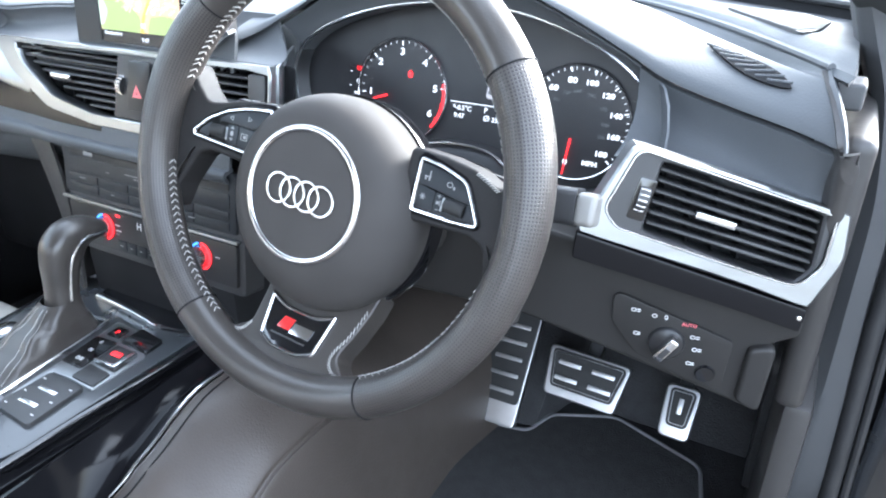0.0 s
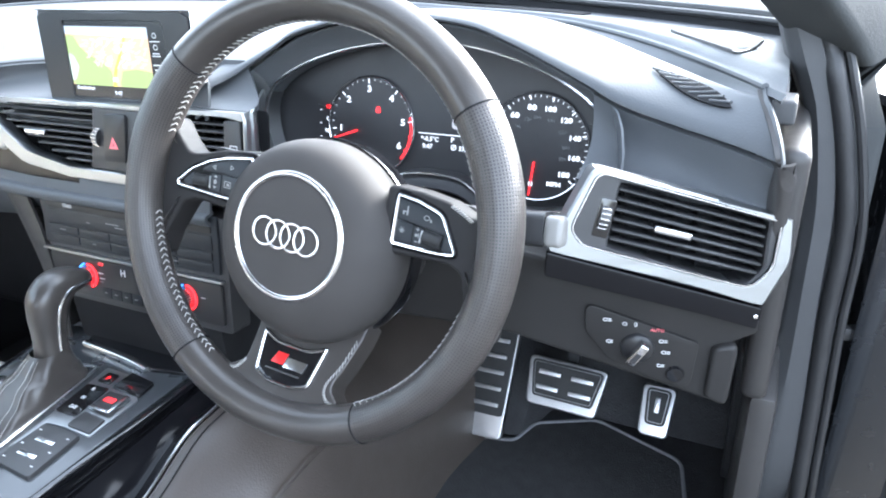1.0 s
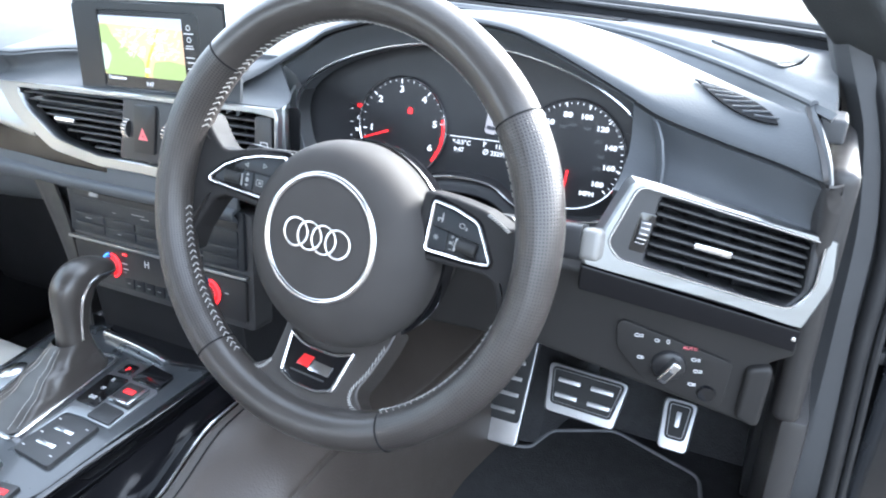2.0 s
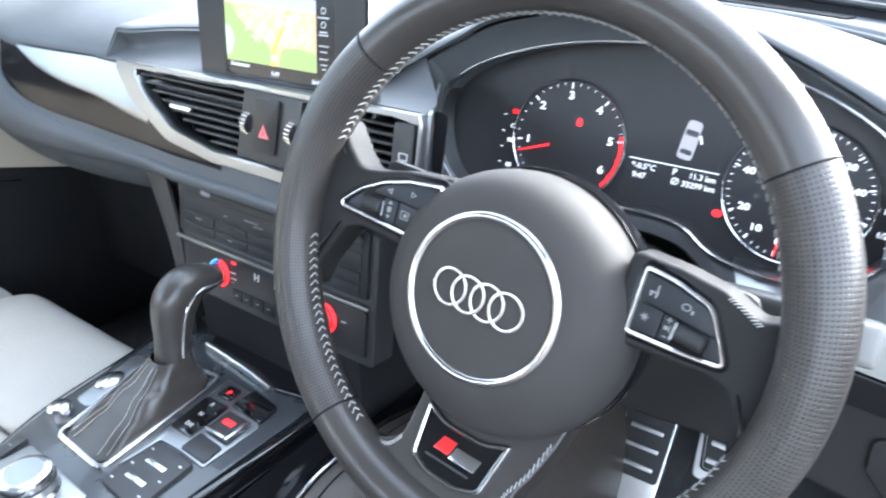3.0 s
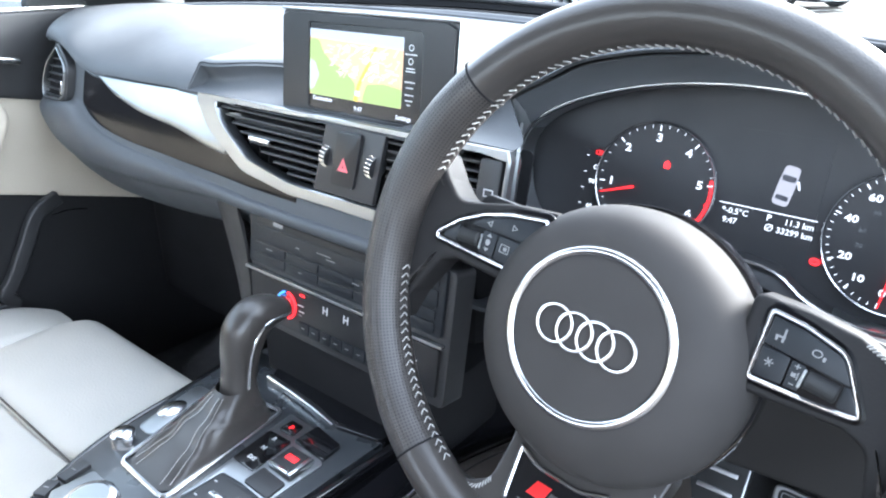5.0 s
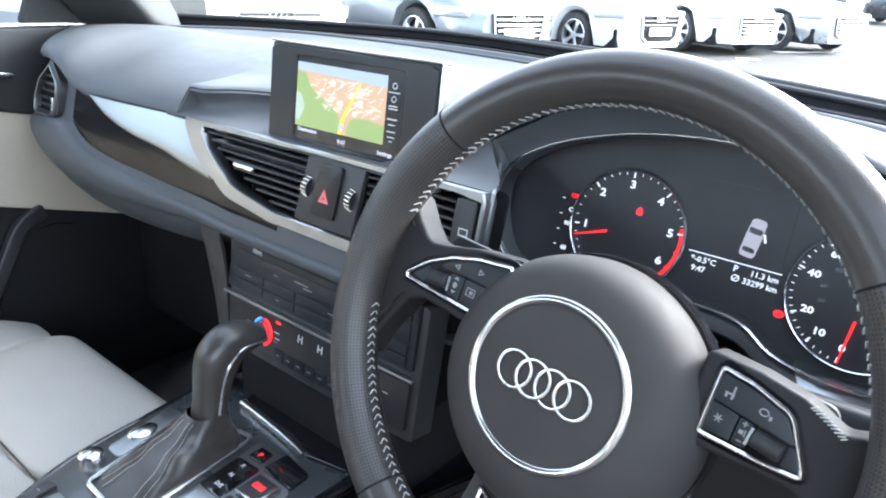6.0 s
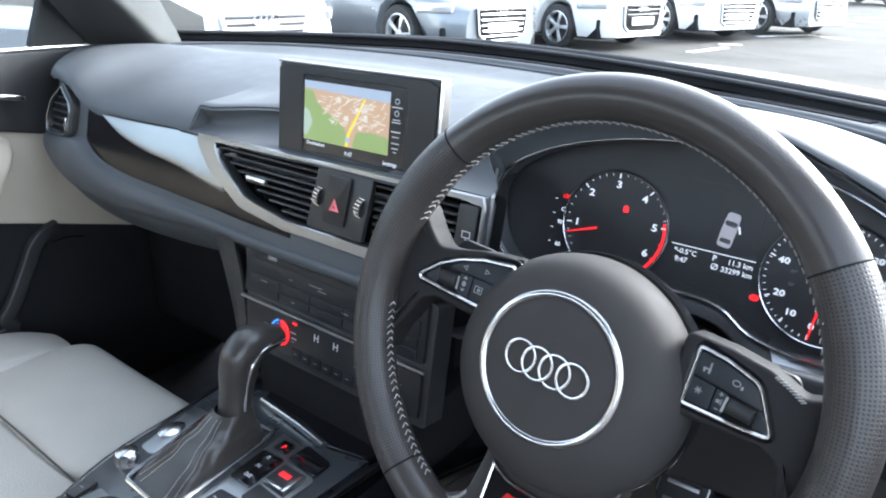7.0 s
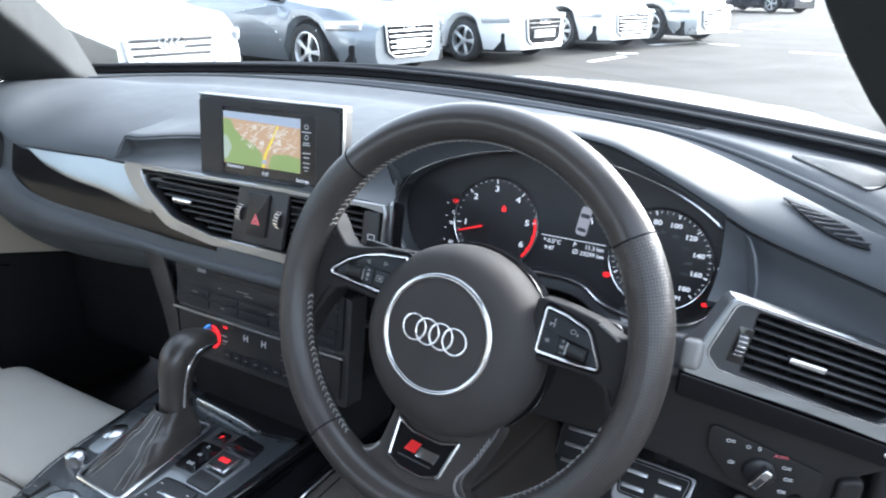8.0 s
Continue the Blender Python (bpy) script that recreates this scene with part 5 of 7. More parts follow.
def rim_point(a, b, swell=0.0):
    r = rim_radius(a) + swell
    c = 0.1705 + r * math.cos(b)
    return Vector((c * math.cos(a), c * math.sin(a), 1.12 * r * math.sin(b)))


def rim_part(name, a0, a1, mat, label):
    a0, a1 = radians(a0), radians(a1)
    n = max(8, int((a1 - a0) / radians(2.0)))
    bm = grid(lambda u, v: rim_point(mix(a0, a1, u), v * 2 * math.pi), n, 24, False, True, uv=((a1 - a0) * 0.170 / 0.0024, 2 * math.pi * 0.0175 / 0.0024))
    return part(name, bm, mat, wheel, label, m=SW)


rim_part("upper_rim", 39, 141, LEATHER, "smooth black leather")
rim_part("grip", 141, 236, PERF, "perforated black leather grip")
rim_part("lower_rim", 236, 300, LEATHER, "smooth black leather")
rim_part("grip", 300, 399, PERF, "perforated black leather grip")
for deg in (39, 141, 236, 300):
    a = radians(deg)
    loop = [rim_point(a, 2 * math.pi * k / 28, 0.0002) for k in range(28)]
    part("leather_seam", sweep(loop, circle(0.0007, 6), True, up=(-math.sin(a), math.cos(a), 0)), DEEP, wheel, m=SW)


def stitches(a0, a1, b, pitch=0.0056):
    """Cross stitches along the inner side of the rim."""
    out = bmesh.new()
    n = int(radians(a1 - a0) * 0.155 / pitch)
    for k in range(n):
        a = radians(a0) + (k + 0.5) / n * radians(a1 - a0) + random.uniform(-0.004, 0.004)
        for s in (-1, 1):
            p, q = rim_point(a + 0.020, b - 0.21, 0.0004), rim_point(a, b - 0.02, 0.0007)
            if s > 0:
                p, q = rim_point(a + 0.016, b + 0.18, 0.0004), rim_point(a, b + 0.02, 0.0007)
            d = (q - p).normalized()
            side = d.cross(Vector((0, 0, 1))).normalized() * 0.00044
            up = side.cross(d).normalized() * 0.00052
            ends = [[out.verts.new(e + v) for v in (side, up, -side, -up)] for e in (p, q)]
            for i in range(4):
                j = (i + 1) % 4
                out.faces.new((ends[0][i], ends[0][j], ends[1][j], ends[1][i]))
            out.faces.new(ends[0][::-1])
            out.faces.new(ends[1])
    return out


part("stitching", stitches(39, 163, radians(180)), THREAD, wheel, "pale grey cross stitching", m=SW)
part("stitching", stitches(189, 242, radians(180)), THREAD, wheel, "pale grey cross stitching", m=SW)
part("stitching", stitches(299, 346, radians(168)), THREAD, wheel, "pale grey cross stitching", m=SW)
part("stitching", stitches(20, 39, radians(172)), THREAD, wheel, "pale grey cross stitching", m=SW)

# hub and airbag cover
HUB = SW @ pose(-0.0064, -0.0165, -0.0112)


def dome_loop(r, z, t):
    """A round of the cover; t runs from the chrome ring (0) to the widest round (1), which sits lower."""
    return [(0.0032 * t + r * math.cos(a), -0.0066 * t + r * math.sin(a), z) for a in np.linspace(0, 2 * math.pi, 80, endpoint=False)]


dome = [dome_loop(0.046, 0.0175, 0)]
for k in range(15):
    a = k / 14 * math.pi / 2
    dome.append(dome_loop(0.050 + 0.037 * math.sin(a), 0.0188 - 0.0350 * (1 - math.cos(a)), math.sin(a) ** 2))
dome += [dome_loop(0.0868, -0.026, 1), dome_loop(0.0845, -0.036, 1), dome_loop(0.072, -0.044, 1)]
part("airbag_cover", loft(dome, True), AIRBAG, wheel, "satin dark grey airbag cover", m=HUB)
part("centre_cap", lathe([(0, 0.0196), (0.036, 0.0193), (0.0475, 0.0186), (0.0476, 0.017)], 64), AIRBAG, wheel, "satin dark grey cap", m=HUB)
part("hub_ring", lathe([(0.0484, 0.0165), (0.0485, 0.0192), (0.0494, 0.0201), (0.0510, 0.0205), (0.0527, 0.0199), (0.0537, 0.0188), (0.0539, 0.0160)], 80), CHROME, wheel, "satin chrome ring", m=HUB)
for k in range(4):
    loop = [Vector((0.0114 * math.cos(t), 0.0114 * math.sin(t), 0.0)) for t in np.linspace(0, 2 * math.pi, 32, endpoint=False)]
    part("emblem_ring", sweep(loop, rounded([(-0.0013, -0.0006), (0.0013, -0.0006), (0.0011, 0.0012), (-0.0011, 0.0012)], 0.0005, 2), True), CHROME, wheel, "chrome emblem ring",
         m=HUB @ pose((k - 1.5) * 0.0136 - 0.0002, 0.0005, 0.0200 + 0.0003 * (k % 2)))
part("hub_gap", lathe([(0.0700, -0.030), (0.0885, -0.030), (0.0895, -0.034), (0.0890, -0.046), (0.07, -0.062), (0.0, -0.062)], 56), PIANO, wheel, "gloss black collar behind the airbag", m=HUB @ pose(0.0032, -0.0066, 0))


def punched(bm, pitch=0.0026):
    """Lays the rows of holes out flat, one to each pitch."""
    layer = bm.loops.layers.uv.new("uv")
    for f in bm.faces:
        for l in f.loops:
            l[layer].uv = (l.vert.co.x / pitch, l.vert.co.y / pitch)
    return bm


def ring_pts(cx, cy, rx=0.0030, ry=0.0016):
    return [(cx + rx * math.cos(t), cy + ry * math.sin(t)) for t in np.linspace(0, 2 * math.pi, 12, endpoint=False)]


# side spokes with their switch pads; s = 1 for the one on the right of the driver
def spoke(s):
    flip = Matrix.Diagonal((s, 1, 1, 1))
    if s > 0:
        web = [(0.066, 0.042), (0.095, 0.0415), (0.119, 0.0385, 0.012), (0.140, 0.0300, 0.010), (0.152, 0.0345, 0.008), (0.172, 0.036), (0.172, -0.062), (0.1545, -0.070, 0.006), (0.1470, -0.042, 0.02), (0.1390, -0.013, 0.014), (0.126, -0.0085), (0.066, -0.012)]
        pad = [(0.0758, 0.0372, 0.004), (0.0950, 0.0352, 0.03), (0.1170, 0.0290, 0.014), (0.1345, -0.0016, 0.005), (0.1100, -0.0034, 0.03), (0.0760, -0.0040, 0.004)]
        zp = -0.0205
    else:
        web = [(0.060, 0.043), (0.090, 0.0390), (0.112, 0.0325, 0.02), (0.1290, 0.0290, 0.012), (0.1420, 0.0400, 0.014), (0.1560, 0.0560, 0.01), (0.172, 0.056), (0.172, -0.062), (0.1540, -0.072, 0.006), (0.1470, -0.046, 0.02), (0.1310, -0.0150, 0.014), (0.118, -0.0095), (0.060, -0.012)]
        pad = [(0.0580, 0.0385, 0.004), (0.0860, 0.0340, 0.03), (0.1060, 0.0276, 0.025), (0.1240, 0.0180, 0.02), (0.1400, 0.0036, 0.008), (0.1385, -0.0014, 0.004), (0.0760, -0.0034, 0.01), (0.0600, -0.0034, 0.004)]
        zp = -0.0135
    # the thumb rests beside the pad are punched, the middle of the spoke is smooth
    web = rounded(web, 0.006, 6)
    part("spoke", moved(plate(web, 0.024, 0.0085, 5), flip), WEB, wheel, "smooth black leather spoke", m=SW @ pose(0, 0, zp - 0.0165))
    for low in (-1, 1):
        rest = [p for p in inset(web, 0.0062) if p[0] > (0.1395 if s > 0 else 0.1335) and (p[1] < -0.008 if low < 0 else p[1] > (0.5 if s > 0 else 0.028))]
        if len(rest) > 3:
            part("thumb_rest", punched(moved(plate(rest, 0.0016, 0.0008, 2), flip)), PERF, wheel, "perforated black leather thumb rest", m=SW @ pose(0, 0, zp + 0.0070))
    pad = rounded(pad, 0.004, 6)
    body = part("switch_pad", moved(plate(inset(pad, -0.0042), 0.0095, 0.0022, 3), flip), INLAY, wheel, "gloss black switch surround", m=SW @ pose(0, 0, zp - 0.0020))
    part("pad_base", moved(plate(inset(pad, 0.001), 0.0072, 0.0005), flip), KEY, body, "dark blue-grey key pad", m=SW @ pose(0, 0, zp))
    part("pad_frame", moved(ring(pad, 0.0027, 0.0094, 0.0010), flip), CHROME, body, "satin chrome frame", m=SW @ pose(0, 0, zp))
    if s > 0:
        keys = [[(0.0792, 0.0332), (0.0950, 0.0315), (0.1152, 0.0258, 0.008), (0.1232, 0.0130), (0.0790, 0.0178)], [(0.0790, 0.0168), (0.0935, 0.0153), (0.0935, 0.0002), (0.0790, -0.0002)], [(0.0945, 0.0151), (0.1015, 0.0143), (0.1015, 0.0004), (0.0945, 0.0002)],
                [(0.1200, 0.0130), (0.1242, 0.0122), (0.1305, 0.0014), (0.1200, 0.0010)]]
        rx, ry, ra = 0.1110, 0.0078, -5
    else:
        keys = [[(0.0620, 0.0345), (0.0860, 0.0302, 0.02), (0.1050, 0.0242, 0.01), (0.1140, 0.0172), (0.0620, 0.0185)], [(0.0620, 0.0175), (0.0900, 0.0170), (0.0900, 0.0008), (0.0620, 0.0005)], [(0.0910, 0.0170), (0.1025, 0.0166), (0.1025, 0.0012), (0.0910, 0.0008)],
                [(0.1210, 0.0150), (0.1320, 0.0058), (0.1330, 0.0022), (0.1215, 0.0018)]]
        rx, ry, ra = 0.1120, 0.0086, -4
    for pts in keys:
        part("key", moved(plate(rounded(pts, 0.0012, 3), 0.0016, 0.0005), flip), KEY, body, m=SW @ pose(0, 0, zp + 0.0066))
    part("roller", moved(lathe([(0, -0.0082), (0.0042, -0.0082), (0.0052, -0.0072), (0.0052, 0.0072), (0.0042, 0.0082), (0, 0.0082)], 20), pose(0, 0, 0, 0, 90, 0)), RUBBER, body, "ribbed dark roller", m=SW @ pose(rx * s, ry, zp + 0.0072, 0, 0, ra * s))
    part("roller_cheek", moved(plate(rect(0.0016, 0.0105, 0.0006), 0.0030, 0.0006), pose((rx - 0.0094) * s, ry, 0, 0, 0, ra * s)), ALU, body, "grey roller cheek", m=SW @ pose(0, 0, zp + 0.0060))
    mk = lambda pts: moved(plate(pts, 0.0002, 0), flip)  # noqa: E731
    rim_of = lambda pts, w: moved(ring(pts, w, 0.0002, 0.0), flip)  # noqa: E731
    if s > 0:
        marks = [moved(plate(rect(0.0048, 0.0006), 0.0002, 0), pose(0.0845, 0.0092, 0, 0, 0, 60 * k)) for k in range(3)]
        marks += [mk(rect(0.0010, 0.0048, 0, 0.0868, 0.0262)), mk(rect(0.0050, 0.0010, 0, 0.0852, 0.0240)), mk(rect(0.0012, 0.0022, 0, 0.0836, 0.0226)), mk(rect(0.0012, 0.0022, 0, 0.0868, 0.0224)),
                  rim_of(ring_pts(0.1038, 0.0228, 0.0026, 0.0021), 0.0006), mk(rect(0.0014, 0.0022, 0, 0.1076, 0.0212)), mk(rect(0.0030, 0.0006, 0, 0.0980, 0.0128)), mk(rect(0.0006, 0.0030, 0, 0.0980, 0.0128)),
                  mk(rect(0.0024, 0.0022, 0, 0.0974, 0.0080)), mk(rect(0.0006, 0.0040, 0, 0.0994, 0.0080)), mk(rect(0.0026, 0.0006, 0, 0.0980, 0.0030))]
    else:
        tri = lambda x, y, d: ring([(x + 0.0022 * d, y + 0.0022), (x - 0.0020 * d, y), (x + 0.0022 * d, y - 0.0022)], 0.0006, 0.0002, 0.0)  # noqa: E731
        marks = [moved(tri(0.1000, 0.0222, -1), flip), moved(tri(0.0800, 0.0250, 1), flip), rim_of(rect(0.0070, 0.0056, 0, 0.0835, 0.0098), 0.0006), mk(rect(0.0026, 0.0024, 0, 0.0830, 0.0098)),
                 mk([(0.0970, 0.0160), (0.0950, 0.0136), (0.0990, 0.0136)]), mk([(0.0970, 0.0036), (0.0950, 0.0060), (0.0990, 0.0060)]), mk(ring_pts(0.0970, 0.0098, 0.0018, 0.0022))]
    part("key_symbol", join(*marks), PRINT_DIM, body, m=SW @ pose(0, 0, zp + 0.0083))


spoke(1)
spoke(-1)

# lower spoke: it rises from deep beside the airbag to the front of the rim
LS = SW @ pose(-0.0008, -0.1080, -0.0210, -24)
flank = rounded([(-0.0440, 0.032), (0.0610, 0.032), (0.0590, 0.014, 0.02), (0.0530, -0.010, 0.03), (0.0455, -0.030, 0.012), (0.0600, -0.0415, 0.010), (0.076, -0.036), (0.070, -0.060), (-0.066, -0.060), (-0.074, -0.0400), (-0.0540, -0.0385, 0.010), (-0.0415, -0.030, 0.010), (-0.0415, -0.002, 0.02)], 0.004, 6)
part("lower_spoke", plate(flank, 0.026, 0.0070, 4), LEATHER, wheel, "smooth black leather", m=LS @ pose(0, 0, -0.0262))
inlay = rounded([(-0.0335, 0.0012, 0.002), (-0.0150, -0.0062, 0.03), (0.0150, -0.0062, 0.03), (0.0335, 0.0012, 0.002), (0.0278, -0.0365, 0.007), (0.0120, -0.0425, 0.02), (-0.0120, -0.0425, 0.02), (-0.0278, -0.0365, 0.007)], 0.004, 6)
panel = part("inlay", plate(inlay, 0.003, 0.0008), PIANO, wheel, "gloss black inlay", m=LS @ pose(0, 0, -0.0012))
part("inlay_frame", ring(inlay, 0.0029, 0.0046, 0.001), CHROME, panel, "chrome frame", m=LS @ pose(0, 0, -0.0012))
part("badge_block", plate([(-0.0150, -0.0250), (-0.0030, -0.0250), (-0.0005, -0.0150), (-0.0110, -0.0150)], 0.0010, 0.0002), RED_PAINT, panel, "red badge block", m=LS @ pose(0, 0, 0.0018))
part("badge_bar", plate([(-0.0020, -0.0265), (0.0180, -0.0265), (0.0200, -0.0175), (0.0002, -0.0175)], 0.0008, 0.0002), CHROME, panel, "silver badge bar", m=LS @ pose(0, 0, 0.0018))
# thin strip modelled for the badge's reflection in the gloss inlay
part("badge_reflection", plate([(-0.0190, -0.0315), (0.0160, -0.0315), (0.0165, -0.0300), (-0.0185, -0.0300)], 0.0004, 0.0001), DARK, panel, m=LS @ pose(0, 0, 0.0018))


def cross_stitch(path, half=0.0014, r=0.00042):
    """Slanted stitches along a path, each crossing it."""
    bits = []
    for k in range(len(path) - 1):
        p, q = Vector(path[k]), Vector(path[k + 1])
        d = q - p
        across = Vector((-d.y, d.x, 0)).normalized() * half
        bits.append(sweep([p - across, (p + q) / 2 + Vector((0, 0, 0.0006)), p + d * 1.1 + across * 0.8], circle(r, 4)))
    return join(*bits)


for pts in ([(0.0560, 0.014, 0.0004), (0.0500, -0.010, 0.0006), (0.0425, -0.029, 0.0008), (0.0480, -0.0400, 0.0010), (0.0640, -0.0430, 0.0010)], [(-0.0400, -0.030, 0.0006), (-0.0470, -0.0400, 0.0010), (-0.0620, -0.0430, 0.0010)]):
    part("stitching", cross_stitch(smooth_path(pts, 6)), THREAD, wheel, "pale grey cross stitching", m=LS)
part("stitching", cross_stitch(smooth_path([(0.1225, 0.0365, 0), (0.1320, 0.0325, 0), (0.1410, 0.0280, 0)], 5)), THREAD, wheel, "pale grey cross stitching", m=SW @ pose(0, 0, -0.0120))

# column shroud, paddles and stalks
column = thing("steering_column", pose(0.008, 0.12, 0.82), "dark plastic steering column shroud with stalks", "steering column")
COL = SW @ pose(0, 0, 0, 0, 0, 5.5)
shroud = [[(0.050 * k * math.cos(t), -0.030 + 0.032 * k * math.sin(t), z) for t in np.linspace(0, 2 * math.pi, 32, endpoint=False)] for z, k in ((-0.06, 1.25), (-0.085, 1.38), (-0.14, 1.42), (-0.26, 1.3))]
part("shroud", loft(shroud, True), PLASTIC, column, m=COL)
for s in (-1, 1):
    st = part("stalk", sweep(smooth_path([(0.05 * s, 0.0, -0.085), (0.10 * s, 0.006, -0.082), (0.182 * s, 0.010, -0.078)], 4), rounded([(-0.011, -0.014), (0.011, -0.014), (0.011, 0.014), (-0.011, 0.014)], 0.006, 3), up=(0, 1, 0)), DARK, column, "dark plastic stalk", m=COL)
    part("stalk_end", moved(box(0.181 if s > 0 else -0.197, 0.197 if s > 0 else -0.179, -0.003, 0.022, -0.090, -0.067, 0.005, 3), pose(0, 0, 0)), material("grey_stalk_end", (0.17, 0.165, 0.155), 0.4, vary=0.05, rough_vary=0.05) if s > 0 else DARK, st, "grey plastic end cap" if s > 0 else "", m=COL)
    part("stalk_print", join(moved(plate(rect(0.010, 0.0012), 0.0002, 0), pose(0.155 * s, 0.016, -0.0668)), moved(plate(rect(0.0012, 0.006), 0.0002, 0), pose(0.155 * s, 0.010, -0.0668))), PRINT_DIM, st, m=COL)
    pad = rounded([(0.060 * s, 0.020), (0.105 * s, 0.030), (0.132 * s, 0.030), (0.142 * s, 0.008), (0.128 * s, -0.010), (0.100 * s, -0.012), (0.060 * s, -0.006)], 0.008, 4)
    pd = part("shift_paddle", plate(pad, 0.005, 0.0015), DARK, wheel, "dark shift paddle", m=SW @ pose(0, 0.006, -0.047))
    part("paddle_mark", join(plate(rect(0.005, 0.0008, 0, 0.135 * s, 0.018), 0.0002, 0), *([plate(rect(0.0008, 0.005, 0, 0.135 * s, 0.018), 0.0002, 0)] if s > 0 else [])), PRINT, pd, m=SW @ pose(0, 0.006, -0.0418))

# ---- centre console ----
TOP = 0.588
console = thing("centre_console", pose(-0.38, 0, 0.29), "gloss black centre console with aluminium frames and switches", "centre console")
flank = rounded([(-0.527, 0.14), (-0.476, -0.19), (-0.470, -0.80), (-0.235, -0.80), (-0.258, -0.19), (-0.236, 0.16)], 0.01, 4)
part("body", plate(flank, 0.283, 0.006, 2), INLAY, console, "gloss black console sides", m=pose(0, 0, 0.29))
DECK = material("gloss_deck_lacquer", (0.038, 0.041, 0.045), 0.30, coat=0.4, vary=0.06, vary_size=0.15, rough_vary=0.05)
ARM = material("blue_grey_armrest_leather", (0.060, 0.066, 0.073), 0.48, grain=0.3, grain_size=0.002, vary=0.1, vary_size=0.08, cells=True, rough_vary=0.05)
deck = rounded([(-0.524, 0.135, 0.01), (-0.490, -0.105, 0.04), (-0.452, -0.170, 0.03), (-0.372, -0.184, 0.04), (-0.288, -0.176, 0.02), (-0.270, -0.12), (-0.262, 0.135, 0.01)], 0.01, 5)
part("deck", plate(deck, 0.013, 0.002), DECK, console, "gloss dark switch deck", m=pose(0, 0, TOP - 0.0135))
for pts in ([(-0.272, -0.190, TOP - 0.005), (-0.262, -0.08, TOP - 0.001), (-0.254, 0.03, TOP - 0.001), (-0.246, 0.145, TOP + 0.002)], [(-0.464, -0.168, TOP - 0.006), (-0.496, -0.08, TOP - 0.003), (-0.511, 0.03, TOP - 0.003), (-0.526, 0.13, TOP - 0.003)]):
    part("side_rail", sweep(smooth_path(pts, 8), rounded([(-0.005, -0.006), (0.005, -0.006), (0.004, 0.003), (-0.003, 0.004)], 0.003, 3)), PIANO, console, "gloss black rail")
part("rear_strip", sweep(smooth_path([(-0.468, -0.178, TOP - 0.001), (-0.430, -0.186, TOP - 0.001), (-0.365, -0.194, TOP - 0.002), (-0.276, -0.188, TOP - 0.004)], 6), rounded([(-0.0055, -0.004), (0.0055, -0.004), (0.005, 0.0015), (-0.005, 0.0015)], 0.001, 3)), ALU, console, "brushed aluminium cross strip")
arm = thing("armrest", pose(-0.36, -0.45, 0.58), "blue-grey leather centre armrest with a seam", "armrest")
def arm_sheet(u, v):
    w = mix(-1, 1, u)
    return (-0.360 + 0.122 * w, mix(-0.212 - 0.02 * (1 - w * w) * -1 - 0.02, -0.80, v), 0.606 + 0.022 * (1 - w ** 6) - 0.03 * (1 - v) ** 12 * 1.0)
part("pad", thicken(grid(arm_sheet, 24, 30), 0.03), ARM, arm, "smooth blue-grey leather pad")
part("seam", sweep(smooth_path([(-0.43, -0.225, 0.616), (-0.415, -0.32, 0.629), (-0.41, -0.8, 0.629)], 6), circle(0.0016, 6)), DEEP, arm)
part("front_strip", sweep(smooth_path([(-0.446, 0.102, TOP + 0.003), (-0.400, 0.098, TOP + 0.004), (-0.355, 0.093, TOP + 0.004), (-0.318, 0.087, TOP + 0.003)], 6), rounded([(-0.005, -0.004), (0.005, -0.004), (0.004, 0.004), (-0.004, 0.004)], 0.002, 3)), CHROME, console, "chrome edge of the storage lid")
part("front_lid", plate(rounded([(-0.450, 0.108), (-0.355, 0.100), (-0.315, 0.088), (-0.262, 0.100), (-0.25, 0.26), (-0.50, 0.26)], 0.01, 4), 0.012, 0.003), PIANO, console, "gloss black storage lid", m=pose(0, 0, TOP - 0.008))
part("socket", lathe([(0.0, 0.004), (0.009, 0.004), (0.011, 0.003), (0.012, 0.0)], 24), CHROME, console, "metal socket cap", m=pose(-0.385, 0.175, TOP + 0.004))

# flank on the driver's side: gloss gutter, chrome line and padded leather knee panel
def strip_z(y):
    if y < -0.065:
        return max(0.42, 0.553 + (y + 0.065) * 0.75)
    return 0.553 + 0.034 * step(-0.075, 0.035, y) - 0.075 * step(0.07, 0.36, y)


def strip_x(y):
    return -0.190 - 0.030 * step(-0.065, -0.14, y) - 0.006 * step(0.08, 0.3, y)


def knee_sheet(u, v):
    y = mix(-0.42, 0.60, u)
    sx, sz = strip_x(y), strip_z(y)
    sec = [(sx, sz - 0.004), (sx + 0.012, sz + 0.004), (sx + 0.040, sz + 0.002), (sx + 0.078, sz - 0.022), (sx + 0.104, sz - 0.050), (sx + 0.118, sz - 0.085), (-0.052, mix(sz, 0.30, 0.62)), (-0.030, 0.295)]
    t = v * (len(sec) - 1)
    i = min(int(t), len(sec) - 2)
    f = t - i
    p = [Vector(sec[max(0, min(len(sec) - 1, i + o))]) for o in (-1, 0, 1, 2)]
    q = 0.5 * (2 * p[1] + (p[2] - p[0]) * f + (2 * p[0] - 5 * p[1] + 4 * p[2] - p[3]) * f * f + (3 * p[1] - p[0] - 3 * p[2] + p[3]) * f ** 3)
    groove = 0.003 * math.exp(-(((v - 0.60) / 0.012) ** 2))
    return (q.x + 0.03 * step(0.3, 0.5, y) * v - groove, y, q.y - groove)


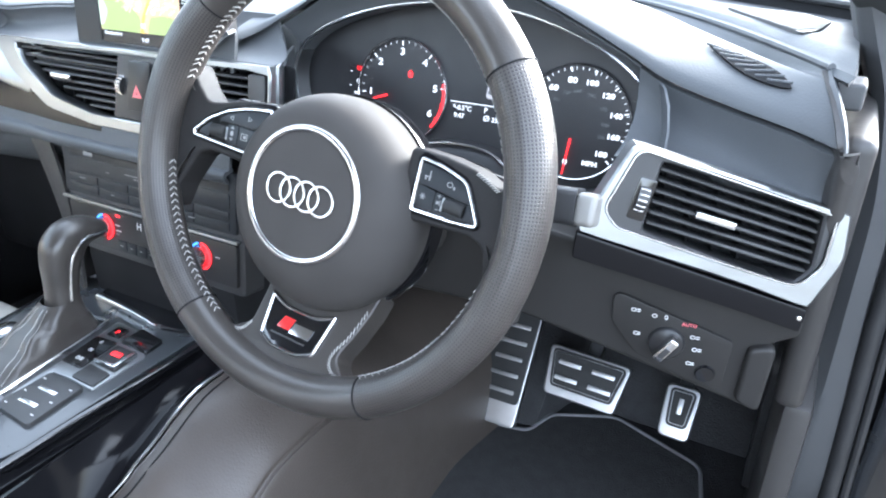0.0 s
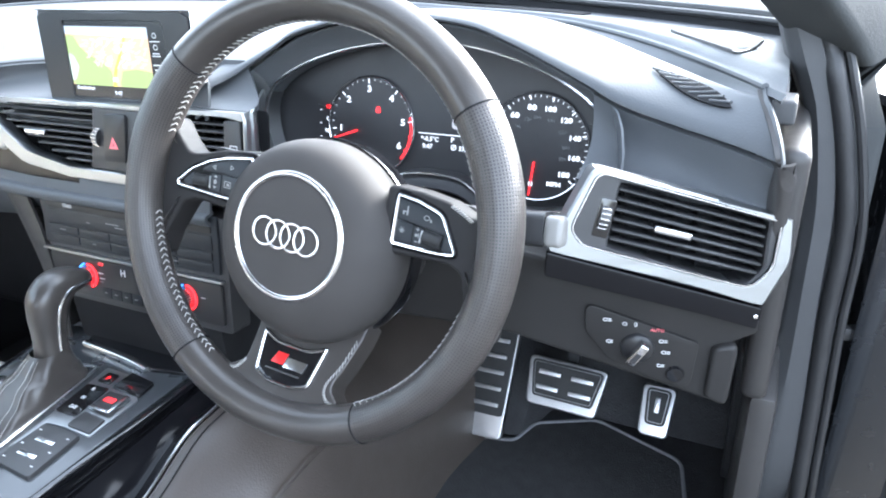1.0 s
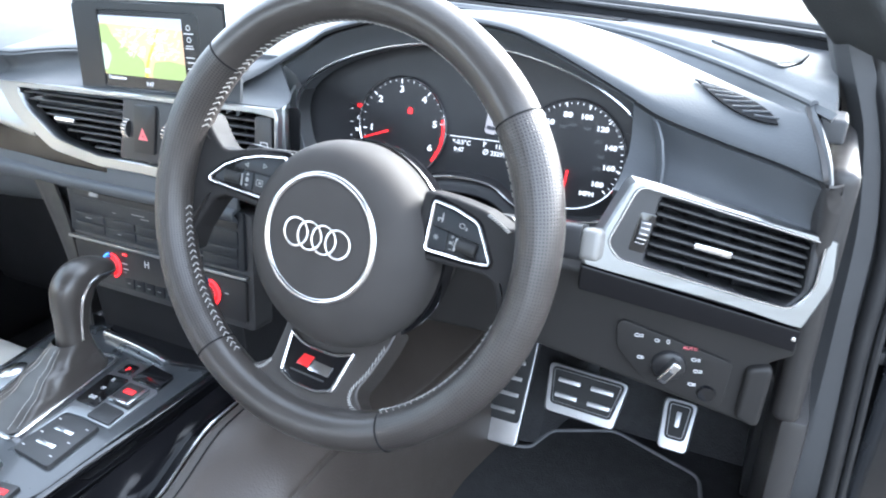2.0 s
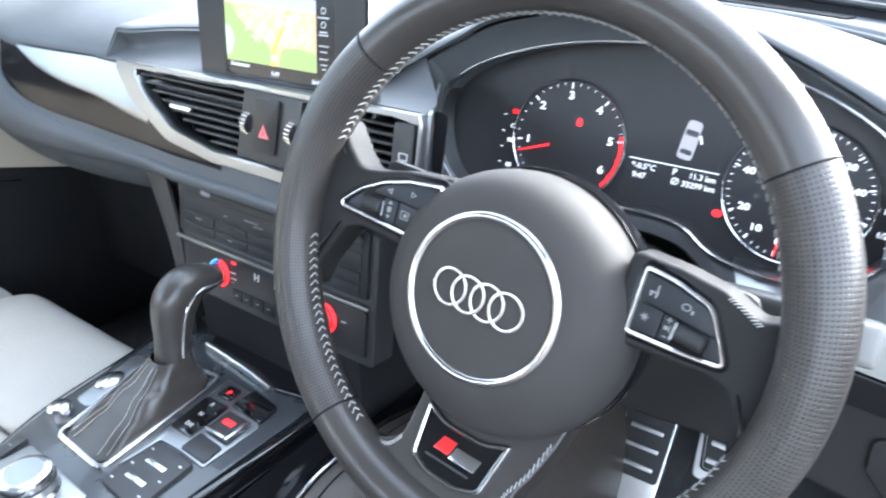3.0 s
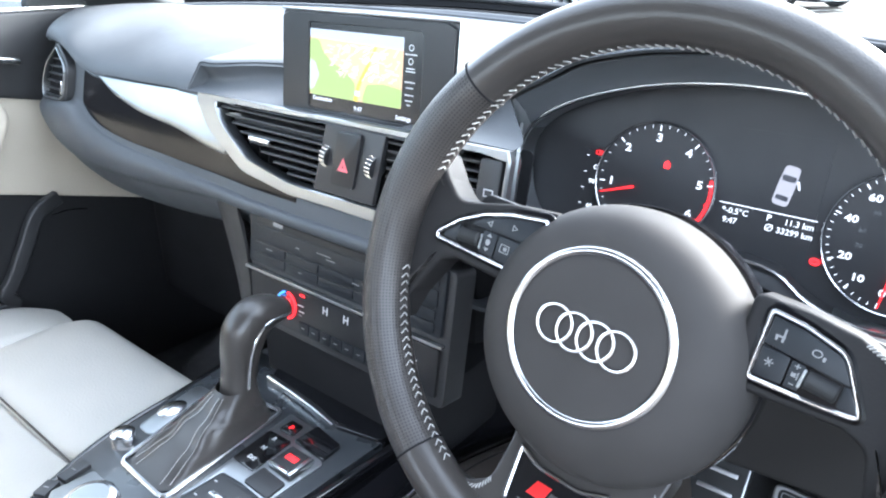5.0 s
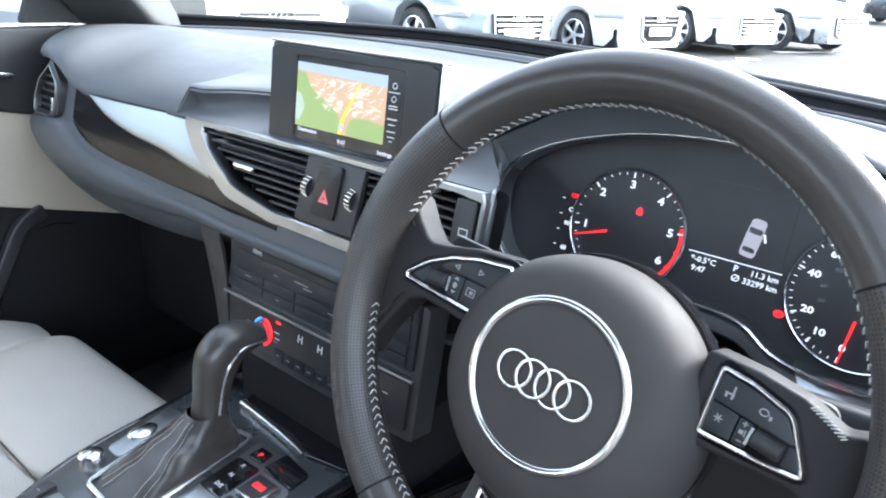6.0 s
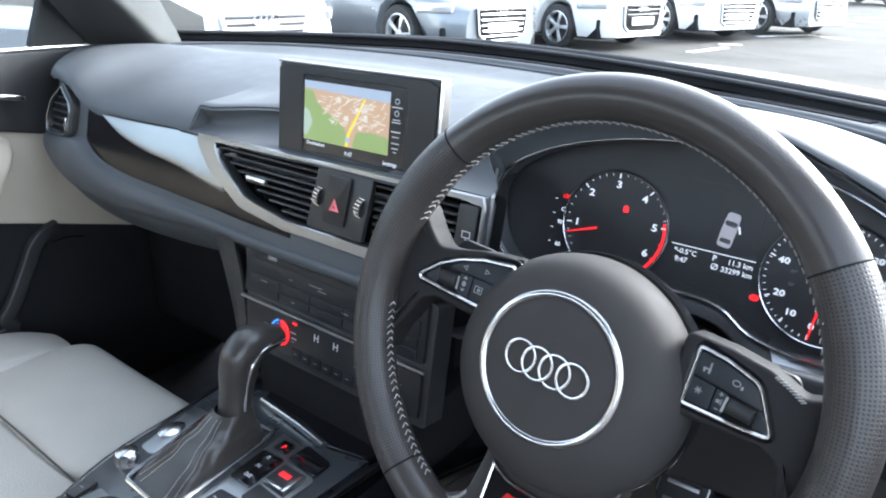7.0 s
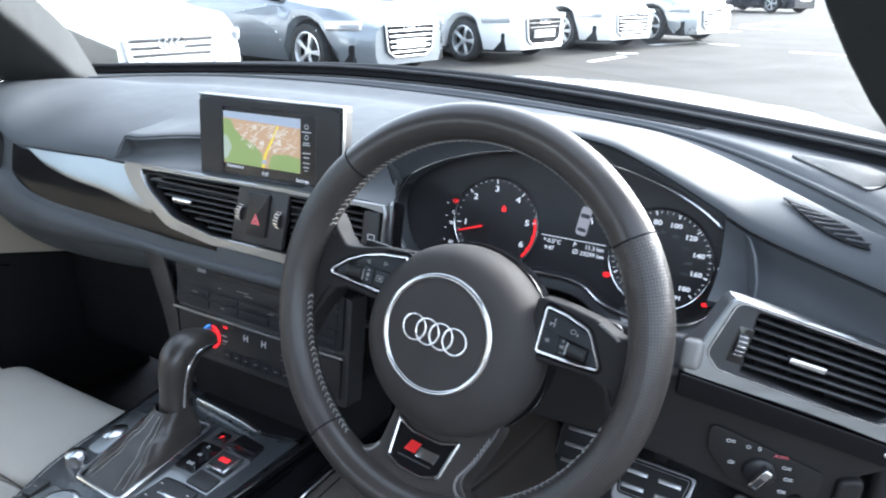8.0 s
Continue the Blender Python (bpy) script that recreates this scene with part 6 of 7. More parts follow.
part("knee_pad", thicken(grid(knee_sheet, 60, 84), 0.006), SEAT_DARK, console, "brown-black leather knee panel with a seam")
part("chrome_line", sweep([Vector((strip_x(y) - 0.001, y, strip_z(y))) for y in np.linspace(-0.40, 0.34, 60)], circle(0.0022, 8)), CHROME, console, "thin chrome line")
part("gloss_gutter", thicken(grid(lambda u, v: (mix(-0.236, strip_x(mix(-0.42, 0.40, u)), v), mix(-0.42, 0.40, u), mix(TOP - 0.006, strip_z(mix(-0.42, 0.40, u)) - 0.002, v) - 0.016 * math.sin(math.pi * v)), 50, 10), 0.004), INLAY, console, "gloss black flank")
part("pad_seam", sweep([Vector(knee_sheet(u, 0.19)) + Vector((0.0004, 0, 0.0006)) for u in np.linspace(0.02, 0.85, 60)], circle(0.0009, 6)), DEEP, console)
# switches on the deck
Z = TOP
QUAD = [Vector(p) for p in ((-0.446, -0.088), (-0.360, -0.091), (-0.380, 0.072), (-0.481, 0.056))]


def in_quad(sx, sy):
    """A place in the gaiter's frame; sx and sy run from -1 to 1."""
    a, b = QUAD[0].lerp(QUAD[1], (sx + 1) / 2), QUAD[3].lerp(QUAD[2], (sx + 1) / 2)
    return a.lerp(b, (sy + 1) / 2)


part("gaiter_frame", ring(rounded(QUAD, 0.012, 5), 0.0056, 0.006, 0.0015), CHROME, console, "satin chrome gaiter frame", m=pose(0, 0, Z - 0.001))
part("selector_plate", plate(rounded([(-0.356, -0.088), (-0.353, -0.030), (-0.326, -0.028), (-0.286, -0.030), (-0.284, 0.038), (-0.330, 0.072), (-0.374, 0.074), (-0.364, 0.0)], 0.004, 4), 0.0022, 0.0008), ALU, console, "brushed aluminium selector plate", m=pose(0, 0, Z - 0.0008))
pad = part("media_pad", plate(rounded([(-0.350, -0.096), (-0.350, -0.033), (-0.294, -0.033), (-0.290, -0.100)], 0.005, 4), 0.006, 0.002), DARK, console, "dark media key pad", m=pose(0, 0, Z - 0.001))
for y in (-0.0775, -0.0555):
    part("key_bar", box(-0.335, -0.307, y - 0.0030, y + 0.0030, Z + 0.003, Z + 0.0064, 0.001), CHROME, pad, "chrome divider")
for x in (-0.343, -0.300):
    for y in (-0.0880, -0.0665, -0.0440):
        part("key_mark", plate(rect(0.0040, 0.0012, 0, x, y), 0.0003, 0), PRINT, pad, m=pose(0, 0, Z + 0.0051))
shift = part("shift_display", plate(rounded([(-0.362, -0.012), (-0.368, 0.040), (-0.334, 0.042), (-0.329, -0.012)], 0.004, 3), 0.003, 0.0008), PIANO, console, "gloss black gear display", m=pose(0, 0, Z - 0.0005))
for text, x, y, mt in (("P", -0.352, 0.056, RED_LIT), ("R", -0.351, 0.033, PRINT), ("N", -0.349, 0.017, PRINT), ("D/S", -0.346, 0.000, PRINT)):
    part("gear_letter", moved(lettering(text, 0.0085 if text == "P" else 0.0070, bold=0.0001), pose(x, y, Z + 0.0032)), mt, shift, "gear letter")
part("park_lamp", plate(rounded([(-0.362, 0.047), (-0.362, 0.066), (-0.343, 0.066), (-0.341, 0.048)], 0.003, 3), 0.003, 0.0006), PIANO, console, "gloss black park lamp", m=pose(0, 0, Z - 0.0002))
pb = part("parking_brake", plate(rounded([(-0.325, 0.003), (-0.326, 0.036), (-0.292, 0.036), (-0.290, 0.002)], 0.003, 3), 0.007, 0.002), DARK, console, "dark parking brake switch", m=pose(0, 0, Z - 0.001))
part("switch_edge", box(-0.297, -0.291, 0.003, 0.035, Z + 0.002, Z + 0.0082, 0.0015), CHROME, pb, "chrome switch edge")
part("switch_edge", box(-0.325, -0.297, 0.003, 0.008, Z + 0.002, Z + 0.0078, 0.0015), CHROME, pb, "chrome switch edge")
part("switch_lamp", box(-0.318, -0.303, 0.019, 0.026, Z + 0.005, Z + 0.0066, 0.0006), RED_LIT, pb, "lit red bar")
part("hold_switch", plate(rounded([(-0.325, -0.026), (-0.325, -0.001), (-0.290, -0.003), (-0.288, -0.027)], 0.003, 3), 0.005, 0.0015), DARK, console, "dark hold switch", m=pose(0, 0, Z - 0.001))
part("small_lid", plate(rounded([(-0.334, 0.044), (-0.332, 0.076), (-0.290, 0.070), (-0.288, 0.042)], 0.004, 3), 0.004, 0.001), PIANO, console, "gloss black lid", m=pose(0, 0, Z - 0.0005))
# start button and volume knob on the passenger side of the lever
part("volume_knob", lathe([(0, 0.015), (0.010, 0.0148), (0.0122, 0.013), (0.0126, 0.004), (0.0136, 0.0)], 36), CHROME, console, "chrome volume knob", m=pose(-0.472, -0.067, Z - 0.0005))
part("start_button", moved(lathe([(0, 0.005), (0.012, 0.0046), (0.0145, 0.003), (0.0152, 0.0)], 36), Matrix.Diagonal((0.85, 1.15, 1, 1))), CHROME, console, "chrome start button", m=pose(-0.483, -0.005, Z - 0.0005))
part("switch_plate", plate(rounded([(-0.486, -0.044), (-0.460, -0.046), (-0.474, 0.044), (-0.504, 0.042)], 0.008, 4), 0.0014, 0.0006), ALU, console, "brushed aluminium switch plate", m=pose(0, 0, Z - 0.0005))
# rotary menu controller
MX, MY = -0.386, -0.141
mmi = part("menu_plate", plate(rounded([(-0.452, -0.150), (-0.448, -0.110), (-0.338, -0.114), (-0.336, -0.166), (-0.428, -0.168)], 0.005, 4), 0.007, 0.002), ALU, console, "brushed aluminium controller plate", m=pose(0, 0, Z - 0.001))
part("menu_knob", lathe([(0, 0.026), (0.018, 0.026), (0.0225, 0.0245), (0.0240, 0.021), (0.0240, 0.014), (0.0222, 0.0120), (0.0222, 0.004), (0.026, 0.0)], 48), CHROME, mmi, "chrome rotary controller", m=pose(MX, MY, Z + 0.005))
part("knob_band", lathe([(0.0237, 0.0135), (0.0244, 0.0142), (0.0244, 0.0165), (0.0237, 0.017)], 48), DARK, mmi, m=pose(MX, MY, Z + 0.005))
part("knob_cap", lathe([(0, 0.0264), (0.0165, 0.0263), (0.0172, 0.0255)], 40), ALU, mmi, "brushed aluminium knob top", m=pose(MX, MY, Z + 0.005))
for x, y, w, d, a in ((-0.428, -0.1755, 0.030, 0.010, -8), (-0.378, -0.1765, 0.034, 0.010, 0), (-0.330, -0.1745, 0.030, 0.010, 6), (-0.301, -0.142, 0.024, 0.024, 8), (-0.466, -0.122, 0.014, 0.028, 8), (-0.462, -0.150, 0.014, 0.020, 24)):
    part("menu_key", moved(box(-w / 2, w / 2, -d / 2, d / 2, -0.002, 0.0045, 0.0015), pose(x, y, Z, 0, 0, a)), DARK, console, "dark menu key")
    part("key_mark", moved(plate(rect(w * 0.4, 0.0012), 0.0003, 0), pose(x, y, Z + 0.0046, 0, 0, a)), PRINT_DIM, console)
part("key_frame", ring(rounded([(-0.420, -0.164), (-0.398, -0.166), (-0.398, -0.152), (-0.424, -0.148)], 0.003, 3), 0.0018, 0.010, 0.0006), CHROME, console, "chrome key frame", m=pose(0, 0, Z))
part("lit_key_mark", moved(plate(rect(0.012, 0.006, 0.001), 0.0004, 0), pose(-0.300, -0.141, Z + 0.0047, 0, 0, 8)), RED_LIT, console, "lit red key mark")

# ---- gear selector ----
shifter = thing("gear_selector", pose(-0.40, 0.02, TOP), "black leather gear selector with a stitched gaiter", "gear selector")
GX = -0.402
spine = [(0.027, 0.612, 0.023, 0.021), (0.030, 0.634, 0.0205, 0.019), (0.035, 0.658, 0.0195, 0.020), (0.040, 0.680, 0.0205, 0.0235), (0.047, 0.697, 0.0225, 0.0260),
         (0.058, 0.7065, 0.0235, 0.0235), (0.072, 0.7095, 0.0230, 0.0190), (0.086, 0.7075, 0.0215, 0.0150), (0.097, 0.7040, 0.0170, 0.0105), (0.1030, 0.7015, 0.0090, 0.0055)]


def lever_frame(i):
    a, b = spine[max(i - 1, 0)], spine[min(i + 1, len(spine) - 1)]
    t = Vector((0, b[0] - a[0], b[1] - a[1])).normalized()
    return Vector((GX, spine[i][0], spine[i][1])), Vector((0, t.z, -t.y))


rings = []
spine = [(y, z, hw * 0.88, hd * 0.92) for y, z, hw, hd in spine]
for i, (y, z, hw, hd) in enumerate(spine):
    c, n = lever_frame(i)
    loop = []
    for t in np.linspace(0, 2 * math.pi, 32, endpoint=False):
        cc, ss = math.cos(t), math.sin(t)
        loop.append(c + Vector((hw * math.copysign(abs(cc) ** 0.8, cc), 0, 0)) + n * hd * math.copysign(abs(ss) ** 0.8, ss))
    rings.append(loop)
fine = []
for i in range(len(rings) - 1):
    p = [rings[max(0, min(len(rings) - 1, i + o))] for o in (-1, 0, 1, 2)]
    for k in range(4):
        f = k / 4
        fine.append([0.5 * (2 * b + (c - a) * f + (2 * a - 5 * b + 4 * c - d) * f * f + (3 * b - a - 3 * c + d) * f ** 3) for a, b, c, d in zip(*p)])
fine.append(rings[-1])
part("lever", loft(fine, True), LEATHER, shifter, "smooth black leather lever")
strip = []
for i in range(1, len(spine)):
    c, n = lever_frame(i)
    y, z, hw, hd = spine[i]
    strip.append(c + Vector((hw * 0.985, 0, 0)) + n * hd * mix(-0.05, 0.30, i / len(spine)))
part("trim_strip", sweep(smooth_path(strip, 4), circle(0.0019, 8), up=(1, 0, 0)), CHROME, shifter, "thin chrome strip")
def gaiter_sheet(u, v):
    a = u * 2 * math.pi
    c, s = math.cos(a), math.sin(a)
    e = mix(0.42, 0.85, v)
    sx, sy = math.copysign(abs(c) ** e, c), math.copysign(abs(s) ** e, s)
    base = in_quad(sx * 0.93, sy * 0.95)
    top = Vector((GX + 0.0195 * sx, 0.029 + 0.021 * sy))
    fold = 0.0016 * math.sin(7 * a + 5 * v) * math.sin(math.pi * v)
    crease = 0.0022 * math.sin(17 * v + 1.5 * math.sin(a)) * math.sin(math.pi * v) ** 2
    q = base.lerp(top, v ** 0.8)
    return (q.x + fold * sx, q.y + fold * sy, mix(TOP + 0.002, 0.640, v ** 1.05) + crease)


part("gaiter", grid(gaiter_sheet, 72, 18, True), LEATHER, shifter, "creased black leather gaiter")
for off in (-0.105, -0.045, 0.045, 0.105):
    pts = []
    for k in range(13):
        v = 0.03 + 0.92 * k / 12
        p = Vector(gaiter_sheet((0.75 + off * (1 - 0.35 * v)) % 1, v))
        pts.append(p + Vector((0, -0.0008, 0.0010)))
    bits = [sweep([pts[k].lerp(pts[k + 1], a), pts[k].lerp(pts[k + 1], a + 0.15)], circle(0.0005, 4)) for k in range(12) for a in (0.02, 0.27, 0.52, 0.77)]
    part("stitching", join(*bits), THREAD, shifter, "pale grey stitching")

# ---- pedals and floor ----
def pedal(name, w0, w1, h, m, label, bars, toe, category="pedal"):
    t = thing(name, m, label, category, "pedals")
    out = rounded([(-w0 / 2, -h / 2), (w0 / 2, -h / 2), (w1 / 2, h / 2), (-w1 / 2, h / 2)], 0.010, 5)
    part("plate", plate(out, 0.008, 0.003, 3), STEEL, t, "polished steel plate", m=m)
    tread = rounded([(-w0 / 2 + 0.007, -h / 2 + toe), (w0 / 2 - 0.007, -h / 2 + toe), (w1 / 2 - 0.006, h / 2 - 0.005), (-w1 / 2 + 0.006, h / 2 - 0.005)], 0.008, 5)
    part("rubber_pad", plate(tread, 0.003, 0.001), RUBBER, t, "black rubber pad", m=m @ pose(0, 0, 0.0065))
    part("tread_rim", ring(inset(tread, 0.0035), 0.0010, 0.0012, 0.0003), STEEL, t, "thin steel line", m=m @ pose(0, 0, 0.0092))
    for x, y, w, d in bars:
        part("grip_bar", plate(rect(w, d, 0.0015, x, y), 0.003, 0.0012), STEEL, t, "raised steel bar", m=m @ pose(0, 0, 0.0085))
    part("arm", box(-0.010, 0.010, -0.005, 0.20, -0.030, -0.012, 0.004), DARK, t, m=m @ pose(0, 0.02, 0, -12))
    return t


tilt = (0, 0.62, 0.78)
pedal("brake_pedal", 0.106, 0.124, 0.074, plane_pose((0.116, 0.453, 0.424), (1, 0.02, -0.05), tilt), "steel brake pedal with black rubber and bars",
      [(x, y, 0.034, 0.0070) for x in (-0.025, 0.025) for y in (-0.009, 0.014)], 0.013)
pedal("accelerator_pedal", 0.042, 0.048, 0.074, plane_pose((0.253, 0.450, 0.420), (1, 0.02, -0.03), tilt), "steel accelerator pedal with black rubber inset",
      [(0, 0.008, 0.007, 0.022)], 0.016)
FR = plane_pose((-0.012, 0.480, 0.400), (1, 0.0, 0.02), (0, 0.62, 0.78))
rest = thing("foot_rest", FR, "black rubber foot rest with steel bars", "foot rest")
part("plate", plate(rect(0.072, 0.210, 0.010), 0.012, 0.003), STEEL, rest, "steel plate", m=FR)
part("rubber_pad", plate(rect(0.066, 0.170, 0.008, 0, 0.016), 0.004, 0.001), RUBBER, rest, "black rubber pad", m=FR @ pose(0, 0, 0.010))
for k in range(6):
    part("grip_bar", plate(rect(0.046, 0.0065, 0.0015, 0, -0.052 + 0.026 * k), 0.003, 0.001), STEEL, rest, "raised steel bar", m=FR @ pose(0, 0, 0.0132))
mat_pts = rounded([(-0.12, -0.6), (0.34, -0.6), (0.345, 0.10), (0.310, 0.42, 0.03), (0.295, 0.495, 0.03), (0.150, 0.545, 0.04), (0.055, 0.50, 0.03), (0.035, 0.445, 0.02), (-0.04, 0.43, 0.03), (-0.14, 0.30)], 0.02, 5)
fm = part("floor_mat", plate(mat_pts, 0.008, 0.003), MAT, None, "dark carpet floor mat with braided edge", m=pose(0, 0, 0.291), category="floor mat")
part("edging", sweep([Vector((p[0], p[1], 0.299)) for p in inset(mat_pts, 0.002)], circle(0.0032, 6), True), BRAID, fm, "braided grey edging")
part("carpet_ramp", thicken(grid(lambda u, v: (mix(-0.12, 0.36, u), mix(mix(0.46, 0.555, step(0.03, 0.07, mix(-0.12, 0.36, u))), 0.71, v), mix(0.292, 0.56, v ** 1.15)), 40, 10), 0.01), CARPET, label="dark carpeted toe board behind the pedals", category="toe board", kind="structure")
pocket = rounded([(0.42, 0.56), (0.62, 0.62), (0.66, 0.44), (0.58, 0.33), (0.44, 0.33)], 0.02, 5)
part("kick_pocket", plate([(p[0], p[1]) for p in pocket], 0.012, 0.004), DARK, label="dark plastic side panel in the footwell", category="side panel", m=plane_pose((0.362, 0, 0), (0, 1, 0), (0, 0, 1)) @ Matrix.Diagonal((1, 1, -1, 1)))

# ---- seats ----
def cushion(x0, x1, y0, y1, z_top, z_bot, bolster, crown_, e=5.0, front=0.10):
    """A stuffed block: soft edges, raised sides, rounded front."""
    cx, hw = (x0 + x1) / 2, (x1 - x0) / 2
    def fn(u, v):
        a = u * 2 * math.pi
        c, s = math.cos(a), math.sin(a)
        k = (abs(c) ** e + abs(s) ** e) ** (-1 / e)
        w, d = c * k, s * k
        if v < 0.55:
            t = v / 0.55
            r = t
            edge = max(abs(w), abs(d)) * r
            x, y = cx + hw * w * r, (y0 + y1) / 2 + (y1 - y0) / 2 * d * r
            z = z_top + bolster * abs(w * r) ** 3 - crown_ * (d * r) ** 2 - front * max(0, d * r) ** 8 - 0.012 * edge ** 6
        else:
            t = (v - 0.55) / 0.45
            x, y = cx + hw * w * (1 + 0.03 * math.sin(math.pi * t)), (y0 + y1) / 2 + (y1 - y0) / 2 * d * (1 + 0.02 * math.sin(math.pi * t))
            zt = z_top + bolster * abs(w) ** 3 - crown_ * d * d - front * max(0, d) ** 8 - 0.012
            z = mix(zt, z_bot, t)
        return (x, y, z)
    bm = grid(fn, 96, 40, True)
    bmesh.ops.remove_doubles(bm, verts=bm.verts, dist=1e-5)
    return bm


pseat = thing("passenger_seat", pose(-0.72, -0.2, 0.29), "pale grey leather passenger seat cushion with seams", "car seat")
part("cushion", cushion(-0.90, -0.52, -0.75, -0.085, 0.525, 0.33, 0.012, 0.004, 7, 0.0), SEAT_LIGHT, pseat, "pale grey leather cushion")
part("thigh_pad", cushion(-0.905, -0.525, -0.089, 0.108, 0.530, 0.33, 0.004, 0.004, 4.0, 0.020), SEAT_LIGHT, pseat, "pale grey leather thigh pad")
part("bolster", cushion(-1.03, -0.885, -0.75, 0.080, 0.545, 0.33, -0.010, 0.008, 4, 0.02), SEAT_LIGHT, pseat, "pale grey leather bolster")
part("seam", sweep(smooth_path([(-0.90, -0.087, 0.515), (-0.72, -0.088, 0.519), (-0.54, -0.087, 0.514)], 8), circle(0.0014, 6)), SEAT_DARK, pseat)
part("seat_frame", box(-1.02, -0.52, -0.74, 0.0, 0.292, 0.345, 0.01), DARK, pseat)
part("backrest", box(-1.0, -0.50, -1.0, -0.80, 0.45, 1.1, 0.06, 5), SEAT_DARK, pseat, "dark leather backrest")
dseat = thing("driver_seat", pose(0, -0.5, 0.29), "dark leather driver's seat slid back from the wheel", "car seat")
part("cushion", cushion(-0.14, 0.15, -0.80, -0.22, 0.545, 0.33, 0.010, 0.010, 6, 0.03), SEAT_DARK, dseat, "dark leather cushion")
part("bolster", cushion(-0.205, -0.125, -0.80, -0.24, 0.560, 0.33, -0.016, 0.020, 4, 0.05), SEAT_DARK, dseat, "dark leather side bolster")
part("bolster", cushion(0.135, 0.215, -0.80, -0.24, 0.560, 0.33, -0.016, 0.020, 4, 0.05), SEAT_DARK, dseat, "dark leather side bolster")
part("backrest", box(-0.22, 0.23, -1.10, -0.88, 0.45, 1.1, 0.06, 5), SEAT_DARK, dseat, "dark leather backrest")
part("seat_frame", box(-0.19, 0.2, -0.78, -0.28, 0.292, 0.345, 0.01), DARK, dseat)

# ---- passenger door ----
pdoor = thing("passenger_door", pose(-1.1, 0, 0.35), "closed passenger door in cream leather with black trim", "car door")
PD = plane_pose((-1.105, 0, 0), (0, 1, 0), (0, 0, 1))        # local x runs forward, y up, z into the cabin
part("shell", box(-1.19, -1.108, -0.95, 0.50, 0.265, 0.955, 0.02), BODY_BLACK, pdoor)
part("upper_trim", plate(rounded([(-0.92, 0.875), (-0.20, 0.880), (0.05, 0.856), (0.15, 0.834), (0.45, 0.775), (0.45, 0.972), (-0.92, 0.966)], 0.008, 4), 0.046, 0.012, 4), DARK, pdoor, "black upper door trim", m=PD)
part("sill_strip", box(-1.072, -1.062, -0.92, 0.335, 0.968, 0.975, 0.002), CHROME, pdoor, "thin silver window strip")
part("leather_panel", plate(rounded([(-0.92, 0.700), (-0.1, 0.716), (0.01, 0.708), (0.14, 0.672), (0.325, 0.618), (0.45, 0.580), (0.45, 0.790), (0.15, 0.844), (0.05, 0.864), (-0.20, 0.888), (-0.92, 0.888)], 0.008, 4), 0.036, 0.008, 4), CREAM, pdoor, "cream leather panel", m=PD)
part("armrest", sweep(smooth_path([(-1.050, -0.60, 0.655), (-1.030, -0.14, 0.650), (-1.022, -0.035, 0.682), (-1.022, 0.015, 0.740), (-1.026, 0.050, 0.790), (-1.036, 0.068, 0.815), (-1.060, 0.075, 0.826)], 8), rounded([(-0.020, -0.022), (0.020, -0.022), (0.020, 0.022), (-0.020, 0.022)], 0.014, 5), up=(1, 0, 0)), CREAM, pdoor, "cream leather pull handle")
part("lower_trim", plate(rounded([(-0.92, 0.285), (0.46, 0.285), (0.46, 0.590), (0.325, 0.630), (0.14, 0.684), (0.01, 0.720), (-0.1, 0.728), (-0.92, 0.712)], 0.01, 4), 0.034, 0.008, 4), SATIN, pdoor, "black lower door trim", m=PD)
part("pocket_edge", sweep(smooth_path([(-1.062, -0.70, 0.520), (-1.058, -0.03, 0.500), (-1.056, 0.035, 0.535), (-1.056, 0.075, 0.595), (-1.058, 0.108, 0.650), (-1.066, 0.150, 0.668)], 8), rounded([(-0.012, -0.008), (0.012, -0.008), (0.012, 0.008), (-0.012, 0.008)], 0.005, 4), up=(1, 0, 0)), DARK, pdoor, "dark plastic edge of the door pocket")
part("speaker_trim", sweep([Vector((-1.066, 0.135 + 0.06 * t, 0.640 - 0.006 * t + 0.004 * math.sin(math.pi * t))) for t in np.linspace(0, 1, 8)], circle(0.0016, 6)), CHROME, pdoor, "small silver badge")
hd = part("inner_handle", sweep(smooth_path([(-1.050, 0.075, 0.908), (-1.040, 0.095, 0.906), (-1.042, 0.128, 0.900)], 5), rounded([(-0.005, -0.009), (0.005, -0.009), (0.005, 0.009), (-0.005, 0.009)], 0.004, 3), up=(1, 0, 0)), CHROME, pdoor, "silver inner handle")
keypad = rounded([(-0.020, 0.890), (0.062, 0.888), (0.080, 0.945), (0.060, 0.952), (-0.020, 0.952)], 0.008, 4)
part("handle_recess", plate(keypad, 0.003, 0.001), SATIN, pdoor, "black seat memory keys", m=PD @ pose(0, 0, 0.045))
part("recess_rim", ring(keypad, 0.002, 0.005, 0.0006), CHROME, pdoor, "thin silver rim", m=PD @ pose(0, 0, 0.045))
for y, z in ((0.030, 0.930), (0.045, 0.905), (0.005, 0.915)):
    part("memory_key", plate(rect(0.012, 0.010, 0.002, y, z), 0.003, 0.0008), PRINT_DIM, pdoor, m=PD @ pose(0, 0, 0.0465))
part("mirror_sail", plate(rounded([(0.165, 0.972), (0.50, 0.972), (0.50, 1.010), (0.34, 1.085), (0.235, 1.150)], 0.008, 4), 0.020, 0.005, 3), PILLAR, pdoor, "black corner panel below the mirror", m=PD @ pose(0, 0, 0.020))
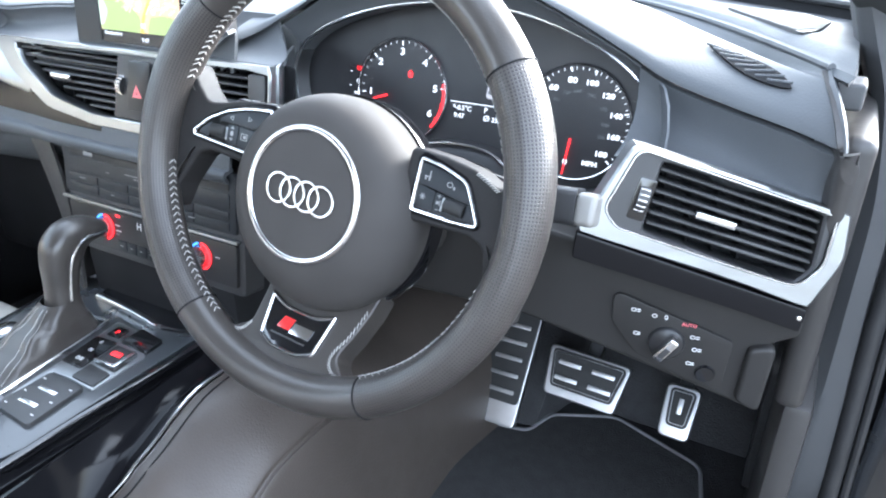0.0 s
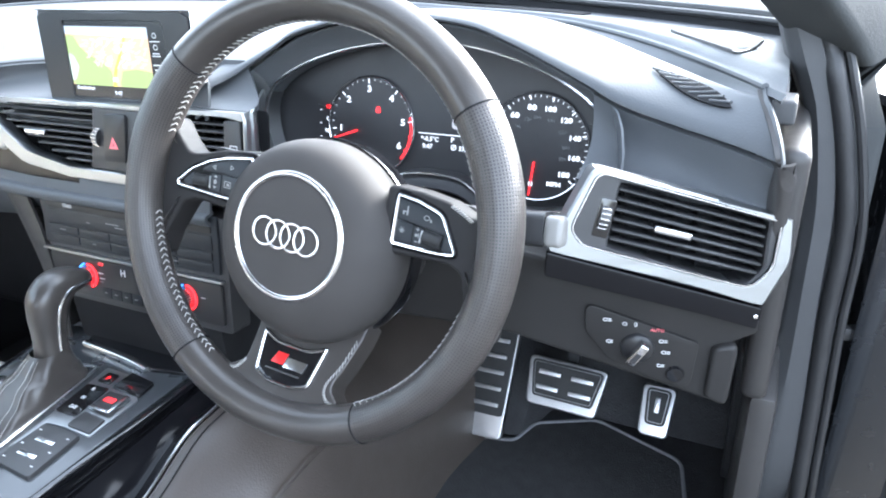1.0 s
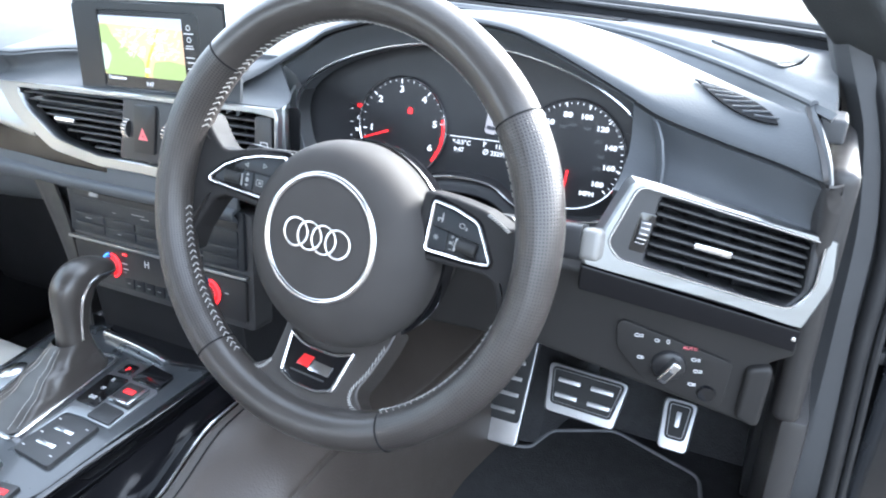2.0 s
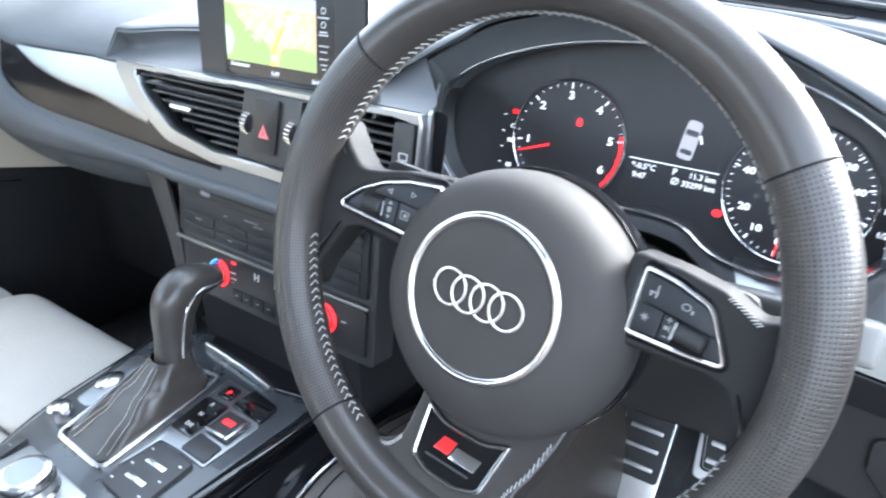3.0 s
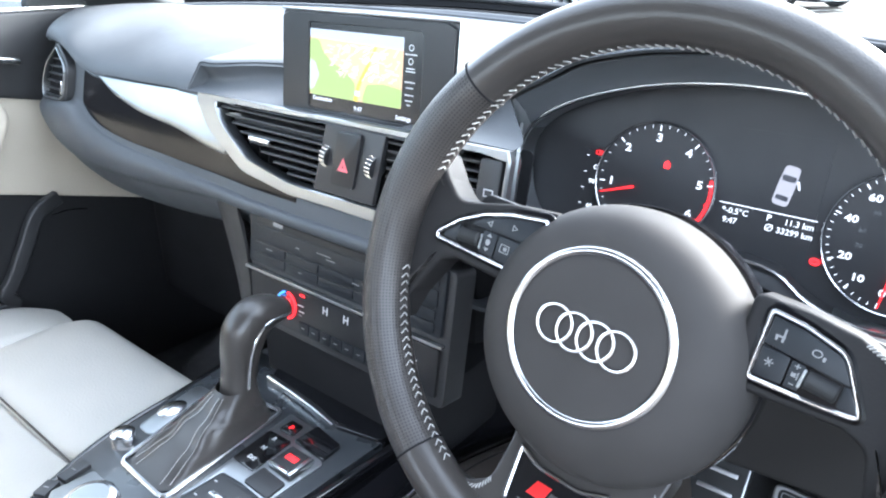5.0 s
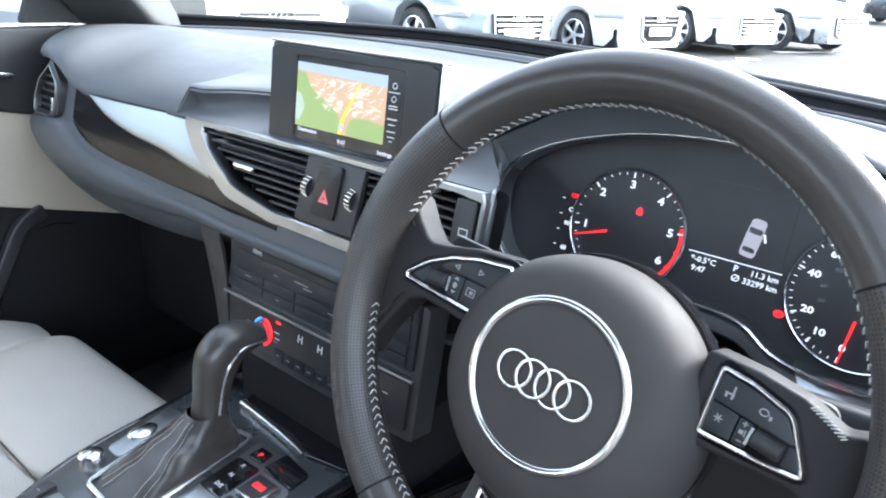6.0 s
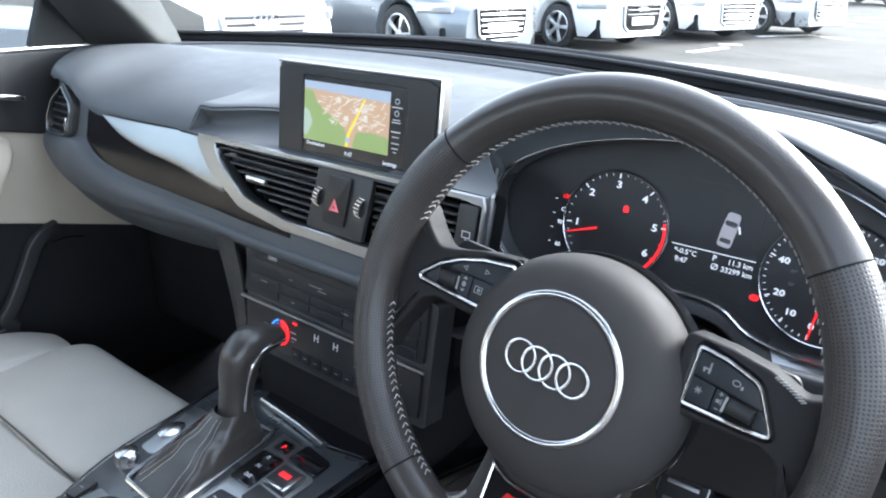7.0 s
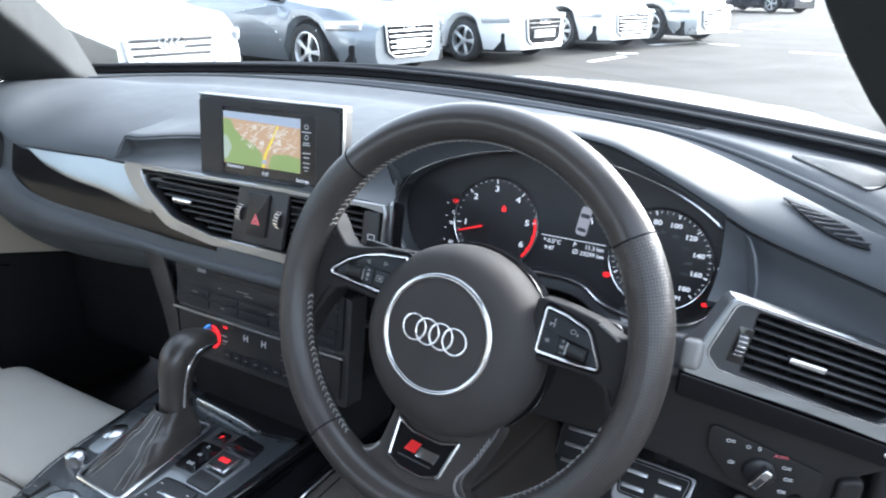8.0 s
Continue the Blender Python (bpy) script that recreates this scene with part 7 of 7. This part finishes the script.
gp_ = part("window_pane", grid(lambda u, v: (mix(-1.115, -1.02, v), mix(-0.92, 0.42 - 0.42 * v, u), mix(0.95, 1.38, v)), 10, 8), glass("tinted_side_glass", (0.58, 0.63, 0.62)), pdoor, "tinted side glass")
gp_.visible_shadow = False

# ---- open driver's door, swung out on its hinges ----
DD = pose(0.475, 0.425, 0.0, 0, 0, 62)
ddoor = thing("driver_door", DD, "open black driver's door with dark inner trim", "car door")
part("shell", box(-0.02, 0.10, -1.05, -0.01, 0.36, 0.95, 0.02, 3), BODY_BLACK, ddoor, "black painted door shell", m=DD)
part("inner_trim", box(-0.05, -0.015, -1.0, -0.05, 0.40, 0.95, 0.014, 3), DARK, ddoor, "dark door trim", m=DD)
part("armrest", box(-0.10, -0.04, -0.75, -0.25, 0.62, 0.68, 0.02, 4), DARK, ddoor, m=DD)
part("window_frame", sweep(smooth_path([(0.03, -0.02, 0.94), (0.01, -0.30, 1.22), (-0.02, -0.55, 1.36), (-0.02, -1.0, 1.38), (0.02, -1.04, 0.95)], 8), rounded([(-0.02, -0.015), (0.02, -0.015), (0.02, 0.015), (-0.02, 0.015)], 0.006, 3), up=(1, 0, 0)), BODY_BLACK, ddoor, m=DD)
for z in (0.47, 0.74):
    part("hinge", box(-0.035, 0.02, -0.01, 0.045, z - 0.022, z + 0.022, 0.006), BODY_BLACK, ddoor, "black painted hinge", m=DD)
part("check_strap", moved(box(-0.06, 0.10, -0.008, 0.008, 0.646, 0.662, 0.004), pose(0.500, 0.370, 0, 0, 0, 8)), DARK, ddoor, "steel check strap")
part("wiring_boot", sweep(smooth_path([(0.455, 0.43, 0.60), (0.490, 0.445, 0.585), (0.53, 0.43, 0.60)], 6), circle(0.016, 10), up=(0, 0, 1)), RUBBER, ddoor, "ribbed rubber wiring boot")
part("front_wing", thicken(grid(lambda u, v: (mix(0.47, 0.56, math.sin(v * math.pi * 0.5)), mix(0.46, 1.95, u), mix(0.92, 0.34, v)), 14, 10), 0.01), BODY_BLACK, label="black front wing of the car", category="front wing")

# ---- outside: car park and parked cars ----
ASPHALT = material("worn_asphalt", (0.066, 0.062, 0.056), 0.92, spec=0.15, grain=0.8, grain_size=0.02, vary=0.2, vary_size=1.2, rough_vary=0.08)
gm = bmesh.new()
bmesh.ops.create_grid(gm, x_segments=40, y_segments=40, size=400)
part("ground", gm, ASPHALT, label="pale grey asphalt of the car park", category="ground", kind="structure")
LINE = material("worn_white_road_paint", (0.72, 0.72, 0.70), 0.7, grain=0.5, grain_size=0.01, vary=0.12, vary_size=0.15)
ROW = Vector((0.38, 0.925, 0)).normalized()
HEAD = math.degrees(math.atan2(-0.38, 0.925))
for x, y, l, w, a in ((-3.25, 10.75, 1.1, 0.13, 80), (-3.25, 11.85, 0.36, 0.12, 30), (-3.0, 14.5, 1.5, 0.14, 62), (-2.35, 14.75, 1.0, 0.14, -22), (-2.85, 18.6, 1.2, 0.16, 60), (-0.5, 13.6, 0.75, 0.13, -8), (0.2, 13.4, 0.6, 0.13, -8),
                      (-2.2, 20.5, 1.3, 0.15, -22), (-1.6, 24.0, 2.2, 0.15, -22), (-2.6, 23.0, 1.6, 0.16, 62)):
    part("bay_marking", moved(box(-l / 2, l / 2, -w / 2, w / 2, 0.0, 0.005, 0.0), pose(x, y, 0.001, 0, 0, a)), LINE, label="worn white painted parking bay line", category="road marking", group="bay markings")

WHITE_P = material("white_car_paint", (0.72, 0.72, 0.71), 0.3, coat=1, vary=0.03, vary_size=0.6, rough_vary=0.04)
GREY_P = material("grey_metallic_paint", (0.16, 0.18, 0.20), 0.32, metal=0.4, coat=1, vary=0.06, vary_size=0.5, rough_vary=0.04)
SILVER_P = material("silver_metallic_paint", (0.42, 0.44, 0.45), 0.3, metal=0.5, coat=1, vary=0.05, vary_size=0.5, rough_vary=0.04)
BLACK_P = material("dark_blue_black_paint", (0.02, 0.023, 0.03), 0.25, coat=1, vary=0.08, vary_size=0.5, rough_vary=0.04)
CARGLASS = material("dark_car_glass", (0.02, 0.024, 0.025), 0.05, coat=0.3, vary=0.1)
LAMPG = material("headlamp_lens", (0.6, 0.62, 0.65), 0.12, metal=0.6, coat=1, vary=0.1, vary_size=0.08)
TYRE = material("tyre_rubber", (0.02, 0.02, 0.02), 0.8, grain=0.6, grain_size=0.01, vary=0.2, vary_size=0.05)
ALLOY = material("alloy_rim", (0.85, 0.86, 0.87), 0.36, metal=1.0, vary=0.05, vary_size=0.05, rough_vary=0.05)
PLATEW = material("number_plate", (0.75, 0.75, 0.72), 0.4, vary=0.04)


def road_wheel(t, m, r, spokes):
    """m: pose of the hub, z pointing outwards."""
    w = part("wheel", lathe([(r * 0.62, -0.10), (r * 0.97, -0.10), (r, -0.08), (r, 0.0), (r * 0.97, 0.03), (r * 0.80, 0.04), (r * 0.72, 0.025), (r * 0.70, -0.05)], 40), TYRE, t, "black tyre on an alloy rim", m=m)
    part("rim", lathe([(r * 0.72, -0.06), (r * 0.72, 0.024), (r * 0.69, 0.028), (r * 0.66, 0.0), (r * 0.64, -0.05)], 40), ALLOY, w, "silver alloy rim", m=m)
    part("brake_disc", lathe([(0, -0.06), (r * 0.5, -0.06), (r * 0.5, -0.07), (0, -0.07)], 24), DARK, w, m=m)
    for k in range(spokes):
        for d in (-5, 5):
            part("spoke", moved(box(r * 0.10, r * 0.70, -0.013, 0.013, -0.012, 0.016, 0.005, 1), pose(0, 0, 0, 0, 0, 360 * k / spokes + d)), ALLOY, w, m=m)
    part("hub_cap", lathe([(0, 0.022), (r * 0.16, 0.018), (r * 0.18, 0.0)], 20), ALLOY, w, m=m)


def parked_car(m, paint, label, length=4.75, width=1.84, height=1.44, hood=0.90, spokes=5, r=0.335, bars=True, mouth=DEEP):
    """Local x runs forward from the front axle, y to its left."""
    t = thing("parked_car", m, label, "car", "parked cars")
    hw, nose = width / 2, 0.86
    tail = nose - length
    axle = tail + 0.95
    def top(x):
        z = mix(hood - 0.24, hood - 0.02, step(nose, nose - 0.55, x)) + 0.07 * step(0.3, -0.6, x)
        return z - 0.10 * step(tail + 0.25, tail, x)
    def half(x):
        return hw * (0.62 + 0.38 * min(1, max(0, (nose - x) / 0.55)) ** 0.45) * (0.75 + 0.25 * min(1, max(0, (x - tail) / 0.4)) ** 0.5)
    loops = []
    for k in range(41):
        x = mix(nose, tail, k / 40)
        w, z = half(x), top(x)
        arch = max(0.0, 1 - ((x) / (r + 0.055)) ** 2) ** 0.5 * (r + 0.05) if abs(x) < r + 0.055 else 0.0
        arch2 = max(0.0, 1 - ((x - axle) / (r + 0.055)) ** 2) ** 0.5 * (r + 0.05) if abs(x - axle) < r + 0.055 else 0.0
        low = max(0.20, (r + max(arch, arch2)) if max(arch, arch2) > 0 else 0.20)
        low = min(low, z - 0.12)
        sec = [(w * 0.93, low), (w, low + (z - low) * 0.25), (w * 1.0, low + (z - low) * 0.62), (w * 0.965, z - 0.09), (w * 0.90, z - 0.025), (w * 0.75, z + 0.005), (w * 0.35, z + 0.028)]
        loops.append([(x, a, b) for a, b in sec] + [(x, -a, b) for a, b in reversed(sec)])
    part("body", loft(loops, True), paint, t, m=m, smooth=32)
    part("underbody", box(tail + 0.15, nose - 0.15, -hw + 0.12, hw - 0.12, 0.17, 0.45, 0.03), DEEP, t, m=m)
    # cabin
    cab = []
    for k, (x, z, w) in enumerate(((-0.50, 0.0, 0.86), (-1.10, 0.78, 0.70), (-1.55, 0.98, 0.66), (-2.10, 1.0, 0.65), (-2.75, 0.88, 0.66), (-3.45, 0.02, 0.82))):
        zz = mix(top(x) + 0.01, height, z)
        cab.append([(x, w * hw / 0.92 * q, zz - 0.03 * abs(q) ** 3) for q in np.linspace(-1, 1, 9)])
    base_l = [(x, hw * 0.90, top(x) - 0.02) for x in (-0.45, -1.0, -1.55, -2.10, -2.75, -3.5)]
    bm = bmesh.new()
    vs = [[bm.verts.new(p) for p in row] for row in cab]
    for a, b in zip(vs, vs[1:]):
        for i in range(8):
            bm.faces.new((a[i], a[i + 1], b[i + 1], b[i]))
    part("roof", thicken(bm, 0.02), paint, t, m=m)
    for s in (-1, 1):
        bm = bmesh.new()
        lo = [bm.verts.new((x, s * y * 0.985, z)) for x, y, z in base_l]
        hi = [bm.verts.new((row[0][0], s * abs(row[0][1]) * 1.01, row[0][2] - 0.025)) for row in cab]
        for i in range(5):
            bm.faces.new((lo[i], lo[i + 1], hi[i + 1], hi[i]))
        part("side_window", thicken(bm, 0.012), CARGLASS, t, "dark side glass", m=m)
        part("mirror", moved(box(-0.06, 0.08, -0.10, 0.10, -0.06, 0.06, 0.04, 3), pose(-0.85, s * (hw + 0.09), hood + 0.10)), paint, t, m=m)
        part("headlight", moved(box(-0.22, 0.22, -0.07, 0.07, -0.055, 0.055, 0.03, 3), pose(nose - 0.30, s * (half(nose - 0.28) - 0.035), hood - 0.24, 0, 0, -s * 33)), LAMPG, t, "clear headlight", m=m)
        for ax in (0.0, axle):
            road_wheel(t, m @ pose(ax, s * (hw - 0.035), r, -90 * s), r, spokes)
    G = m @ plane_pose((nose + 0.004, 0, 0.0), (0, 1, 0), (0, 0, 1))
    gz = hood - 0.36
    shape = rounded([(-0.44, gz + 0.16), (0.44, gz + 0.16), (0.40, gz - 0.18), (0.28, gz - 0.26), (-0.28, gz - 0.26), (-0.40, gz - 0.18)], 0.06, 5)
    part("grille", plate(shape, 0.02, 0.004), mouth, t, "black grille" if mouth is DEEP else "pale grille", m=G)
    part("grille_frame", ring(shape, 0.022, 0.034, 0.006), ALLOY, t, "chrome grille frame", m=G)
    for k in range(6 if bars else 3):
        part("grille_bar", sweep([Vector((x, gz + 0.115 - 0.062 * k, 0.024)) for x in (-0.385 + 0.012 * k, 0.385 - 0.012 * k)], circle(0.013, 8)), ALLOY if bars else DARK, t, "chrome grille bar" if bars else "dark grille bar", m=G)
    part("number_plate", plate(rect(0.50, 0.11, 0.006, 0, gz - 0.10), 0.02, 0.003), PLATEW, t, "plain white number plate", m=G @ pose(0, 0, 0.022))
    for k in range(4):
        loop = [Vector((0.042 * math.cos(a), 0.042 * math.sin(a), 0)) for a in np.linspace(0, 2 * math.pi, 20, endpoint=False)]
        part("emblem_ring", sweep(loop, circle(0.007, 5), True), CHROME, t, "chrome emblem ring", m=G @ pose((k - 1.5) * 0.055, gz + 0.09, 0.036))
    return t


# the row across the aisle: noses towards the aisle; wheels of the nearer flank set each car's place
def in_row(k, hw=0.885):
    p = Vector((-6.45, 7.2, 0)) + ROW * 2.55 * k
    q = p + ROW * hw
    return pose(q.x, q.y, 0, 0, 0, HEAD)


def by_wheel(x, y, hw, turn=-14.0):
    """A car's place from where its near front wheel stands."""
    a = radians(turn)
    return pose(x - math.sin(a) * (hw - 0.035), y + math.cos(a) * (hw - 0.035), 0, 0, 0, turn)


parked_car(by_wheel(-6.15, 3.25, 0.92), WHITE_P, "white parked saloon car in the row opposite", bars=False, mouth=PLATEW)
parked_car(by_wheel(-5.60, 6.32, 0.92, -11.0), GREY_P, "grey metallic parked saloon car with chrome grille")
parked_car(by_wheel(-5.04, 9.25, 0.87), WHITE_P, "white parked hatchback car with dark grille", 3.95, 1.74, 1.42, 0.88, 5, 0.31, False)
parked_car(in_row(2), WHITE_P, "white parked coupe car with multi-spoke wheels", 4.65, 1.82, 1.39, 0.87, 7)
parked_car(in_row(3), SILVER_P, "silver parked estate car farther along the row", 4.7, 1.82, 1.42, 0.90, 5)
parked_car(pose(-5.6, 29.5, 0, 0, 0, HEAD - 10), BLACK_P, "dark parked off-roader at the far end", 4.7, 1.9, 1.70, 1.08, 5, 0.37)
parked_car(pose(-2.9, 33.0, 0, 0, 0, HEAD - 10), BLACK_P, "dark parked off-roader at the far end", 4.7, 1.9, 1.70, 1.08, 5, 0.37)
parked_car(pose(-3.15, 0.7, 0, 0, 0, 90), BLACK_P, "dark parked saloon car in the next bay", 4.8, 1.86, 1.45, 0.92)
